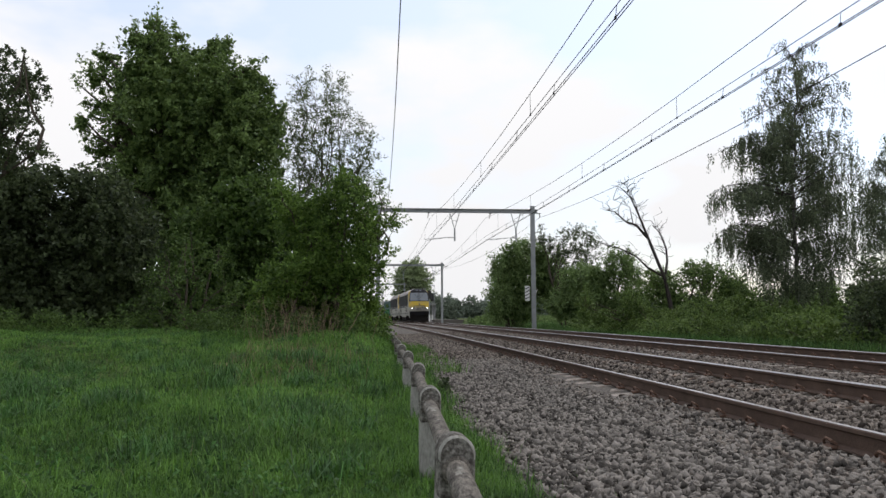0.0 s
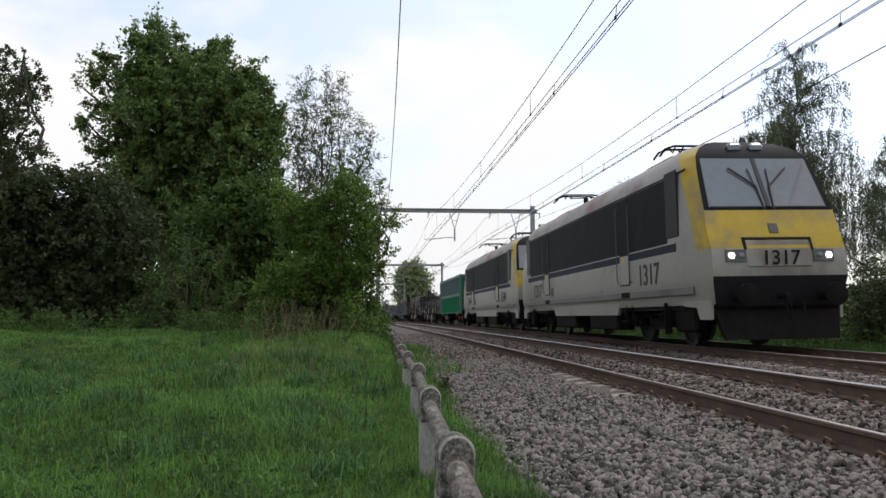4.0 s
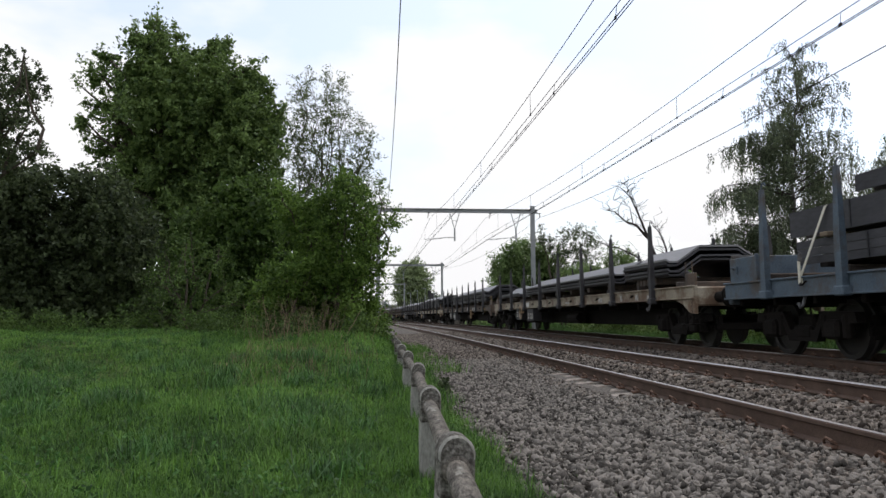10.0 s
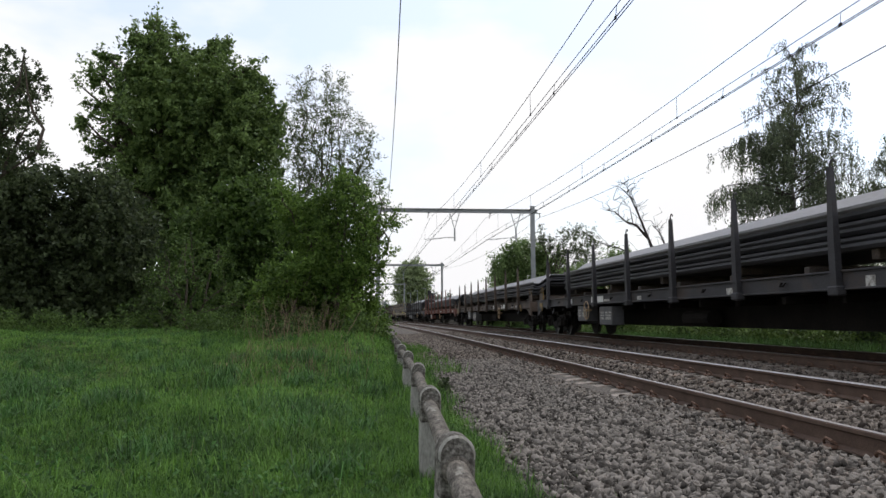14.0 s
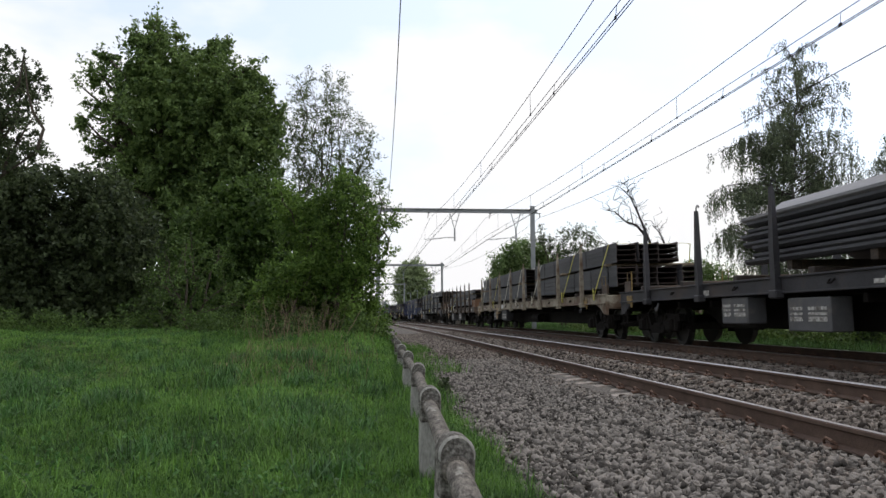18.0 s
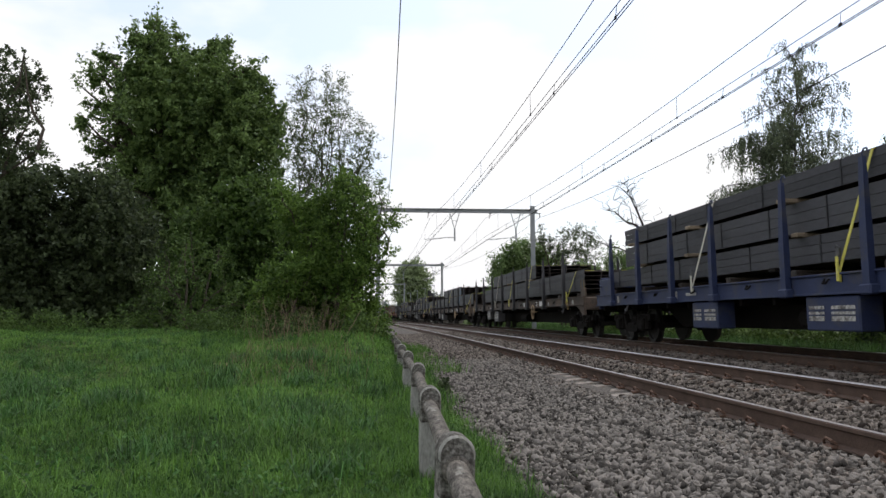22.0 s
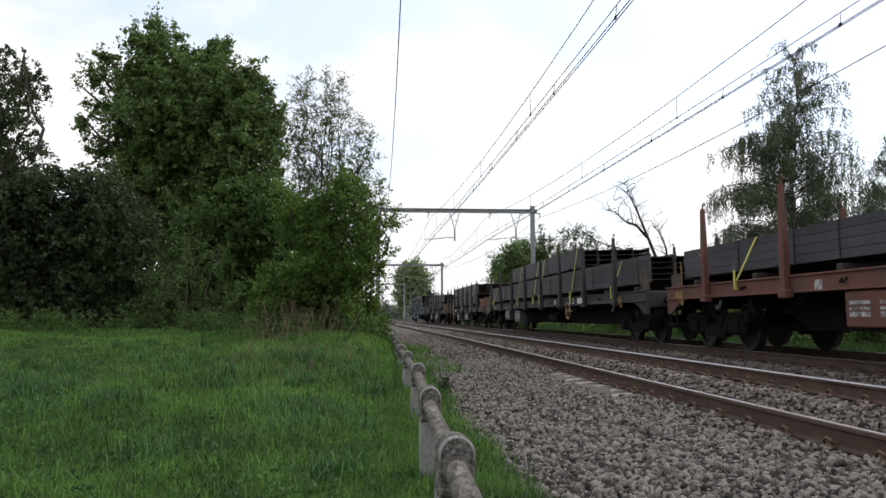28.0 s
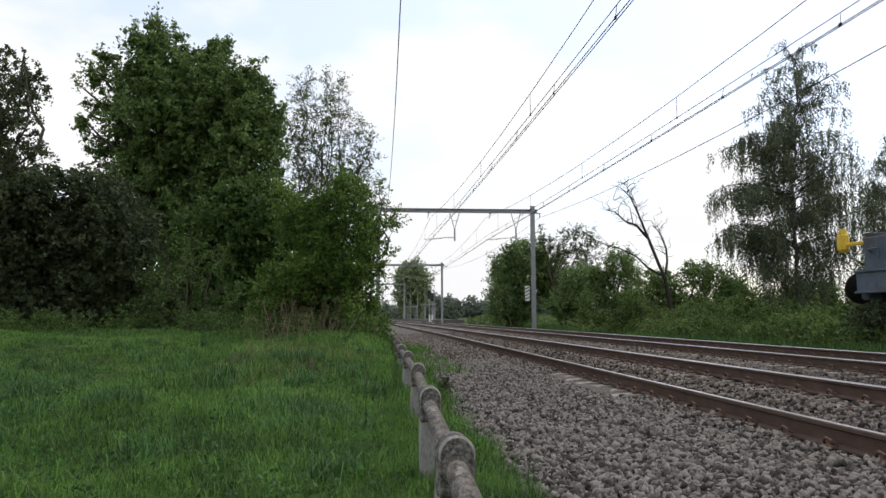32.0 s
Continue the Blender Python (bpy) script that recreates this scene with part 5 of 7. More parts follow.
def tussocks():
    """Arching clumps of coarser, bluish grass."""
    rng = np.random.default_rng(83)
    spots = [(-0.8, 7.3, 0.5), (-0.55, 7.0, 0.4), (-0.66, 6.2, 0.3), (-1.5, 5.4, 0.2), (-2.4, 7.6, 0.25), (0.0, 8.6, 0.2), (-3.8, 9.0, 0.3), (-0.9, 11.0, 0.3)]
    spots += [(-0.5 * y * rng.uniform() - 0.1, y, rng.uniform(0.1, 0.28)) for y in rng.uniform(4.2, 17, 34)]
    x, y, ln = [], [], []
    for a, b, r in spots:
        n = int(700 * r)
        x.append(a + rng.normal(size=n) * r * 0.5)
        y.append(b + rng.normal(size=n) * r * 0.5)
        ln.append(rng.uniform(0.14, 0.34, n))
    x, y, ln = (np.concatenate(q) for q in (x, y, ln))
    v, f = blades(rng, x, y, ln, rng.uniform(0.003, 0.0055, len(x)), 1.45)
    tagged(put("tussock_grass", quick_mesh("tussock_grass", v, f, GRASS_DEEP)), "arching darker tussocks in the meadow", "grass", kind="stuff")


tussocks()


def clover():
    rng = np.random.default_rng(79)
    n = 620
    y = 3.0 + 15 * rng.uniform(size=n) ** 1.3
    x = (-0.52 * y - 0.5) * rng.uniform(size=n) + 0.1
    blobs = [(a, b, float(ground_z(a, b)) + 0.04, 0.16, 0.16, 0.05) for a, b in zip(x, y)]
    v, f, _ = foliage(rng, blobs, 1900, 10, 0.035, 0.036, 0.022)
    tagged(put("meadow_weeds", quick_mesh("meadow_weeds", v, f, GRASS_DEEP)), "low broad-leaved weeds in the meadow", "weeds", kind="stuff")


clover()


def dry_stalks():
    rng = np.random.default_rng(76)
    g = Geo()
    for _ in range(105):
        x, y = rng.normal(-1.55, 0.5), rng.uniform(14.7, 16.1)
        z = float(ground_z(x, y))
        h = rng.uniform(0.2, 1.0) ** 0.8 * 0.85
        lean = rng.normal(size=2) * 0.22 * h
        tip = (x + lean[0], y + lean[1], z + h)
        limb(g, rng, (x, y, z), tip, 0.006, 0.002, 0.06, 5, 4)
        for _ in range(rng.integers(0, 4)):
            u = rng.uniform(0.4, 0.95)
            q = (x + lean[0] * u, y + lean[1] * u, z + h * u)
            limb(g, rng, q, (q[0] + rng.normal() * 0.12, q[1] + rng.normal() * 0.1, q[2] + rng.uniform(0.02, 0.16)), 0.003, 0.0015, 0.08, 3, 3)
    limb(g, rng, (-0.62, 14.6, 0.45), (-0.25, 14.8, 1.15), 0.011, 0.005, 0.04, 6, 5)
    tagged(put("dry_stalks", g.mesh("dry_stalks", STRAW)), "dead brown stalks standing before the hazel bush", "dead stalks", kind="stuff")


dry_stalks()


def nettles():
    rng = np.random.default_rng(77)
    spots = [(rng.uniform(-9, -2.5), rng.uniform(17.5, 20.5)) for _ in range(45)] + [(rng.uniform(-2.4, 0.1), rng.uniform(15.2, 16.6)) for _ in range(14)]
    blobs = [(x, y, float(ground_z(x, y)) + 0.22, 0.3, 0.3, 0.25) for x, y in spots]
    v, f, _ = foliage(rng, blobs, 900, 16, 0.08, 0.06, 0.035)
    tagged(put("nettle_patch", quick_mesh("nettle_patch", v, f, LEAF_SHADED)), "green nettles and weeds at the foot of the bushes", "weeds", kind="stuff")


nettles()


def verge_plant():
    """One dark plant growing in the ballast's edge."""
    rng = np.random.default_rng(89)
    v, f, _ = foliage(rng, [(0, 0, 0.09, 0.12, 0.14, 0.1), (0.07, 0.05, 0.14, 0.06, 0.06, 0.07)], 46, 12, 0.03, 0.05, 0.026)
    v[:, 2] = np.maximum(v[:, 2], 0.0)
    t = thing("weed_plant", "small dark green leafy weed in the ballast's edge", "plant", (0.9, 10.3, float(bed_z(0.9)) + 0.01))
    put("leaves", quick_mesh("leaves", v, f, LEAF_DARK), t)


verge_plant()

# ---- the train; in a vehicle's space x is across, +y runs to the train's tail, z is above the rails ----
TRAIN = []


def vehicle(name, label, category, u, group=""):
    """A vehicle or load whose middle rides u metres behind the leading headlamps."""
    t = thing(name, label, category, group=group)
    TRAIN.append((t, u))
    return t


def wheel_mesh(r):
    g = Geo()
    prof = [(-0.07, r + 0.028), (-0.045, r + 0.028), (-0.035, r), (0.065, r - 0.004), (0.065, r - 0.07), (0.02, r - 0.09), (0.02, 0.13), (0.07, 0.1), (0.07, 0.0)]
    n = 22
    vs = [(x, q * math.cos(2 * math.pi * i / n), q * math.sin(2 * math.pi * i / n)) for i in range(n) for x, q in [(-0.07, 0.0)] + prof]
    k = len(prof) + 1
    g.add(vs, [(i * k + j, i * k + j + 1, (i + 1) % n * k + j + 1, (i + 1) % n * k + j) for i in range(n) for j in range(k - 1)])
    return g.mesh("wheel", WHEEL_STEEL, smooth=35)


def bogie_mesh(base, r):
    g = Geo()
    h = base / 2
    for x in (-1.0, 1.0):
        g.prism([(-h - 0.55, r + 0.1), (-h - 0.5, r + 0.26), (-0.55, r + 0.28), (-0.35, r - 0.02), (0.35, r - 0.02), (0.55, r + 0.28), (h + 0.5, r + 0.26), (h + 0.55, r + 0.1), (0.55, r + 0.06), (0.4, r - 0.2), (-0.4, r - 0.2), (-0.55, r + 0.06)], 0, 0.14)
        g.v[-24:] = [(x + (0.07 - y) * (1 if x > 0 else -1) * -1, xx, z) for xx, y, z in g.v[-24:]]
        for y in (-h, h):
            g.box((x * 1.04, y, r), (0.24, 0.36, 0.3), 0.05)
            for d in (-0.27, 0.27):
                g.tube([(x * 1.02, y + d, r - 0.12), (x * 1.02, y + d, r + 0.22)], 0.09, 9)
        g.box((x * 1.03, 0, r - 0.05), (0.1, 0.5, 0.2), 0.03)
    g.box((0, 0, r + 0.1), (2.0, 0.45, 0.26), 0.04)
    for y in (-h, h):
        g.tube([(-0.8, y, r), (0.8, y, r)], 0.085, 10)
        for d in (-0.5, 0.5):
            g.box((0, y + d, r - 0.02), (1.7, 0.08, 0.14), 0.01)
            for x in (-0.75, 0.75):
                g.box((x, y + d * 0.98, r + 0.03), (0.1, 0.07, 0.36), 0.01)
    return g.mesh("bogie", STEEL_BLACK)


def bogie(parent, y, base=1.8, r=0.46):
    b = put("bogie", kept(("bogie", base, r), lambda: bogie_mesh(base, r)), parent, (0, y, 0), "black steel bogie, shade in its colour")
    wm = kept(("wheel", r), lambda: wheel_mesh(r))
    for yy in (-base / 2, base / 2):
        put("wheel", wm, b, (0.755, yy, r))
        put("wheel", wm, b, pose(-0.755, yy, r, 0, 0, 180))
    return b


def buffer_mesh(mat):
    g = Geo()
    g.tube([(0, 0, 0), (0, -0.36, 0)], 0.11, 12)
    g.tube([(0, -0.34, 0), (0, -0.52, 0)], 0.07, 10)
    g.tube([(0, -0.5, 0), (0, -0.55, 0), (0, -0.6, 0), (0, -0.615, 0)], [0.15, 0.225, 0.225, 0.18], 18)
    return g.mesh("buffer", mat, smooth=35)


def buffers(parent, half, mat=STEEL_BLACK):
    bm = kept(("buffer", mat.name), lambda: buffer_mesh(mat))
    for x in (-0.875, 0.875):
        put("buffer", bm, parent, (x, -half + 0.62, 1.06))
        put("buffer", bm, parent, pose(x, half - 0.62, 1.06, 0, 0, 180))

    def hook():
        g = Geo()
        g.box((0, -0.12, 1.04), (0.09, 0.4, 0.12), 0.02)
        g.tube([(0, -0.28, 1.02), (0.05, -0.34, 0.8), (0, -0.38, 0.55), (-0.05, -0.34, 0.8), (0, -0.28, 1.02)], 0.022, 6)
        g.tube([(0.35, 0, 0.98), (0.36, -0.25, 0.9), (0.3, -0.35, 0.6), (0.2, -0.3, 0.42)], 0.025, 6)
        return g.mesh("coupling", STEEL_BLACK, smooth=50)

    hm = kept("coupling", hook)
    put("coupling", hm, parent, (0, -half + 0.55, 0))
    put("coupling", hm, parent, pose(0, half - 0.55, 0, 0, 0, 180))


def lettering(text, size, mat, parent, at, label=""):
    cu = bpy.data.curves.new("digits", "FONT")
    cu.body, cu.size, cu.extrude, cu.offset, cu.align_x = text, size, 0.004, 0.012 * size, "CENTER"
    tmp = bpy.data.objects.new("digits", cu)
    scene.collection.objects.link(tmp)
    me = bpy.data.meshes.new_from_object(tmp.evaluated_get(bpy.context.evaluated_depsgraph_get()))
    bpy.data.objects.remove(tmp)
    bpy.data.curves.remove(cu)
    me.materials.clear()
    me.materials.append(mat)
    return put("running_number", me, parent, at, label)


# locomotive: x half widths and nose position by height
NOSE = ((0.9, 1.36, 9.2, 0.96), (1.32, 1.43, 9.28, 0.96), (1.44, 1.44, 9.32, 0.96), (1.98, 1.44, 9.28, 0.96), (2.4, 1.44, 9.1, 0.96), (2.78, 1.43, 8.98, 0.95), (3.3, 1.41, 8.72, 0.93), (3.74, 1.385, 8.5, 0.91), (4.02, 1.34, 8.36, 0.9), (4.22, 1.2, 8.14, 0.86), (4.38, 0.94, 7.9, 0.82), (4.48, 0.6, 7.6, 0.75), (4.51, 0.2, 7.4, 0.7))


def loco_body():
    """Lofted hull: slots 0 pale grey, 1 roof, 2 yellow, 3 charcoal."""
    g = Geo()
    ring = [(-x, z, k) for k, (z, x, _, _) in enumerate(NOSE)] + [(x, z, k) for k, (z, x, _, _) in reversed(list(enumerate(NOSE)))]
    n, last = len(ring), len(NOSE) - 1
    rows = []
    for e in (-1, 1):
        tip = [(x * NOSE[k][3], e * NOSE[k][2], z) for x, z, k in ring]
        cheek = [(x * 0.995, e * (NOSE[k][2] - 0.55), z) for x, z, k in ring]
        neck = [(x, e * min(NOSE[k][2] - 0.8, 7.4), z) for x, z, k in ring]
        rows += [tip, cheek, neck] if e < 0 else [neck, cheek, tip]
    g.add([p for r in rows for p in r], [])
    for i in range(5):
        for j in range(n - 1):
            k = min(ring[j][2], ring[j + 1][2])
            z = NOSE[k][0]
            slot = 1 if z >= 3.7 else 0
            if i == 0 and 1.9 < z < 4.1:
                slot = 2
            g.f.append((i * n + j, i * n + j + 1, (i + 1) * n + j + 1, (i + 1) * n + j))
            g.m.append(slot)
    for o in (0, 5 * n):
        for k in range(last):
            z = NOSE[k][0]
            slot = 3 if z < 1.4 else 0 if z < 1.9 else 2 if z < 2.75 else 3
            g.f.append((o + k, o + k + 1, o + n - 2 - k, o + n - 1 - k))
            g.m.append(slot)
    g.box((0, 0, 0.84), (2.6, 15.4, 0.1), 0.02, slot=3)
    return g.mesh("body", LOCO_GREY, LOCO_ROOF, LOCO_YELLOW, LOCO_DARK, smooth=28)


def nose_y(z):
    return float(np.interp(z, [r[0] for r in NOSE], [r[2] for r in NOSE]))


def front_panel(x0, x1, z0, z1, proud, taper=1.0, bulge=0.012):
    """A panel lying on the sloping front, in the leading end's space."""
    g = Geo()
    ys = -nose_y(z0) - proud, -nose_y(z1) - proud
    v = [(x0, ys[0], z0), (x1, ys[0], z0), (x1 * taper, ys[1], z1), (x0 * taper, ys[1], z1)]
    b = [(x, y + 0.03, z) for x, y, z in v]
    c = [(x * 0.97, y - bulge, z0 + (z - z0) * 0.96 + 0.02 * (z1 - z0)) for x, y, z in v]
    g.add(b + v + c, [(0, 1, 5, 4), (1, 2, 6, 5), (2, 3, 7, 6), (3, 0, 4, 7), (4, 5, 9, 8), (5, 6, 10, 9), (6, 7, 11, 10), (7, 4, 8, 11), (8, 9, 10, 11)])
    return g


def cab_front(parent, turn, lit, number):
    m = pose(0, 0, 0, 0, 0, turn)
    for s in (-1, 1):
        put("windscreen", kept(("screen", s), lambda: front_panel(*((-1.24, -0.04) if s < 0 else (0.04, 1.24)), 2.84, 3.95, 0.012, 0.92).mesh("windscreen", GLASS_DARK)), parent, m, "dark raked windscreen pane")
        lamp = put("headlamp", kept("headlamp", lambda: front_panel(-0.21, 0.21, 1.72, 1.96, 0.02, 1.0, 0.02).mesh("headlamp", GREYPLATE)), parent, m @ pose(0.9 * s, 0, 0), "pale headlamp housing")

        def lens():
            g = Geo()
            y = -nose_y(1.84) - 0.045
            g.tube([(0, y + 0.03, 1.84), (0, y - 0.012, 1.84), (0, y - 0.02, 1.84)], [0.058, 0.058, 0.035], 16)
            return g

        put("lens", kept(("lens", lit), lambda: lens().mesh("lens", LAMP_ON if lit else GLASS_DARK, smooth=40)), lamp, (0.1 * s, 0, 0), "lit white headlamp" if lit else "")
        put("lens", kept("dark_lens", lambda: lens().mesh("lens", GLASS_DARK, smooth=40)), lamp, (-0.1 * s, 0, 0))

        def wiper():
            g = Geo()
            g.tube([(0.1, -nose_y(2.82) - 0.05, 2.8), (0.14, -nose_y(3.3) - 0.06, 3.3), (0.62, -nose_y(3.72) - 0.06, 3.72)], 0.022, 5)
            g.tube([(0.12, -nose_y(3.0) - 0.05, 3.0), (0.2, -nose_y(3.7) - 0.05, 3.7)], 0.016, 4)
            return g.mesh("wiper", RUBBER)

        put("wiper", kept("wiper", wiper), parent, m @ Matrix.Diagonal((s, 1, 1, 1)))
        put("upper_lamp", kept("upper_lamp", lambda: Geo().box((0, 0, 0), (0.3, 0.16, 0.2), 0.05).mesh("upper_lamp", GLASS_DARK)), parent, m @ pose(0.24 * s, -8.12, 4.24))
    put("front_panel", kept("numpanel", lambda: front_panel(-0.66, 0.66, 1.62, 2.14, 0.012).mesh("front_panel", LOCO_GREY)), parent, m, "grey panel carrying the running number")
    put("badge", kept("badge", lambda: front_panel(-0.09, 0.09, 2.3, 2.5, 0.012).mesh("badge", GREYPLATE)), parent, m)
    lettering(number, 0.4, LOCO_DARK, parent, m @ pose(0, -nose_y(1.7) - 0.055, 1.66, 90, 0, 0))
    put("panel_edge", kept("paneledge", lambda: front_panel(-0.72, 0.72, 2.16, 2.21, 0.012).mesh("panel_edge", LOCO_DARK)), parent, m)
    for s in (-1, 1):
        put("panel_edge", kept(("panelside", s), lambda: front_panel(*((-0.72, -0.68) if s < 0 else (0.68, 0.72)), 1.95, 2.17, 0.012).mesh("panel_edge", LOCO_DARK)), parent, m)
    put("screen_post", kept("screenpost", lambda: front_panel(-0.045, 0.045, 2.84, 3.95, 0.03).mesh("screen_post", RUBBER)), parent, m)

    def apron():
        g = Geo()
        g.box((0, -8.95, 1.05), (2.6, 0.5, 0.5), 0.06)
        g.add([(-1.3, -9.1, 0.82), (1.3, -9.1, 0.82), (1.15, -9.3, 0.2), (-1.15, -9.3, 0.2), (-1.3, -8.9, 0.82), (1.3, -8.9, 0.82), (1.15, -9.15, 0.2), (-1.15, -9.15, 0.2)], [(0, 1, 2, 3), (7, 6, 5, 4), (0, 4, 5, 1), (2, 6, 7, 3), (1, 5, 6, 2), (0, 3, 7, 4)])
        return g.mesh("plough", STEEL_BLACK)

    put("plough", kept("apron", apron), parent, m, "black steel snow plough and buffer beam")


def pantograph(parent, y, up):
    p = put("pantograph", kept("panto_base", lambda: Geo().box((0, 0, 4.42), (1.3, 1.7, 0.08), 0.02).box((-0.5, 0.6, 4.34), (0.1, 0.1, 0.22), 0.02).box((0.5, 0.6, 4.34), (0.1, 0.1, 0.22), 0.02).box((-0.5, -0.6, 4.34), (0.1, 0.1, 0.22), 0.02).box((0.5, -0.6, 4.34), (0.1, 0.1, 0.22), 0.02).mesh("pantograph", STEEL_BLACK)), parent, (0, y, 0.1), "half-raised pantograph on a stout post" if up else "folded pantograph")

    def arm():
        g = Geo()
        knee, head = ((0, -0.8, 4.92), (0, 0.2, 5.06)) if up else ((0, 1.1, 4.55), (0, -0.6, 4.62))
        g.tube([(0, -0.8 if up else -0.55, 4.46), knee], 0.09 if up else 0.05, 8)
        for x in (-0.3, 0.3):
            g.tube([(0, knee[1], knee[2]), (x, head[1], head[2])], 0.022, 6)
        return g.mesh("arm", STEEL_BLACK, smooth=40), head

    def collector():
        g = Geo()
        _, h = arm()
        for d in (-0.2, 0.2):
            g.tube([(-0.92, h[1] + d, h[2] - 0.16), (-0.78, h[1] + d, h[2] + 0.02), (-0.55, h[1] + d, h[2] + 0.1), (0.55, h[1] + d, h[2] + 0.1), (0.78, h[1] + d, h[2] + 0.02), (0.92, h[1] + d, h[2] - 0.16)], 0.028, 6)
        for x in (-0.5, -0.3, 0.3, 0.5):
            g.tube([(x, h[1] - 0.2, h[2] + 0.1), (x, h[1], h[2] - 0.02), (x, h[1] + 0.2, h[2] + 0.1)], 0.018, 5)
        return g.mesh("collector", STEEL_BLACK, smooth=40)

    put("arm", kept(("panto_arm", up), lambda: arm()[0]), p)
    put("collector", kept(("panto_head", up), collector), p)


def locomotive(u, number, lit, label):
    t = vehicle("electric_locomotive", label, "locomotive", u, "locomotives")
    put("body", kept("loco_body", loco_body), t)
    for s in (-1, 1):
        put("side_band", kept(("band", s), lambda: Geo().box((s * 1.43, 0, 2.99), (0.03, 14.5, 1.44), 0.01).mesh("side_band", LOCO_DARK)), t, pose(0, 0, 0), "charcoal band along the side")
        put("stripe", kept(("stripe", s), lambda: Geo().box((s * 1.437, 0, 2.15), (0.024, 15.4, 0.17), 0.004).mesh("stripe", LOCO_BLUE)), t, label="thin blue stripe")
        put("stripe", kept(("pale_stripe", s), lambda: Geo().box((s * 1.439, 0, 2.255), (0.024, 15.4, 0.03), 0.004).mesh("stripe", LOCO_GREY)), t, label="thin pale line")
        put("sill", kept(("sill", s), lambda: Geo().box((s * 1.432, 0, 1.2), (0.03, 17.0, 0.17), 0.01).mesh("sill", LOCO_SILL)), t, label="dirty grey line at the floor")
        put("skirt", kept(("skirt", s), lambda: Geo().prism([(-3.75, 1.1), (3.75, 1.1), (3.45, 0.7), (-3.45, 0.7)], s * 1.3, s * 1.38).turned().mesh("skirt", LOCO_GREY)), t, label="pale grey skirt between the bogies")
        put("gutter", kept(("gutter", s), lambda: Geo().tube([(s * 1.385, -8.2, 3.76), (s * 1.385, 8.2, 3.76)], 0.02, 6).mesh("gutter", GREYPAINT)), t)
        for e in (-1, 1):
            d = put("cab_door", kept(("door", s), lambda: Geo().box((s * 1.445, 0, 2.22), (0.03, 0.72, 2.24), 0.02).mesh("cab_door", LOCO_DARK)), t, (0, e * 4.35, 0.35), "charcoal cab door")
            put("door_panel", kept(("door_lower", s), lambda: Geo().box((s * 1.452, 0, 1.5), (0.03, 0.66, 0.75), 0.02).mesh("door_panel", LOCO_GREY)), d, (0, 0, 0))
            for k in (-0.48, 0.48):
                put("handrail", kept(("grab", s), lambda: Geo().tube([(s * 1.44, 0, 1.15), (s * 1.5, 0, 1.25), (s * 1.5, 0, 3.1), (s * 1.44, 0, 3.2)], 0.013, 6).mesh("handrail", GREYPLATE)), d, (0, k, 0), "grey steel handrail")
            put("cab_window", kept(("cabwin", s), lambda: Geo().box((s * 1.446, 0, 3.05), (0.02, 0.66, 1.45), 0.03).mesh("cab_window", GLASS_SIDE)), t, (0, e * 7.55, 0.05))
            lettering(number, 0.7, GREYPAINT, t, pose(s * 1.447, e * 6.0, 1.42, 90, 0, 90 * s))
            put("door_notice", kept(("notice", s), lambda: Geo().box((s * 1.47, 0.05, 1.78), (0.01, 0.14, 0.13)).mesh("door_notice", YELLOW)), d, label="small yellow notice")
            put("door_step", kept(("doorstep", s), lambda: Geo().box((s * 1.452, 0, 0.86), (0.03, 0.6, 0.14), 0.01).mesh("door_step", STEEL_BLACK)), d)
            put("step", kept(("steps", s), lambda: Geo().box((s * 1.4, 0, 0.55), (0.2, 0.5, 0.03)).box((s * 1.4, 0, 0.85), (0.2, 0.5, 0.03)).box((s * 1.35, -0.24, 0.75), (0.04, 0.03, 0.6)).box((s * 1.35, 0.24, 0.75), (0.04, 0.03, 0.6)).mesh("step", STEEL_BLACK)), t, (0, e * 4.35, 0))
            put("nose_skirt", kept(("noseskirt", s, e), lambda: Geo().prism([(e * 7.75, 0.98), (e * 9.12, 0.98), (e * 9.1, 0.6), (e * 8.6, 0.6), (e * 8.45, 0.84), (e * 7.8, 0.88)], s * 1.31, s * 1.37).turned().mesh("nose_skirt", LOCO_GREY)), t, label="pale grey skirt under the nose")
            put("cab_steps", kept(("cabsteps", s), lambda: Geo().box((s * 1.36, 0, 0.62), (0.16, 0.05, 0.7)).box((s * 1.38, 0.3, 0.4), (0.2, 0.55, 0.03)).box((s * 1.38, 0.3, 0.72), (0.2, 0.55, 0.03)).mesh("cab_steps", STEEL_BLACK)), t, (0, e * 6.9, 0), "black steel cab steps")
            put("sand_box", kept(("sandbox", s), lambda: Geo().box((s * 1.12, 0, 0.62), (0.3, 1.1, 0.6), 0.06).tube([(s * 1.2, -0.4, 0.5), (s * 1.2, -0.5, 0.16)], 0.03, 6).box((s * 1.2, 0.9, 0.7), (0.2, 0.5, 0.36), 0.04).mesh("sand_box", STEEL_BLACK)), t, pose(0, e * 7.6, 0, 0, 0, 0))
        put("vent", kept(("sidevent", s), lambda: Geo().box((s * 1.44, 0, 1.55), (0.03, 0.36, 0.3), 0.02).mesh("vent", GREYPLATE)), t, (0, 3.6, 0))
        for yy in (-2.0, 2.2):
            put("equipment_box", kept(("eqbox", s), lambda: Geo().box((s * 1.1, 0, 0.55), (0.5, 2.6, 0.5), 0.05).mesh("equipment_box", STEEL_BLACK)), t, (0, yy, 0))
    for e in (-1, 1):
        b = bogie(t, e * 5.5, 2.8, 0.57)
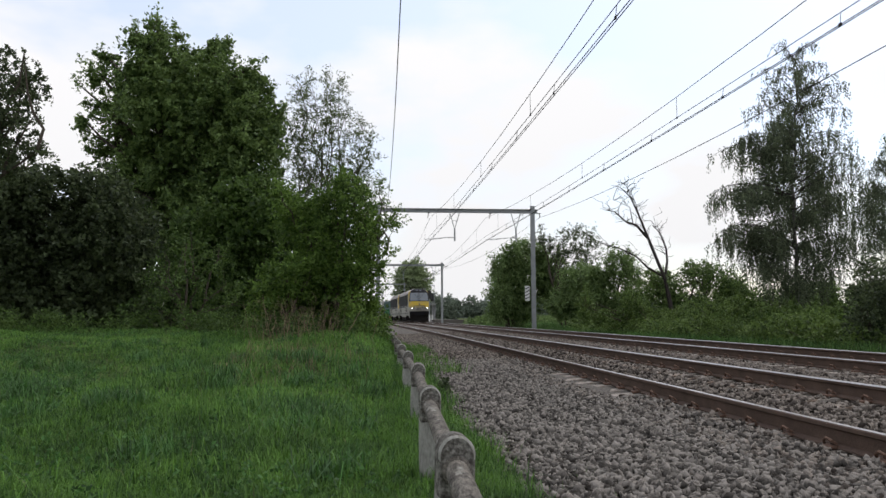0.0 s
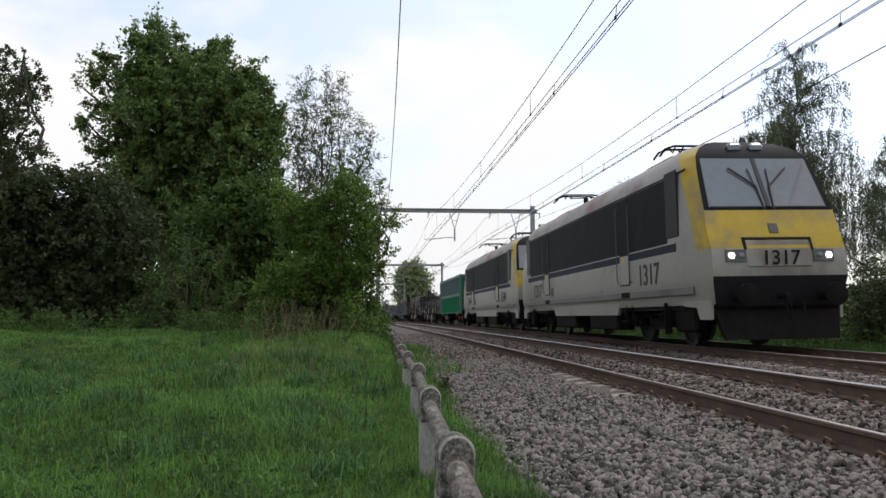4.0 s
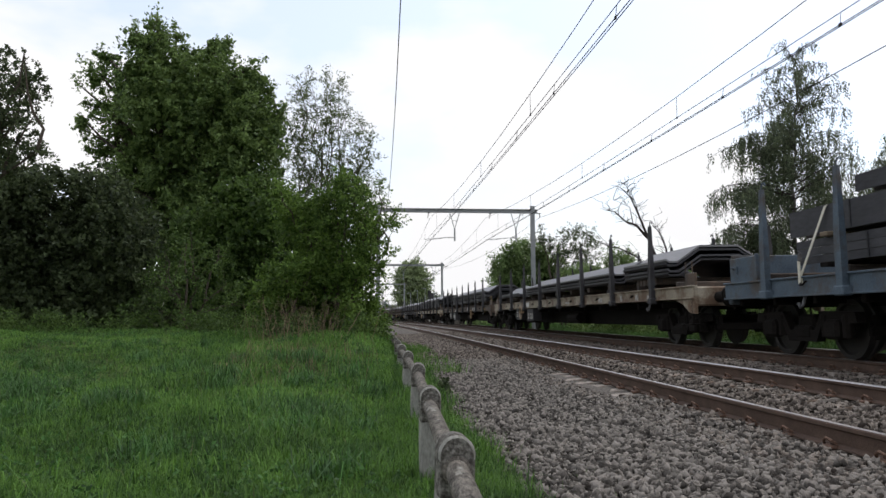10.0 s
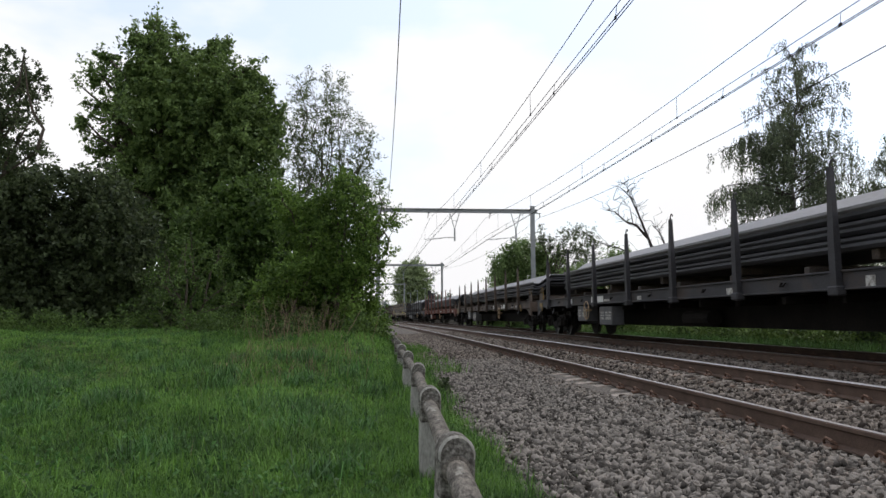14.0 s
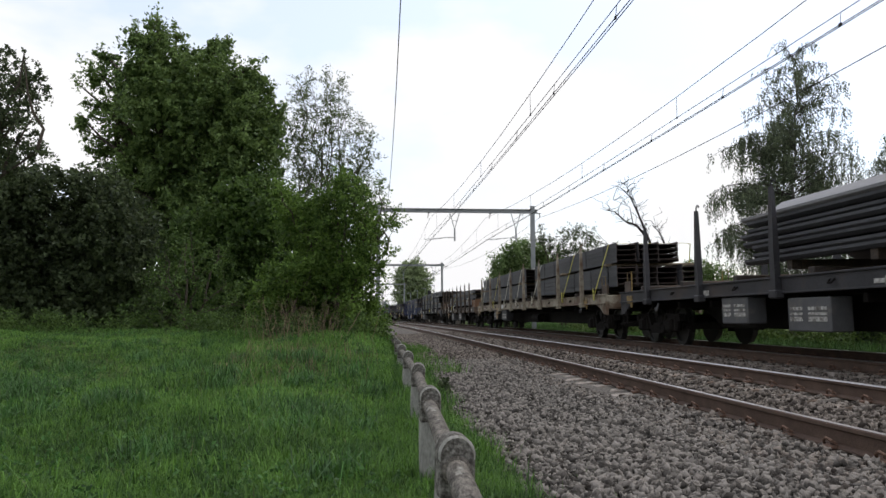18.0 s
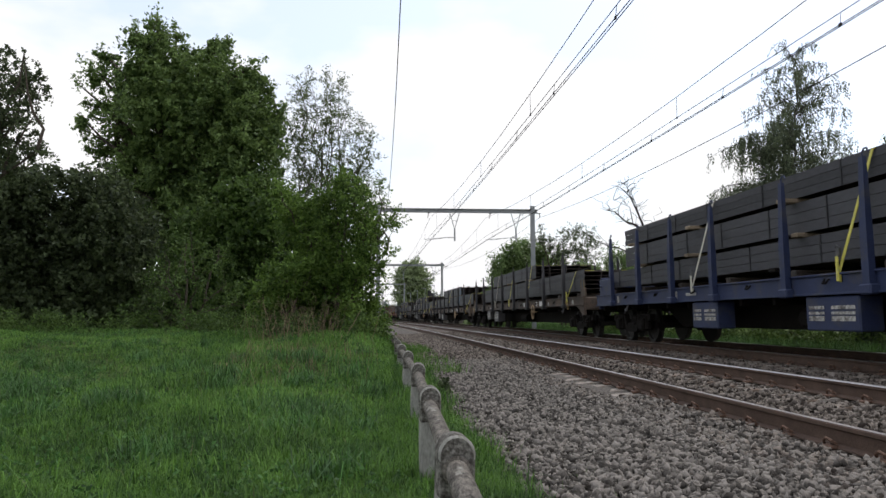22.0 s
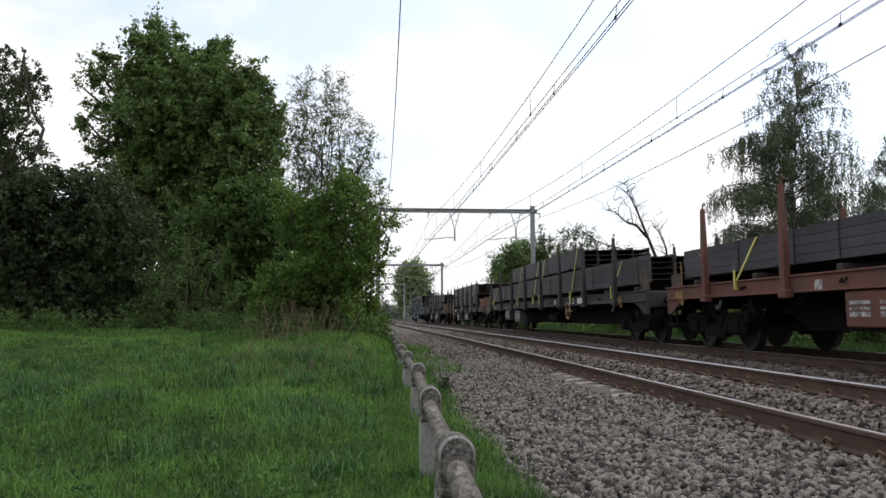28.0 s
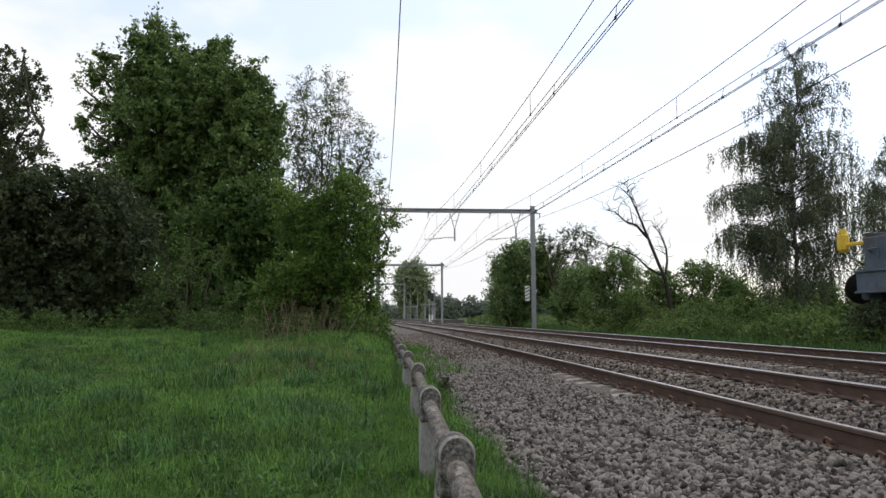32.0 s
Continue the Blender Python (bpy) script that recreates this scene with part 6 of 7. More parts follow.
        put("air_tank", kept("tank", lambda: Geo().tube([(-1.1, -0.8, 0.75), (-1.1, 0.8, 0.75)], 0.17, 12).mesh("air_tank", STEEL_BLACK, smooth=40)), t, (0, e * 3.0, 0))
    cab_front(t, 0, lit, number)
    cab_front(t, 180, False, number)
    pantograph(t, 4.7, True)
    pantograph(t, -4.9, False)
    for k, yy in enumerate((-3.2, -1.2, 1.0, 3.0)):
        put("roof_box", kept(("roofbox", k % 2), lambda: Geo().box((0, 0, 4.33), (1.2 - 0.3 * (k % 2), 1.3, 0.2), 0.04).mesh("roof_box", LOCO_ROOF)), t, (0, yy, 0.14))
    put("horn", kept("horn", lambda: Geo().tube([(0.5, 0, 4.35), (0.5, -0.3, 4.38), (0.5, -0.42, 4.39)], [0.03, 0.05, 0.1], 8).mesh("horn", GALV, smooth=40)), t, (0, -7.3, 0))
    buffers(t, 9.75)
    return t


def open_wagon(u):
    t = vehicle("open_wagon", "tall open wagon, bright green below and grey-green above", "wagon", u)
    half = 6.45
    for s in (-1, 1):
        put("lower_side", kept(("lowside", s), lambda: Geo().box((s * 1.3, 0, 1.57), (0.04, 2 * half - 0.1, 1.22), 0.01).mesh("lower_side", HOPPER_GREEN)), t, label="bright green lower side")
        put("upper_side", kept(("upside", s), lambda: Geo().box((s * 1.3, 0, 2.92), (0.04, 2 * half - 0.1, 1.3), 0.01).mesh("upper_side", HOPPER_GREY)), t, label="grey-green upper side")
        put("waist_rail", kept(("waist", s), lambda: Geo().box((s * 1.36, 0, 2.27), (0.14, 2 * half, 0.22), 0.025).mesh("waist_rail", HOPPER_GREY)), t)
        put("top_rail", kept(("toprail", s), lambda: Geo().prism([(s * 1.28, 3.5), (s * 1.44, 3.48), (s * 1.45, 3.62), (s * 1.36, 3.72), (s * 1.26, 3.7)], -half, half).mesh("top_rail", HOPPER_GREY)), t)
        put("bottom_rail", kept(("botrail", s), lambda: Geo().box((s * 1.36, 0, 0.99), (0.08, 2 * half, 0.1), 0.02).mesh("bottom_rail", HOPPER_GREEN)), t)
        for y in np.linspace(-half + 0.1, half - 1.35, 11):
            put("rib", kept(("uprib", s), lambda: Geo().prism([(s * 1.31, -0.1), (s * 1.44, -0.06), (s * 1.44, 0.06), (s * 1.31, 0.1)], 2.36, 3.52).mesh("rib", HOPPER_GREY)), t, Matrix(((1, 0, 0, 0), (0, 0, 1, y), (0, 1, 0, 0), (0, 0, 0, 1))))
            put("rib", kept(("lowrib", s), lambda: Geo().prism([(s * 1.31, -0.1), (s * 1.44, -0.06), (s * 1.44, 0.06), (s * 1.31, 0.1)], 0.98, 2.2).mesh("rib", HOPPER_GREEN)), t, Matrix(((1, 0, 0, 0), (0, 0, 1, y), (0, 1, 0, 0), (0, 0, 0, 1))))
        d = put("side_door", kept(("sdoor", s), lambda: Geo().box((s * 1.375, 0, 2.2), (0.05, 1.15, 2.25), 0.02).mesh("side_door", HOPPER_GREY)), t, (0, half - 0.68, 0), "grey-green ribbed end door")
        for a, b in ((-0.5, -0.08), (0.08, 0.5)):
            put("door_frame", kept(("dframe", s, a), lambda: Geo().box((s * 1.41, a, 2.2), (0.05, 0.07, 2.15), 0.01).box((s * 1.41, b, 2.2), (0.05, 0.07, 2.15), 0.01).box((s * 1.41, (a + b) / 2, 3.24), (0.05, 0.5, 0.07), 0.01).box((s * 1.41, (a + b) / 2, 1.16), (0.05, 0.5, 0.07), 0.01).mesh("door_frame", HOPPER_GREY)), d)
        for a in (-1, 1):
            put("brace", kept(("vbrace", s, a), lambda: Geo().tube([(s * 1.44, a * 0.42, 3.15), (s * 1.45, a * 0.04, 1.25)], 0.035, 6).mesh("brace", HOPPER_GREY)), d)
        for k, (y, z, w, h) in enumerate(((-5.6, 1.42, 0.5, 0.05), (-5.5, 1.28, 0.42, 0.05), (-5.4, 1.58, 0.3, 0.05), (-4.1, 1.5, 0.45, 0.05), (-4.1, 1.43, 0.4, 0.04), (-5.9, 1.18, 0.2, 0.14), (0.6, 1.32, 0.4, 0.2), (2.3, 1.2, 0.35, 0.05), (2.3, 1.1, 0.25, 0.14), (3.2, 1.35, 0.3, 0.16), (4.7, 1.5, 0.5, 0.05), (4.7, 1.4, 0.45, 0.05), (4.7, 1.3, 0.4, 0.05), (4.75, 2.6, 0.5, 0.14), (4.75, 2.2, 0.5, 0.05), (4.75, 2.1, 0.5, 0.05))):
            put("marking", kept(("gmark", s, k), lambda: Geo().box((s * 1.326, y, z + 0.3), (0.01, w * 0.8, h * 0.8)).mesh("marking", PALE_MARK)), t)
    for e in (-1, 1):
        put("end_wall", kept(("endwall", e), lambda: Geo().box((0, e * (half - 0.03), 2.25), (2.66, 0.06, 2.65), 0.02).mesh("end_wall", HOPPER_GREEN)), t, label="green end wall")
        put("end_rim", kept(("endrim", e), lambda: Geo().box((0, e * half, 3.58), (2.9, 0.16, 0.24), 0.06).mesh("end_rim", HOPPER_GREY)), t)
        for x in (-1.38, 1.38):
            put("corner_post", kept("cpost", lambda: Geo().box((0, 0, 2.2), (0.16, 0.22, 2.6), 0.04).mesh("corner_post", HOPPER_GREY)), t, (x, e * (half - 0.05), 0))
        for x in (-0.85, 0.0, 0.85):
            put("end_rib", kept("erib", lambda: Geo().box((0, 0, 2.2), (0.12, 0.12, 2.5), 0.03).mesh("end_rib", HOPPER_GREY)), t, (x, e * (half + 0.03), 0))
        for s in (-1, 1):
            put("handrail", kept(("yrail", s), lambda: Geo().tube([(s * 1.3, 0, 2.4), (s * 1.34, -0.07, 2.43), (s * 1.34, -0.07, 1.45), (s * 1.3, 0, 1.42)], 0.018, 6).mesh("handrail", OCHRE)), t, (0, e * (half + 0.1) - (0 if e > 0 else 0), 0), "yellow grab rail")
            tri = put("warning_sign", kept("tri", lambda: Geo().prism([(-0.1, 0), (0.1, 0), (0, 0.18)], 0, 0.012).mesh("warning_sign", YELLOW)), t, (s * 1.0, e * (half + 0.012) - 0.006, 3.1), "yellow triangular warning sign")
            put("warning_sign", kept("tri", lambda: None), t, (s * 1.0, e * (half + 0.012) - 0.006, 2.35), "yellow triangular warning sign")
    put("floor", kept("gfloor", lambda: Geo().box((0, 0, 1.0), (2.6, 12.8, 0.12), 0.02).mesh("floor", STEEL_BLACK)), t)
    put("centre_sill", kept("gsill", lambda: Geo().box((0, 0, 0.8), (0.9, 12.9, 0.36), 0.03).box((0, -half + 0.1, 1.0), (2.6, 0.25, 0.32), 0.03).box((0, half - 0.1, 1.0), (2.6, 0.25, 0.32), 0.03).mesh("centre_sill", STEEL_BLACK)), t)
    put("brake_gear", kept("ggear", lambda: Geo().tube([(-0.7, -0.6, 0.62), (-0.7, 0.9, 0.62)], 0.18, 12).box((0.5, 0.2, 0.6), (0.7, 1.4, 0.4), 0.04).mesh("brake_gear", STEEL_BLACK)), t)
    for s in (-1, 1):
        put("step", kept(("gstep", s), lambda: Geo().box((s * 1.3, 0, 0.5), (0.18, 0.9, 0.03)).box((s * 1.32, -0.42, 0.72), (0.04, 0.04, 0.45)).box((s * 1.32, 0.42, 0.72), (0.04, 0.04, 0.45)).box((s * 1.32, 0.1, 0.72), (0.04, 0.04, 0.45)).mesh("step", HOPPER_GREY)), t, (0, 2.6, 0))
        for y in (-5.35, -3.75, 3.55, 5.15):
            put("axle_cover", kept(("acover", s), lambda: Geo().box((s * 1.15, 0, 0.64), (0.1, 0.16, 0.28), 0.045).mesh("axle_cover", ORANGE)), t, (0, y, 0), "orange-red spring cover")
        for y in (-4.55, 4.75):
            put("towing_hook", kept(("ghook", s), lambda: Geo().tube([(s * 1.38, 0, 1.02), (s * 1.4, 0.02, 0.86), (s * 1.4, 0.09, 0.82), (s * 1.4, 0.12, 0.88)], 0.028, 6).mesh("towing_hook", YELLOW)), t, (0, y, 0), "yellow towing hook")
    for e in (-1, 1):
        bogie(t, e * 4.45)
    buffers(t, 7.05)


STORE["tri"] = Geo().prism([(-0.1, 0), (0.1, 0), (0, 0.18)], 0, 0.012).mesh("warning_sign", YELLOW)


def stake_mesh(mat, top):
    """Tapered drop stake with a bent lashing hook."""
    g = Geo()
    g.prism([(-0.06, -0.055), (0.05, -0.075), (0.05, 0.075), (-0.06, 0.055)], 0.98, 1.75, cap=True)
    k = len(g.v)
    g.v = [(x, z, y) for x, y, z in g.v]
    a = [(-0.06, -0.055), (0.05, -0.075), (0.05, 0.075), (-0.06, 0.055)]
    g.add([(x, y, 1.75) for x, y in a] + [(x * 0.55 - 0.01, y * 0.6, top) for x, y in a], [(0, 1, 5, 4), (1, 2, 6, 5), (2, 3, 7, 6), (3, 0, 4, 7), (4, 5, 6, 7)])
    g.tube([(-0.01, 0, top - 0.05), (-0.01, 0, top + 0.05), (-0.01, 0.04, top + 0.1), (-0.01, 0.1, top + 0.1), (-0.01, 0.13, top + 0.05)], 0.014, 5)
    g.box((0.0, 0, 1.02), (0.16, 0.24, 0.14), 0.02)
    return g.mesh("stake", mat)


def handwheel_mesh():
    g = Geo()
    n = 20
    g.tube([(0, 0.27 * math.cos(2 * math.pi * i / n), 0.27 * math.sin(2 * math.pi * i / n)) for i in range(n + 1)], 0.015, 6, caps=False)
    for k in range(3):
        a = 2 * math.pi * k / 3 + 0.5
        g.tube([(0, 0, 0), (0, 0.27 * math.cos(a), 0.27 * math.sin(a))], 0.012, 5)
    g.tube([(0.16, 0, 0), (-0.03, 0, 0)], 0.035, 8)
    return g.mesh("handwheel", HANDWHEEL, smooth=50)


HANDWHEEL = material("cream_handwheel_paint", (0.36, 0.25, 0.14), 0.6, vary=0.2, scale=8, fine=60, bump=0.05)


def flat_wagon(u, length, paint, stakes, label, board=None, box_mat=GREYPLATE, seed=0, gold=False, wheel_at=7.8):
    long = length > 22
    t = vehicle("flat_wagon", label, "wagon", u, "flat wagons of the train")
    half, rng = length / 2 - (0.62 if long else 0.76), random.Random(seed)
    z0, z1 = (1.03, 1.31) if long else (0.97, 1.28)
    key = paint.name, long
    for s in (-1, 1):
        put("side_sill", kept(("sideb", s, key), lambda: Geo().box((s * 1.36, 0, (z0 + z1) / 2), (0.09, 2 * half, z1 - z0), 0.015).box((s * 1.39, 0, z1 - 0.015), (0.1, 2 * half, 0.03), 0.006).box((s * 1.39, 0, z0 + 0.015), (0.1, 2 * half, 0.03), 0.006).mesh("side_sill", paint)), t)
        ys = np.linspace(-10.3, 10.3, 8) if long else np.array((-7.55, -5.45, -3.35, -1.3, 1.3, 3.35, 5.45, 7.55))
        for y in ys:
            put("stake", kept(("stake", stakes.name), lambda: stake_mesh(stakes, 2.78)), t, pose(s * 1.47, y, 0, 0, 0, 0 if s > 0 else 180), "tapered steel side stake")
        for y in (ys[:-1] + ys[1:]) / 2:
            put("lashing_ring", kept(("ring", s), lambda: Geo().tube([(s * 1.42, -0.06, 1.2), (s * 1.47, -0.04, 1.14), (s * 1.47, 0.04, 1.14), (s * 1.42, 0.06, 1.2)], 0.016, 5).mesh("lashing_ring", STEEL_BLACK)), t, (0, y, 0))
        red = paint is REDPAINT
        for y, w, h in [(-s * q, w, h) for q, w, h in (((5.2, 1.5, 0.5),) if red else ((3.65, 1.15, 0.5), (6.05, 1.0, 0.48)) if long else ((-2.35, 1.3, 0.5), (1.9, 1.15, 0.52)))]:
            bx = put("side_box", kept(("sbox", s, w, box_mat.name), lambda: Geo().box((s * 1.22, 0, z0 - 0.02 - h / 2), (0.36, w, h), 0.02).mesh("side_box", box_mat)), t, (0, y, 0), "hanging equipment box with data plates")
            for k, (q, ww) in enumerate(((-0.22, 0.42), (0.28, 0.3))):
                put("marking", kept(("sboxm", s, w, k), lambda: Geo().box((s * 1.404, q * w, z0 - 0.06 - 0.4 * h), (0.008, ww * w, 0.04)).box((s * 1.404, q * w, z0 - 0.14 - 0.4 * h), (0.008, ww * w, 0.07)).box((s * 1.404, q * w, z0 + 0.02 - 0.4 * h), (0.008, ww * w, 0.05)).mesh("marking", PALE_MARK)), bx)
        for k in range(5):
            y = rng.uniform(-half + 1, half - 1)
            put("marking", kept(("mk", s, k), lambda: Geo().box((s * 1.411, 0, (z0 + z1) / 2), (0.008, (0.35, 0.2, 0.5, 0.16, 0.28)[k], (0.12, 0.16, 0.06, 0.18, 0.1)[k])).mesh("marking", PALE_MARK)), t, (0, y, 0))
        for q, w, h in ((-0.5, 0.2, 0.17), (-1.3, 0.55, 0.18), (1.9, 0.16, 0.16)) if long else ((-0.9, 0.3, 0.16), (-2.6, 0.4, 0.1)):
            put("data_plate", kept(("dplate", s, w), lambda: Geo().box((s * 1.412, 0, (z0 + z1) / 2), (0.012, w, h), 0.003).mesh("data_plate", WHITE)), t, (0, wheel_at - length / 2 + q, 0), "white data plate")
        put("handwheel", kept("hwheel", handwheel_mesh), t, Matrix.Translation((s * 1.46, wheel_at - length / 2, 0.74 if red else 0.86)) @ Matrix.Diagonal((1, 0.72, 0.72, 1) if red else (1, 1, 1, 1)), "cream handbrake wheel")
        for e in (-1, 1):
            put("towing_hook", kept(("thook", s), lambda: Geo().tube([(s * 1.36, 0, z0), (s * 1.4, 0.0, z0 - 0.14), (s * 1.4, 0.08, z0 - 0.17), (s * 1.4, 0.12, z0 - 0.1)], 0.026, 6).mesh("towing_hook", YELLOW if gold else GREYPLATE)), t, (0, e * (half - 2.6), 0))
    put("deck", kept(("deck", key), lambda: Geo().box((0, 0, z1 - 0.08), (2.64, 2 * half - 0.1, 0.07), 0.01).mesh("deck", BROWNPAINT)), t, label="dark wagon deck")
    for y in np.linspace(-half + 1.2, half - 1.2, 10 if long else 8):
        put("bolster", kept(("bolster", long), lambda: Geo().box((0, 0, z1 + 0.035), (2.5, 0.16, 0.16), 0.015).mesh("bolster", BROWNPAINT)), t, (0, y, 0))

    def spine():
        g = Geo()
        a = half - 4.2
        for x in (-0.55, 0.55):
            n0 = len(g.v)
            g.prism([(-half, 0.98), (-half, 0.8), (-a - 0.8, 0.8), (-a, 0.42), (a, 0.42), (a + 0.8, 0.8), (half, 0.8), (half, 0.98)], 0, 0.05)
            g.v[n0:] = [(x - 0.025 + y, xx, z) for xx, y, z in g.v[n0:]]
        for y in np.linspace(-half + 0.4, half - 0.4, 16):
            g.box((0, y, 0.92), (2.6, 0.1, 0.14), 0.01)
        g.tube([(-0.9, -2.2, 0.62), (-0.9, -0.9, 0.62)], 0.17, 10)
        g.box((0.2, 1.2, 0.6), (0.9, 1.1, 0.4), 0.03)
        return g.mesh("underframe", STEEL_BLACK)

    put("underframe", kept(("spine", long), spine), t)
    for e in (-1, 1):
        put("headstock", kept(("hstock", key, e), lambda: Geo().box((0, e * (half - 0.06), 1.08), (2.7, 0.14, 0.4), 0.03).mesh("headstock", paint)), t)
        if board:
            put("headboard", kept(("hboard", board.name, e), lambda: Geo().box((0, e * (half - 0.1), 1.54), (2.6, 0.07, 0.5), 0.012).box((-0.8, e * (half - 0.03), 1.53), (0.1, 0.06, 0.52), 0.01).box((0.8, e * (half - 0.03), 1.53), (0.1, 0.06, 0.52), 0.01).mesh("headboard", board)), t, label="hinged end board")
            for s in (-1, 1):
                put("end_side_board", kept(("esb", board.name, s, e), lambda: Geo().box((s * 1.31, e * (half - 0.62), 1.5), (0.05, 1.05, 0.44), 0.012).box((s * 1.34, e * (half - 1.12), 1.5), (0.06, 0.06, 0.5), 0.01).tube([(s * 1.35, e * (half - 0.3), 1.5), (s * 1.4, e * (half - 0.3), 1.55), (s * 1.4, e * (half - 0.5), 1.55), (s * 1.4, e * (half - 0.5), 1.42)], 0.016, 5).mesh("end_side_board", board)), t, label="side board at the wagon's end")
        else:
            for s in (-1, 1):
                if gold:
                    put("lifting_plate", kept(("lplate", s), lambda: Geo().box((s * 1.415, 0, 1.1), (0.03, 0.42, 0.2), 0.01).box((s * 1.42, -0.14, 0.96), (0.03, 0.1, 0.12), 0.01).mesh("lifting_plate", OCHRE)), t, (0, e * (half - (2.0 if e < 0 else 0.75)), 0), "ochre plate over the lifting point")
                put("end_gusset", kept(("gusset", s, e, paint.name), lambda: Geo().prism([(e * (half - 1.1), z0 + 0.02), (e * half, z0 + 0.02), (e * half, 0.72), (e * (half - 0.25), 0.74), (e * (half - 0.6), 0.92)], s * 1.33, s * 1.4).turned().mesh("end_gusset", paint)), t, label="curved plate at the sill's end")
                put("end_plate", kept(("eplate", s, e), lambda: Geo().box((s * 1.3, e * (half - 0.35), z1 + 0.13), (0.05, 0.5, 0.26), 0.01).mesh("end_plate", BROWNPAINT)), t, label="grimy upright plate at the wagon's end")
                put("end_rail", kept(("erail", s, e, gold), lambda: Geo().tube([(s * 1.3, e * (half - 0.28), 1.28), (s * 1.3, e * (half - 0.28), 1.82), (s * 1.3, e * (half - 0.62), 1.82), (s * 1.3, e * (half - 0.62), 1.28)], 0.014, 6).mesh("end_rail", OCHRE if gold else BROWNPAINT)), t, label="bent grab rail")
                put("shunter_step", kept(("shst", s, e, gold), lambda: Geo().box((s * 1.3, e * (half - 0.3), 0.5), (0.3, 0.36, 0.03)).box((s * 1.38, e * (half - 0.14), 0.78), (0.04, 0.03, 0.56)).box((s * 1.38, e * (half - 0.46), 0.78), (0.04, 0.03, 0.56)).mesh("shunter_step", STEEL_BLACK)), t)
        bogie(t, e * (half - (1.65 if long else 1.95)))
    buffers(t, length / 2)
    return t


# ---- loads ----
def steel_beam(length, w, h, mat):
    """One rolled H-beam lying on its flange edges: dark sides, rusty web and ends."""
    g = Geo()
    a, tf, tw, b = w * 0.485, 0.016, 0.007, h / 2 - 0.0035
    half = [(-a, -b), (-a + tf, -b), (-a + tf, -tw), (a - tf, -tw), (a - tf, -b), (a, -b)]
    outline = half + [(x, -z) for x, z in reversed(half)]
    g.prism([(x, z + h / 2) for x, z in outline], -length / 2, length / 2)
    n = len(outline)
    for i in range(n):
        if max(abs(outline[i][0]), abs(outline[(i + 1) % n][0])) < a - 0.001:
            g.m[i] = 1
    g.m[n:] = [1] * (len(g.m) - n)
    return g.mesh("steel_beam", mat, RUST_STEEL)


def pile_mesh(length, mat):
    g = Geo()
    top = [(-1.26, 0.05), (-1.2, 0.0), (-1.0, 0.0), (-0.46, 0.36), (0.46, 0.36), (1.0, 0.0), (1.2, 0.0), (1.26, 0.05)]
    low = [(x, z - 0.045) for x, z in top]
    g.prism(top + low[::-1], -length / 2, length / 2)
    return g.mesh("steel_trough", mat)


def strap(load, y, z0, z1, half_w, mat, slant):
    """Lashing strap from sill to sill over the load."""
    g = Geo()
    pts = [(-1.43, y, 1.15), (-1.42, y + 0.02, z0 - 0.05), (-half_w - 0.02, y - slant * 0.9, z1 - 0.02), (-half_w + 0.08, y - slant, z1 + 0.012), (half_w - 0.08, y - slant, z1 + 0.012), (half_w + 0.02, y - slant, z1 - 0.02), (1.43, y, 1.15)]
    vs = []
    for p in pts:
        vs += [(p[0], p[1] - 0.028, p[2]), (p[0], p[1] + 0.028, p[2])]
    o = [(x * 0.994, yy, z - 0.008) for x, yy, z in vs]
    n = len(vs)
    fs = []
    for i in range(0, n - 2, 2):
        fs += [(i, i + 1, i + 3, i + 2), (n + i, n + i + 2, n + i + 3, n + i + 1), (i, i + 2, n + i + 2, n + i), (i + 1, n + i + 1, n + i + 3, i + 3)]
    g.add(vs + o, fs)
    put("strap", g.mesh("strap", mat), load, label="webbing lashing strap")
    put("ratchet", kept(("ratchet", mat.name), lambda: Geo().box((0, 0, 0), (0.05, 0.075, 0.13), 0.015).tube([(0.0, -0.05, 0.05), (-0.02, 0.0, 0.1), (0.0, 0.05, 0.05)], 0.012, 5).mesh("ratchet", GREYPLATE)), load, (-1.435, y, 1.56), "steel strap ratchet")
    put("strap_tail", kept(("tail", mat.name), lambda: Geo().box((0, 0, 0), (0.02, 0.065, 0.36), 0.008).mesh("strap_tail", mat)), load, (-1.445, y + 0.02, 1.33))


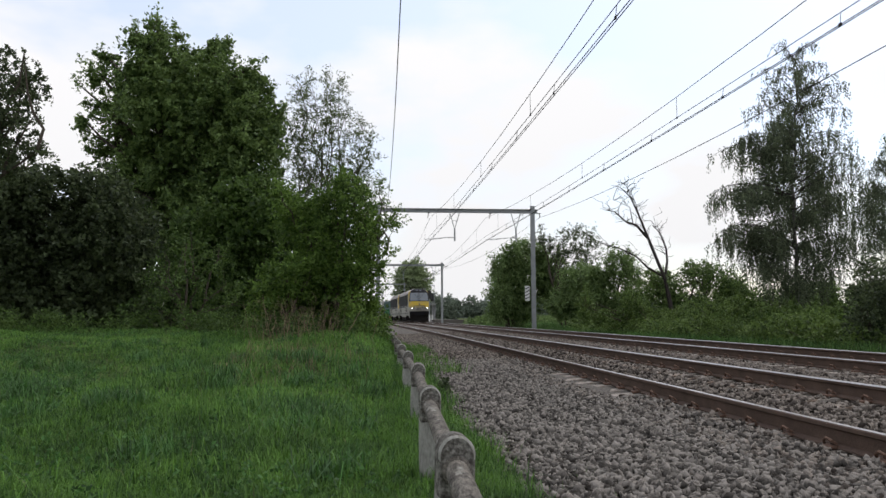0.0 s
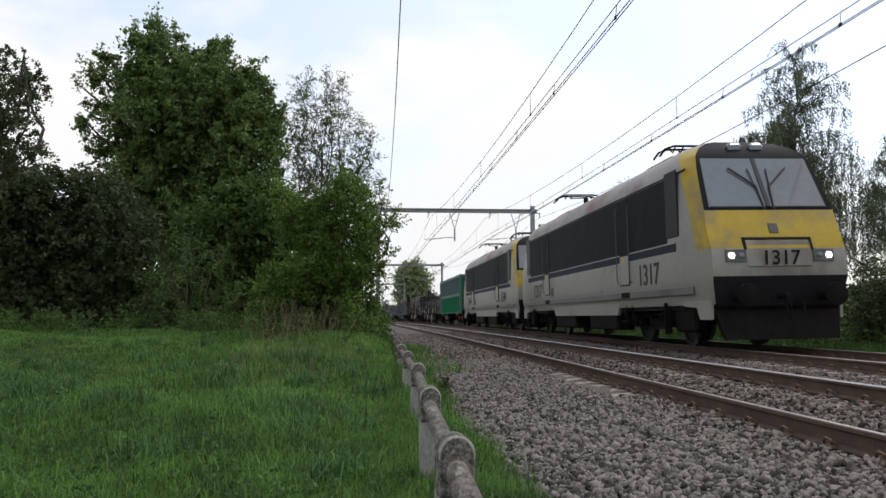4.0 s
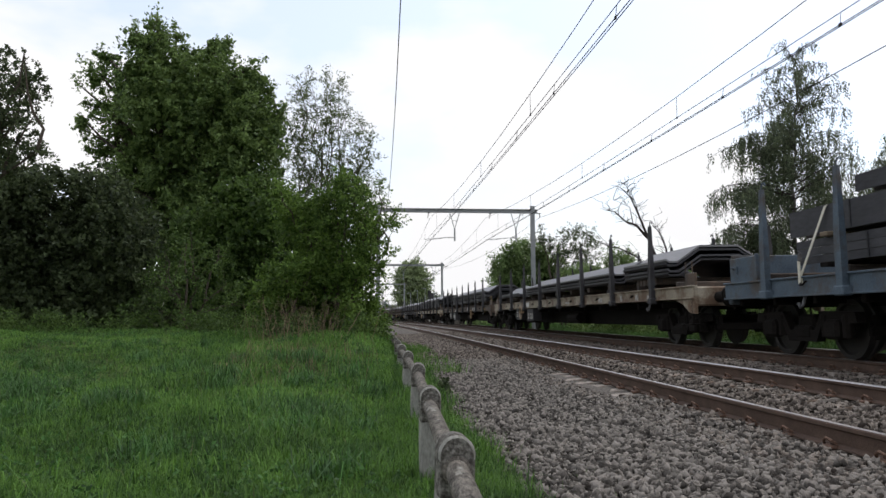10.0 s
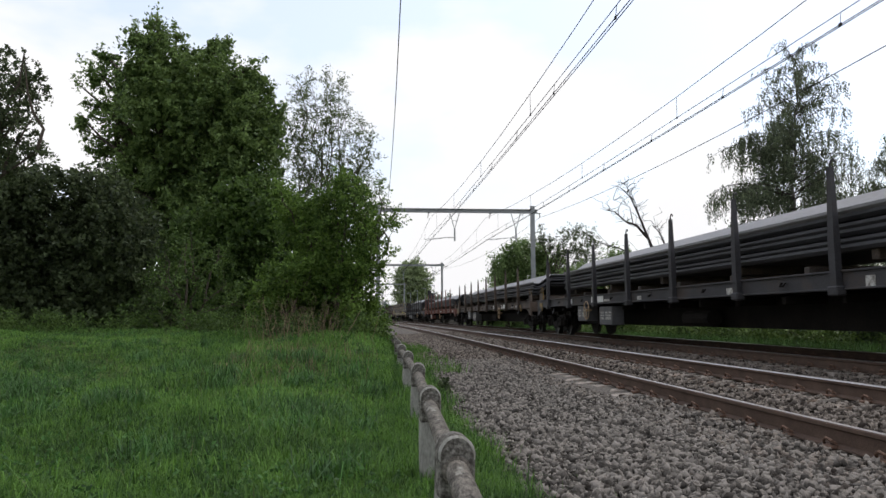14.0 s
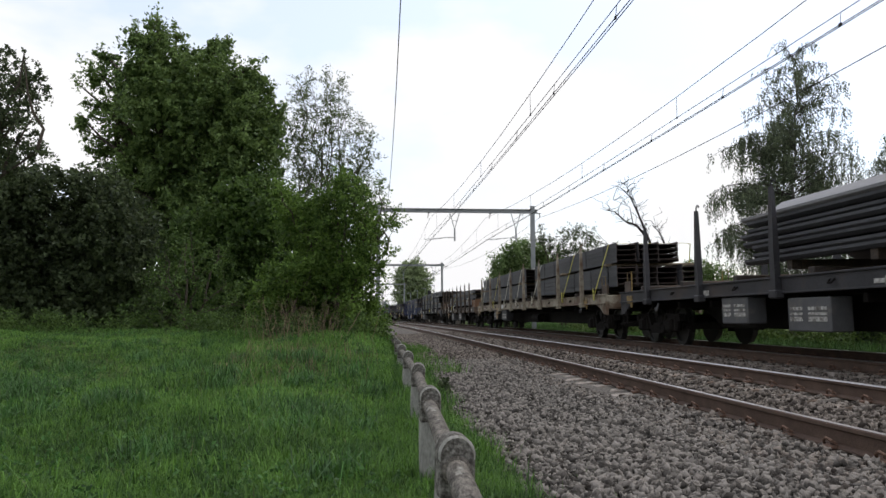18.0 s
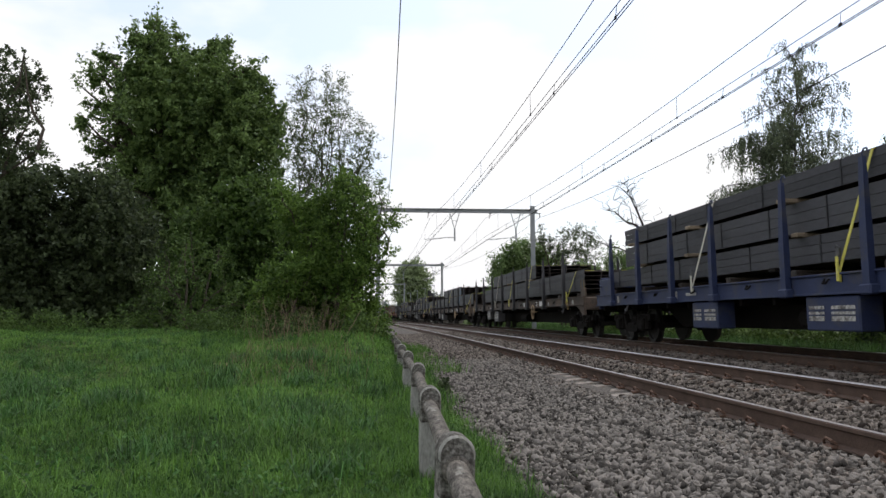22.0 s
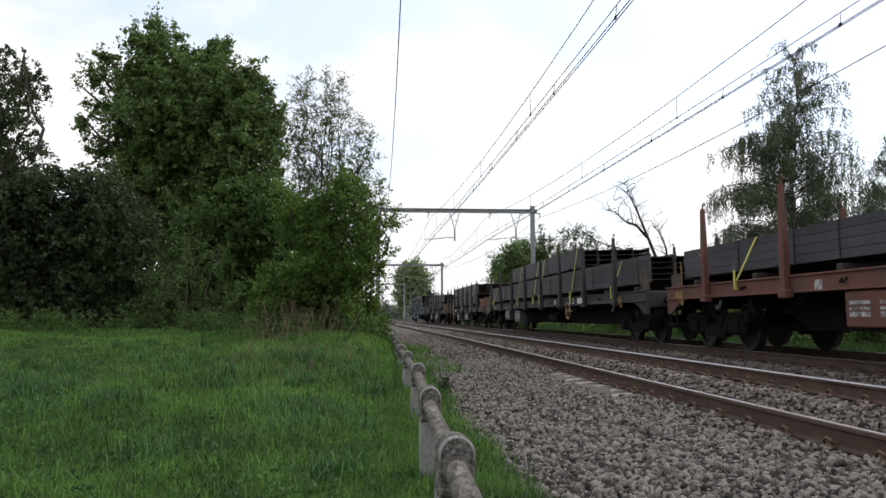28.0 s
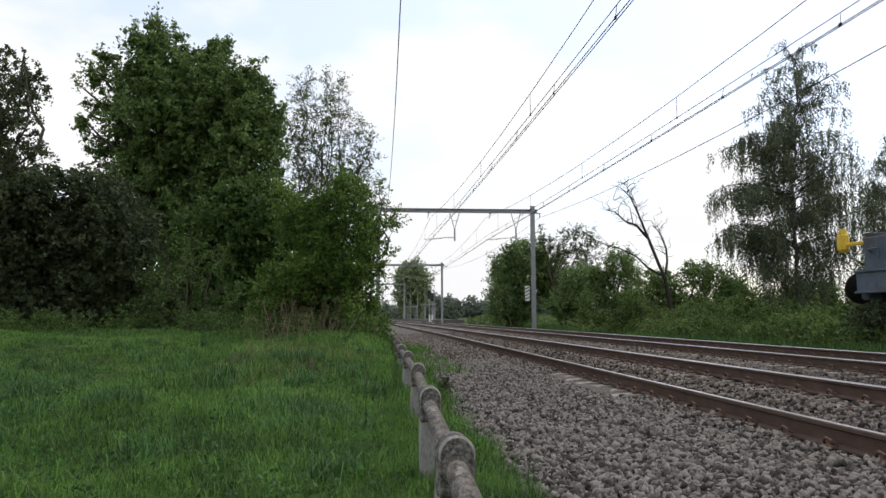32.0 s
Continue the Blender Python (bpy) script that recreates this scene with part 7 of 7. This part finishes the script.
def beam_load(u, floor, front_at, layers, label, straps=(), mat=MILL_STEEL, seed=0):
    """Layers, from below: height, start and end behind the wagon's front, bundles across. Eight across are single beams."""
    rng = random.Random(seed)
    t = vehicle("steel_beam_stack", label, "steel beams", u, "steel loads")
    z, tops = floor, []
    for k, (h, start, stop, across) in enumerate(layers):
        ln, shift = round((stop - start) * 2) / 2, front_at + (start + stop) / 2 - u
        single = across > 5
        w = 2.36 / (8 if single else 4)
        x0 = -1.18 + w / 2
        for y in np.linspace(-ln / 2 + 0.8, ln / 2 - 0.8, max(2, int(ln / 3.2))):
            pale = k and rng.random() < 0.75
            put("timber", kept(("timber", pale), lambda: Geo().box((0, 0, 0), (2.6, 0.2, 0.07), 0.01).mesh("timber", TIMBER if pale else STEEL_BLACK)), t, (rng.uniform(-0.12, 0.04), y + shift + rng.uniform(-0.5, 0.5), z + 0.035), "pale dunnage timber" if pale else "dark dunnage timber")
        z += 0.07
        rows = 1 if single else max(1, round(h / 0.15))
        for i in range(across):
            slip = rng.uniform(-0.1, 0.1) if rng.random() < 0.7 else rng.uniform(-0.4, 0.4)
            for r in range(rows):
                put("steel_beam", kept(("beam", ln, w, h / rows, mat.name), lambda: steel_beam(ln, w, h / rows, mat)), t, (x0 + i * w, shift + slip * (i > 0) + rng.uniform(-0.03, 0.03), z + r * h / rows))
            if i == 0:
                for y in np.arange(-ln / 2 + 1.0, ln / 2 - 0.5, 1.9):
                    put("steel_band", kept(("band_s", w, h), lambda: Geo().box((-w / 2 - 0.002, 0, h / 2), (0.012, 0.03, h * 0.98)).mesh("steel_band", GREYPAINT)), t, (x0, shift + y + rng.uniform(-0.5, 0.5), z))
        z += h
        tops.append((z, start, stop))
    for y, m, sl in straps:
        # each strap lies on the highest layer under it
        under = [top for top, start, stop in tops if start - 0.05 < y - sl < stop + 0.05]
        if under:
            strap(t, front_at + y - u, 1.35, max(under), 1.18, m, sl)
    return t


def pile_load(u, floor, length, count, label, pitch=0.1, seed=0):
    rng = random.Random(seed)
    t = vehicle("sheet_pile_stack", label, "steel sheet piles", u, "steel loads")
    for y in np.linspace(-length / 2 + 1, length / 2 - 1, 6):
        put("timber", kept("pile_timber", lambda: Geo().box((0, 0, 0), (2.3, 0.16, 0.16), 0.01).mesh("timber", BROWNPAINT)), t, (0, y, floor + 0.08))
    z = floor + 0.2
    ln = round(length * 2) / 2
    for k in range(count):
        # top trough takes the pale, lit-looking colour; those below stay dark
        last = k == count - 1
        put("steel_trough", kept(("pile", ln, last), lambda: pile_mesh(ln, SKYLIT_PILE_STEEL if last else MILL_STEEL)), t, (rng.uniform(-0.03, 0.03), rng.uniform(-0.3, 0.3), z), "trough-shaped steel sheet pile")
        z += pitch + (0.035 if k % 2 else -0.015)
    return t


# ---- make up the train ----
locomotive(9.45, "1317", True, "pale grey and yellow electric locomotive with lit headlamps leading the train")
locomotive(28.95, "1344", False, "pale grey electric locomotive with charcoal side band, second in the train")
open_wagon(46.25)

Y, W, B = STRAP_Y, STRAP_W, STRAP_B
# paint, stakes, board, label, gold fittings; then loads: kind, from, to, layers or count, straps
SHORT, LONG = 19.9, 26.2
MAKE_UP = (
    (SHORT, BROWNPAINT, GREYPAINT, BROWNPAINT, "grimy grey-brown flat wagon with tall stakes", False, 14.05, (("beam", ((0.3, 1.4, 17.6, 4), (0.2, 2.5, 15.6, 8), (0.24, 2.5, 15.0, 8)), ((16.8, W, 0.1), (14.4, W, 1.0), (10.1, Y, 1.1), (6.2, Y, 1.0), (3.6, W, 1.2))),)),
    (SHORT, BROWNPAINT, GREYPAINT, RUSTPLATE, "dark brown flat wagon stacked high", False, 5.85, (("beam", ((0.5, 2.9, 16.4, 4), (0.5, 2.7, 16.4, 4), (0.52, 2.1, 16.7, 4)), ((14.5, W, 0.2), (12.3, Y, 0.4), (10.2, Y, 0.4), (8, Y, 0.3), (6.6, W, 0.3), (5.3, W, 0.3))),)),
    (SHORT, BLUEPAINT, BLUEPAINT, RUSTPLATE, "faded blue flat wagon with blue stakes", False, 14.05, (("beam", ((0.53, 2.9, 15.2, 4), (0.58, 2.6, 15.1, 4), (0.58, 1.7, 14.4, 4)), ((14, B, 0.7), (11.9, Y, 0.8), (7.5, W, 0.9), (4.4, W, 0.8))),)),
    (SHORT, BLUEPAINT, BLUEPAINT, BLUEPAINT, "faded blue flat wagon with blue end boards", False, 14.05, (("beam", ((0.38, 1.1, 16.9, 4), (0.42, 1.1, 17.3, 8), (0.24, 0.5, 15.3, 8)), ((16.5, W, 0.4), (12.4, Y, 1.6), (8, Y, 1.2), (10.6, W, 2.0), (6.5, W, 1.9), (2.1, W, 1.6))),)),
    (LONG, CREAM, GREYPAINT, None, "long rusty cream flat wagon with grey stakes", False, 18.45, (("pile", 2.4, 5.6, 4), ("pile", 6.0, 18.5, 3), ("pile", 19.6, 24.2, 2))),
    (LONG, BROWNPAINT, GREYPAINT, None, "long grimy brown flat wagon", True, 7.75, (("pile", 2.95, 19.05, 6),)),
    (LONG, CREAM, GREYPAINT, None, "long cream flat wagon with grey stakes", True, 18.45, (("pile", 2.65, 21.75, 7),)),
    (LONG, GREYPAINT, GREYPAINT, None, "long dark grey flat wagon", True, 18.45, (("pile", 0.45, 21.85, 6),)),
    (LONG, BROWNPAINT, BROWNPAINT, None, "long grimy brown flat wagon", True, 7.75, (("pile", 0.65, 22.85, 5),)),
    (LONG, REDPAINT, REDPAINT, None, "long oxide-red flat wagon with red stakes", False, 10.4, (("pile", 2.45, 22.45, 5),)),
    (LONG, GREYPAINT, GREYPAINT, None, "long black-grey flat wagon", True, 7.75, (("pile", 5.85, 18.65, 8),)),
    (LONG, CREAM, CREAM, None, "long cream flat wagon with pale stakes", True, 18.45, (("beam", ((0.6, 0.3, 10.6, 4), (0.56, 0.3, 10.6, 3)), ((1.6, Y, 0.9), (5.3, Y, 0.9), (10.2, W, 0.9))), ("beam", ((0.62, 12.4, 25, 4), (0.6, 12.4, 24.6, 4)), ((13.6, W, 0.4), (16.5, W, 0.4), (19.7, Y, 0.5), (23.4, W, 0.3))))),
    (SHORT, BROWNPAINT, BROWNPAINT, RUSTPLATE, "grey-brown flat wagon with a rusty end board", False, 14.05, (("beam", ((0.3, 1.4, 17, 4), (0.28, 1.5, 15.4, 4), (0.24, 1.6, 14.1, 8)), ((16.6, W, 0.1), (14.2, W, 1.0), (12, Y, 1.5), (11, W, 1.6), (4.9, W, 1.6))),)),
    (LONG, GREYPAINT, GREYPAINT, None, "long dark grey flat wagon with blue patches", True, 18.45, (("beam", ((0.44, 2.4, 20.4, 4), (0.46, 3.9, 20.4, 4), (0.46, 1.6, 20.6, 4)), ((19.5, W, 0.1), (14.8, Y, 0.2), (10, Y, 0.2), (8.4, W, 0.2), (4.6, W, 0.5))),)),
    (SHORT, NAVYPAINT, NAVYPAINT, NAVYPAINT, "navy blue flat wagon with dark stakes", True, 5.85, (("beam", ((0.44, 1.2, 18.3, 4), (0.5, 1.0, 17.2, 4), (0.4, 1.0, 17.2, 4)), ((12.3, W, 0.7), (7.3, Y, 0.6), (2.1, W, 0.5))),)),
    (LONG, BROWNPAINT, GREYPAINT, None, "long tan-brown flat wagon with yellow end rails", True, 7.75, (("beam", ((0.68, 1.2, 21.8, 4), (0.55, 8.2, 18.8, 4)), ((16.9, W, 0.1), (13.0, Y, 0.1), (9.0, Y, 0.1), (2.5, Y, 0.4))),)),
    (LONG, BROWNPAINT, GREYPAINT, None, "long rusty brown flat wagon", True, 7.75, (("beam", ((0.7, 0.6, 24.9, 4), (0.6, 6.0, 17.7, 4)), ((12.2, Y, 0.4), (6.1, B, 0.1), (1.6, Y, 0.6), (24.0, Y, 0.6))),)),
    (LONG, GREYPAINT, GREYPAINT, None, "long dark grey flat wagon", True, 7.75, (("beam", ((0.73, 0.7, 24.4, 4), (0.56, 6.7, 19.5, 4)), ((1.9, Y, 0.5), (5.0, Y, 0.5), (7.0, Y, 0.1), (11.6, Y, 0.1), (13.2, Y, 0.1), (18.3, W, 0.1), (21.4, W, 0.3))),)),
    (LONG, GREYPAINT, GREYPAINT, None, "long dark grey flat wagon with ochre ends", True, 7.75, (("beam", ((0.7, 0.9, 24.5, 4), (0.55, 6.6, 19.4, 4)), ((1.3, W, 0.5), (7.0, Y, 0.2), (10.5, Y, 0.2), (16.0, Y, 0.2))),)),
    (LONG, REDPAINT, REDPAINT, None, "long oxide-red flat wagon with dark stakes", True, 15, (("beam", ((0.58, 1.2, 25.0, 4), (0.5, 6.0, 17.8, 4)), ((22.2, Y, 0.4), (17.8, Y, 0.6), (14.5, W, 0.7), (11.4, Y, 0.7), (5.0, Y, 0.6))),)),
    (LONG, GREYPAINT, GREYPAINT, None, "long dark grey flat wagon with brown ends", True, 7.75, (("beam", ((0.7, 0.8, 25.4, 4), (0.63, 7.0, 19.0, 4)), ((3.2, Y, 0.3), (7.5, Y, 0.2), (12.1, Y, 0.1), (13.2, Y, 0.1), (16.5, Y, 0.1), (23.1, Y, 0.3))),)),
    (SHORT, BROWNPAINT, GREYPAINT, RUSTPLATE, "grimy grey-brown flat wagon with stakes", True, 14.05, (("beam", ((0.62, 4.3, 16.7, 4), (0.6, 3.6, 16.1, 4)), ((14.6, Y, 0.5), (9.6, W, 0.5), (5.3, W, 0.5))),)),
    (SHORT, BROWNPAINT, GREYPAINT, RUSTPLATE, "dark brown flat wagon with rusty end boards", False, 5.85, (("beam", ((0.55, 3.7, 16.2, 4), (0.56, 2.6, 15.1, 4)), ((15.1, W, 1.0), (9.8, Y, 1.2), (4.6, Y, 1.2))),)),
    (SHORT, BLUEPAINT, BLUEPAINT, BLUEPAINT, "faded blue flat wagon at the train's tail", False, 14.05, (("beam", ((0.62, 3.9, 16.8, 4), (0.5, 3.8, 16.6, 4), (0.42, 3.9, 17.1, 4)), ((16.7, Y, 0.1), (11.4, Y, 0.15), (8.3, Y, 0.1), (4.3, Y, 0.1))),)),
)
front = 53.3
for _k, (_len, _paint, _stake, _board, _label, _gold, _wheel, _loads) in enumerate(MAKE_UP):
    _w = flat_wagon(front + _len / 2, _len, _paint, _stake, _label, _board, _paint if _paint in (BLUEPAINT, NAVYPAINT, REDPAINT) else GREYPAINT if _paint is CREAM else GREYPLATE, _k, _gold, _wheel)
    _floor = (1.31 if _len > 22 else 1.28) + 0.115
    for _j, _d in enumerate(_loads):
        if _d[0] == "beam":
            _u = front + (_d[1][0][1] + _d[1][0][2]) / 2
            beam_load(_u, _floor, front, _d[1], "dark grey rolled steel beams strapped in bundles on timbers", _d[2], MILL_STEEL, 100 + 7 * _k + _j)
        else:
            pile_load(front + (_d[1] + _d[2]) / 2, _floor, _d[2] - _d[1], _d[3], "nested grey steel sheet piles between the stakes", seed=100 + 7 * _k + _j)
    if _k == len(MAKE_UP) - 1:
        put("tail_lamp", Geo().box((-1.16, _len / 2 - 0.15, 1.72), (0.13, 0.18, 0.28), 0.04).tube([(-1.16, _len / 2 - 0.15, 1.85), (-1.16, _len / 2 - 0.15, 1.92)], [0.07, 0.05], 8).box((-1.16, _len / 2 - 0.45, 1.68), (0.05, 0.45, 0.05), 0.01).mesh("tail_lamp", YELLOW), _w, label="yellow tail lamp on a bracket")
    front += _len

SPEED, TRACK_MID, TRACK_Z, LEAN = 22.18, 7.9595, 0.342, -0.78


def train_pose(u, t):
    """Pose at t seconds of what rides u metres behind the leading headlamps."""
    ease = float(smooth01(6.3, 9.3, t) - smooth01(18.0, 22.0, t))
    s = 102.94 - SPEED * t - 0.0402 * max(0.0, t - 18.0) ** 2 + 0.6 * ease + u
    p = on_line(s, TRACK_MID, TRACK_Z)
    return pose(p.x, p.y, p.z, 0, LEAN, math.degrees(heading(s)))


def motions():
    times = [0.5 * k for k in range(65)]
    for ob, u in TRAIN:
        walk(ob, [(t, train_pose(u, t)) for t in times])


motions()
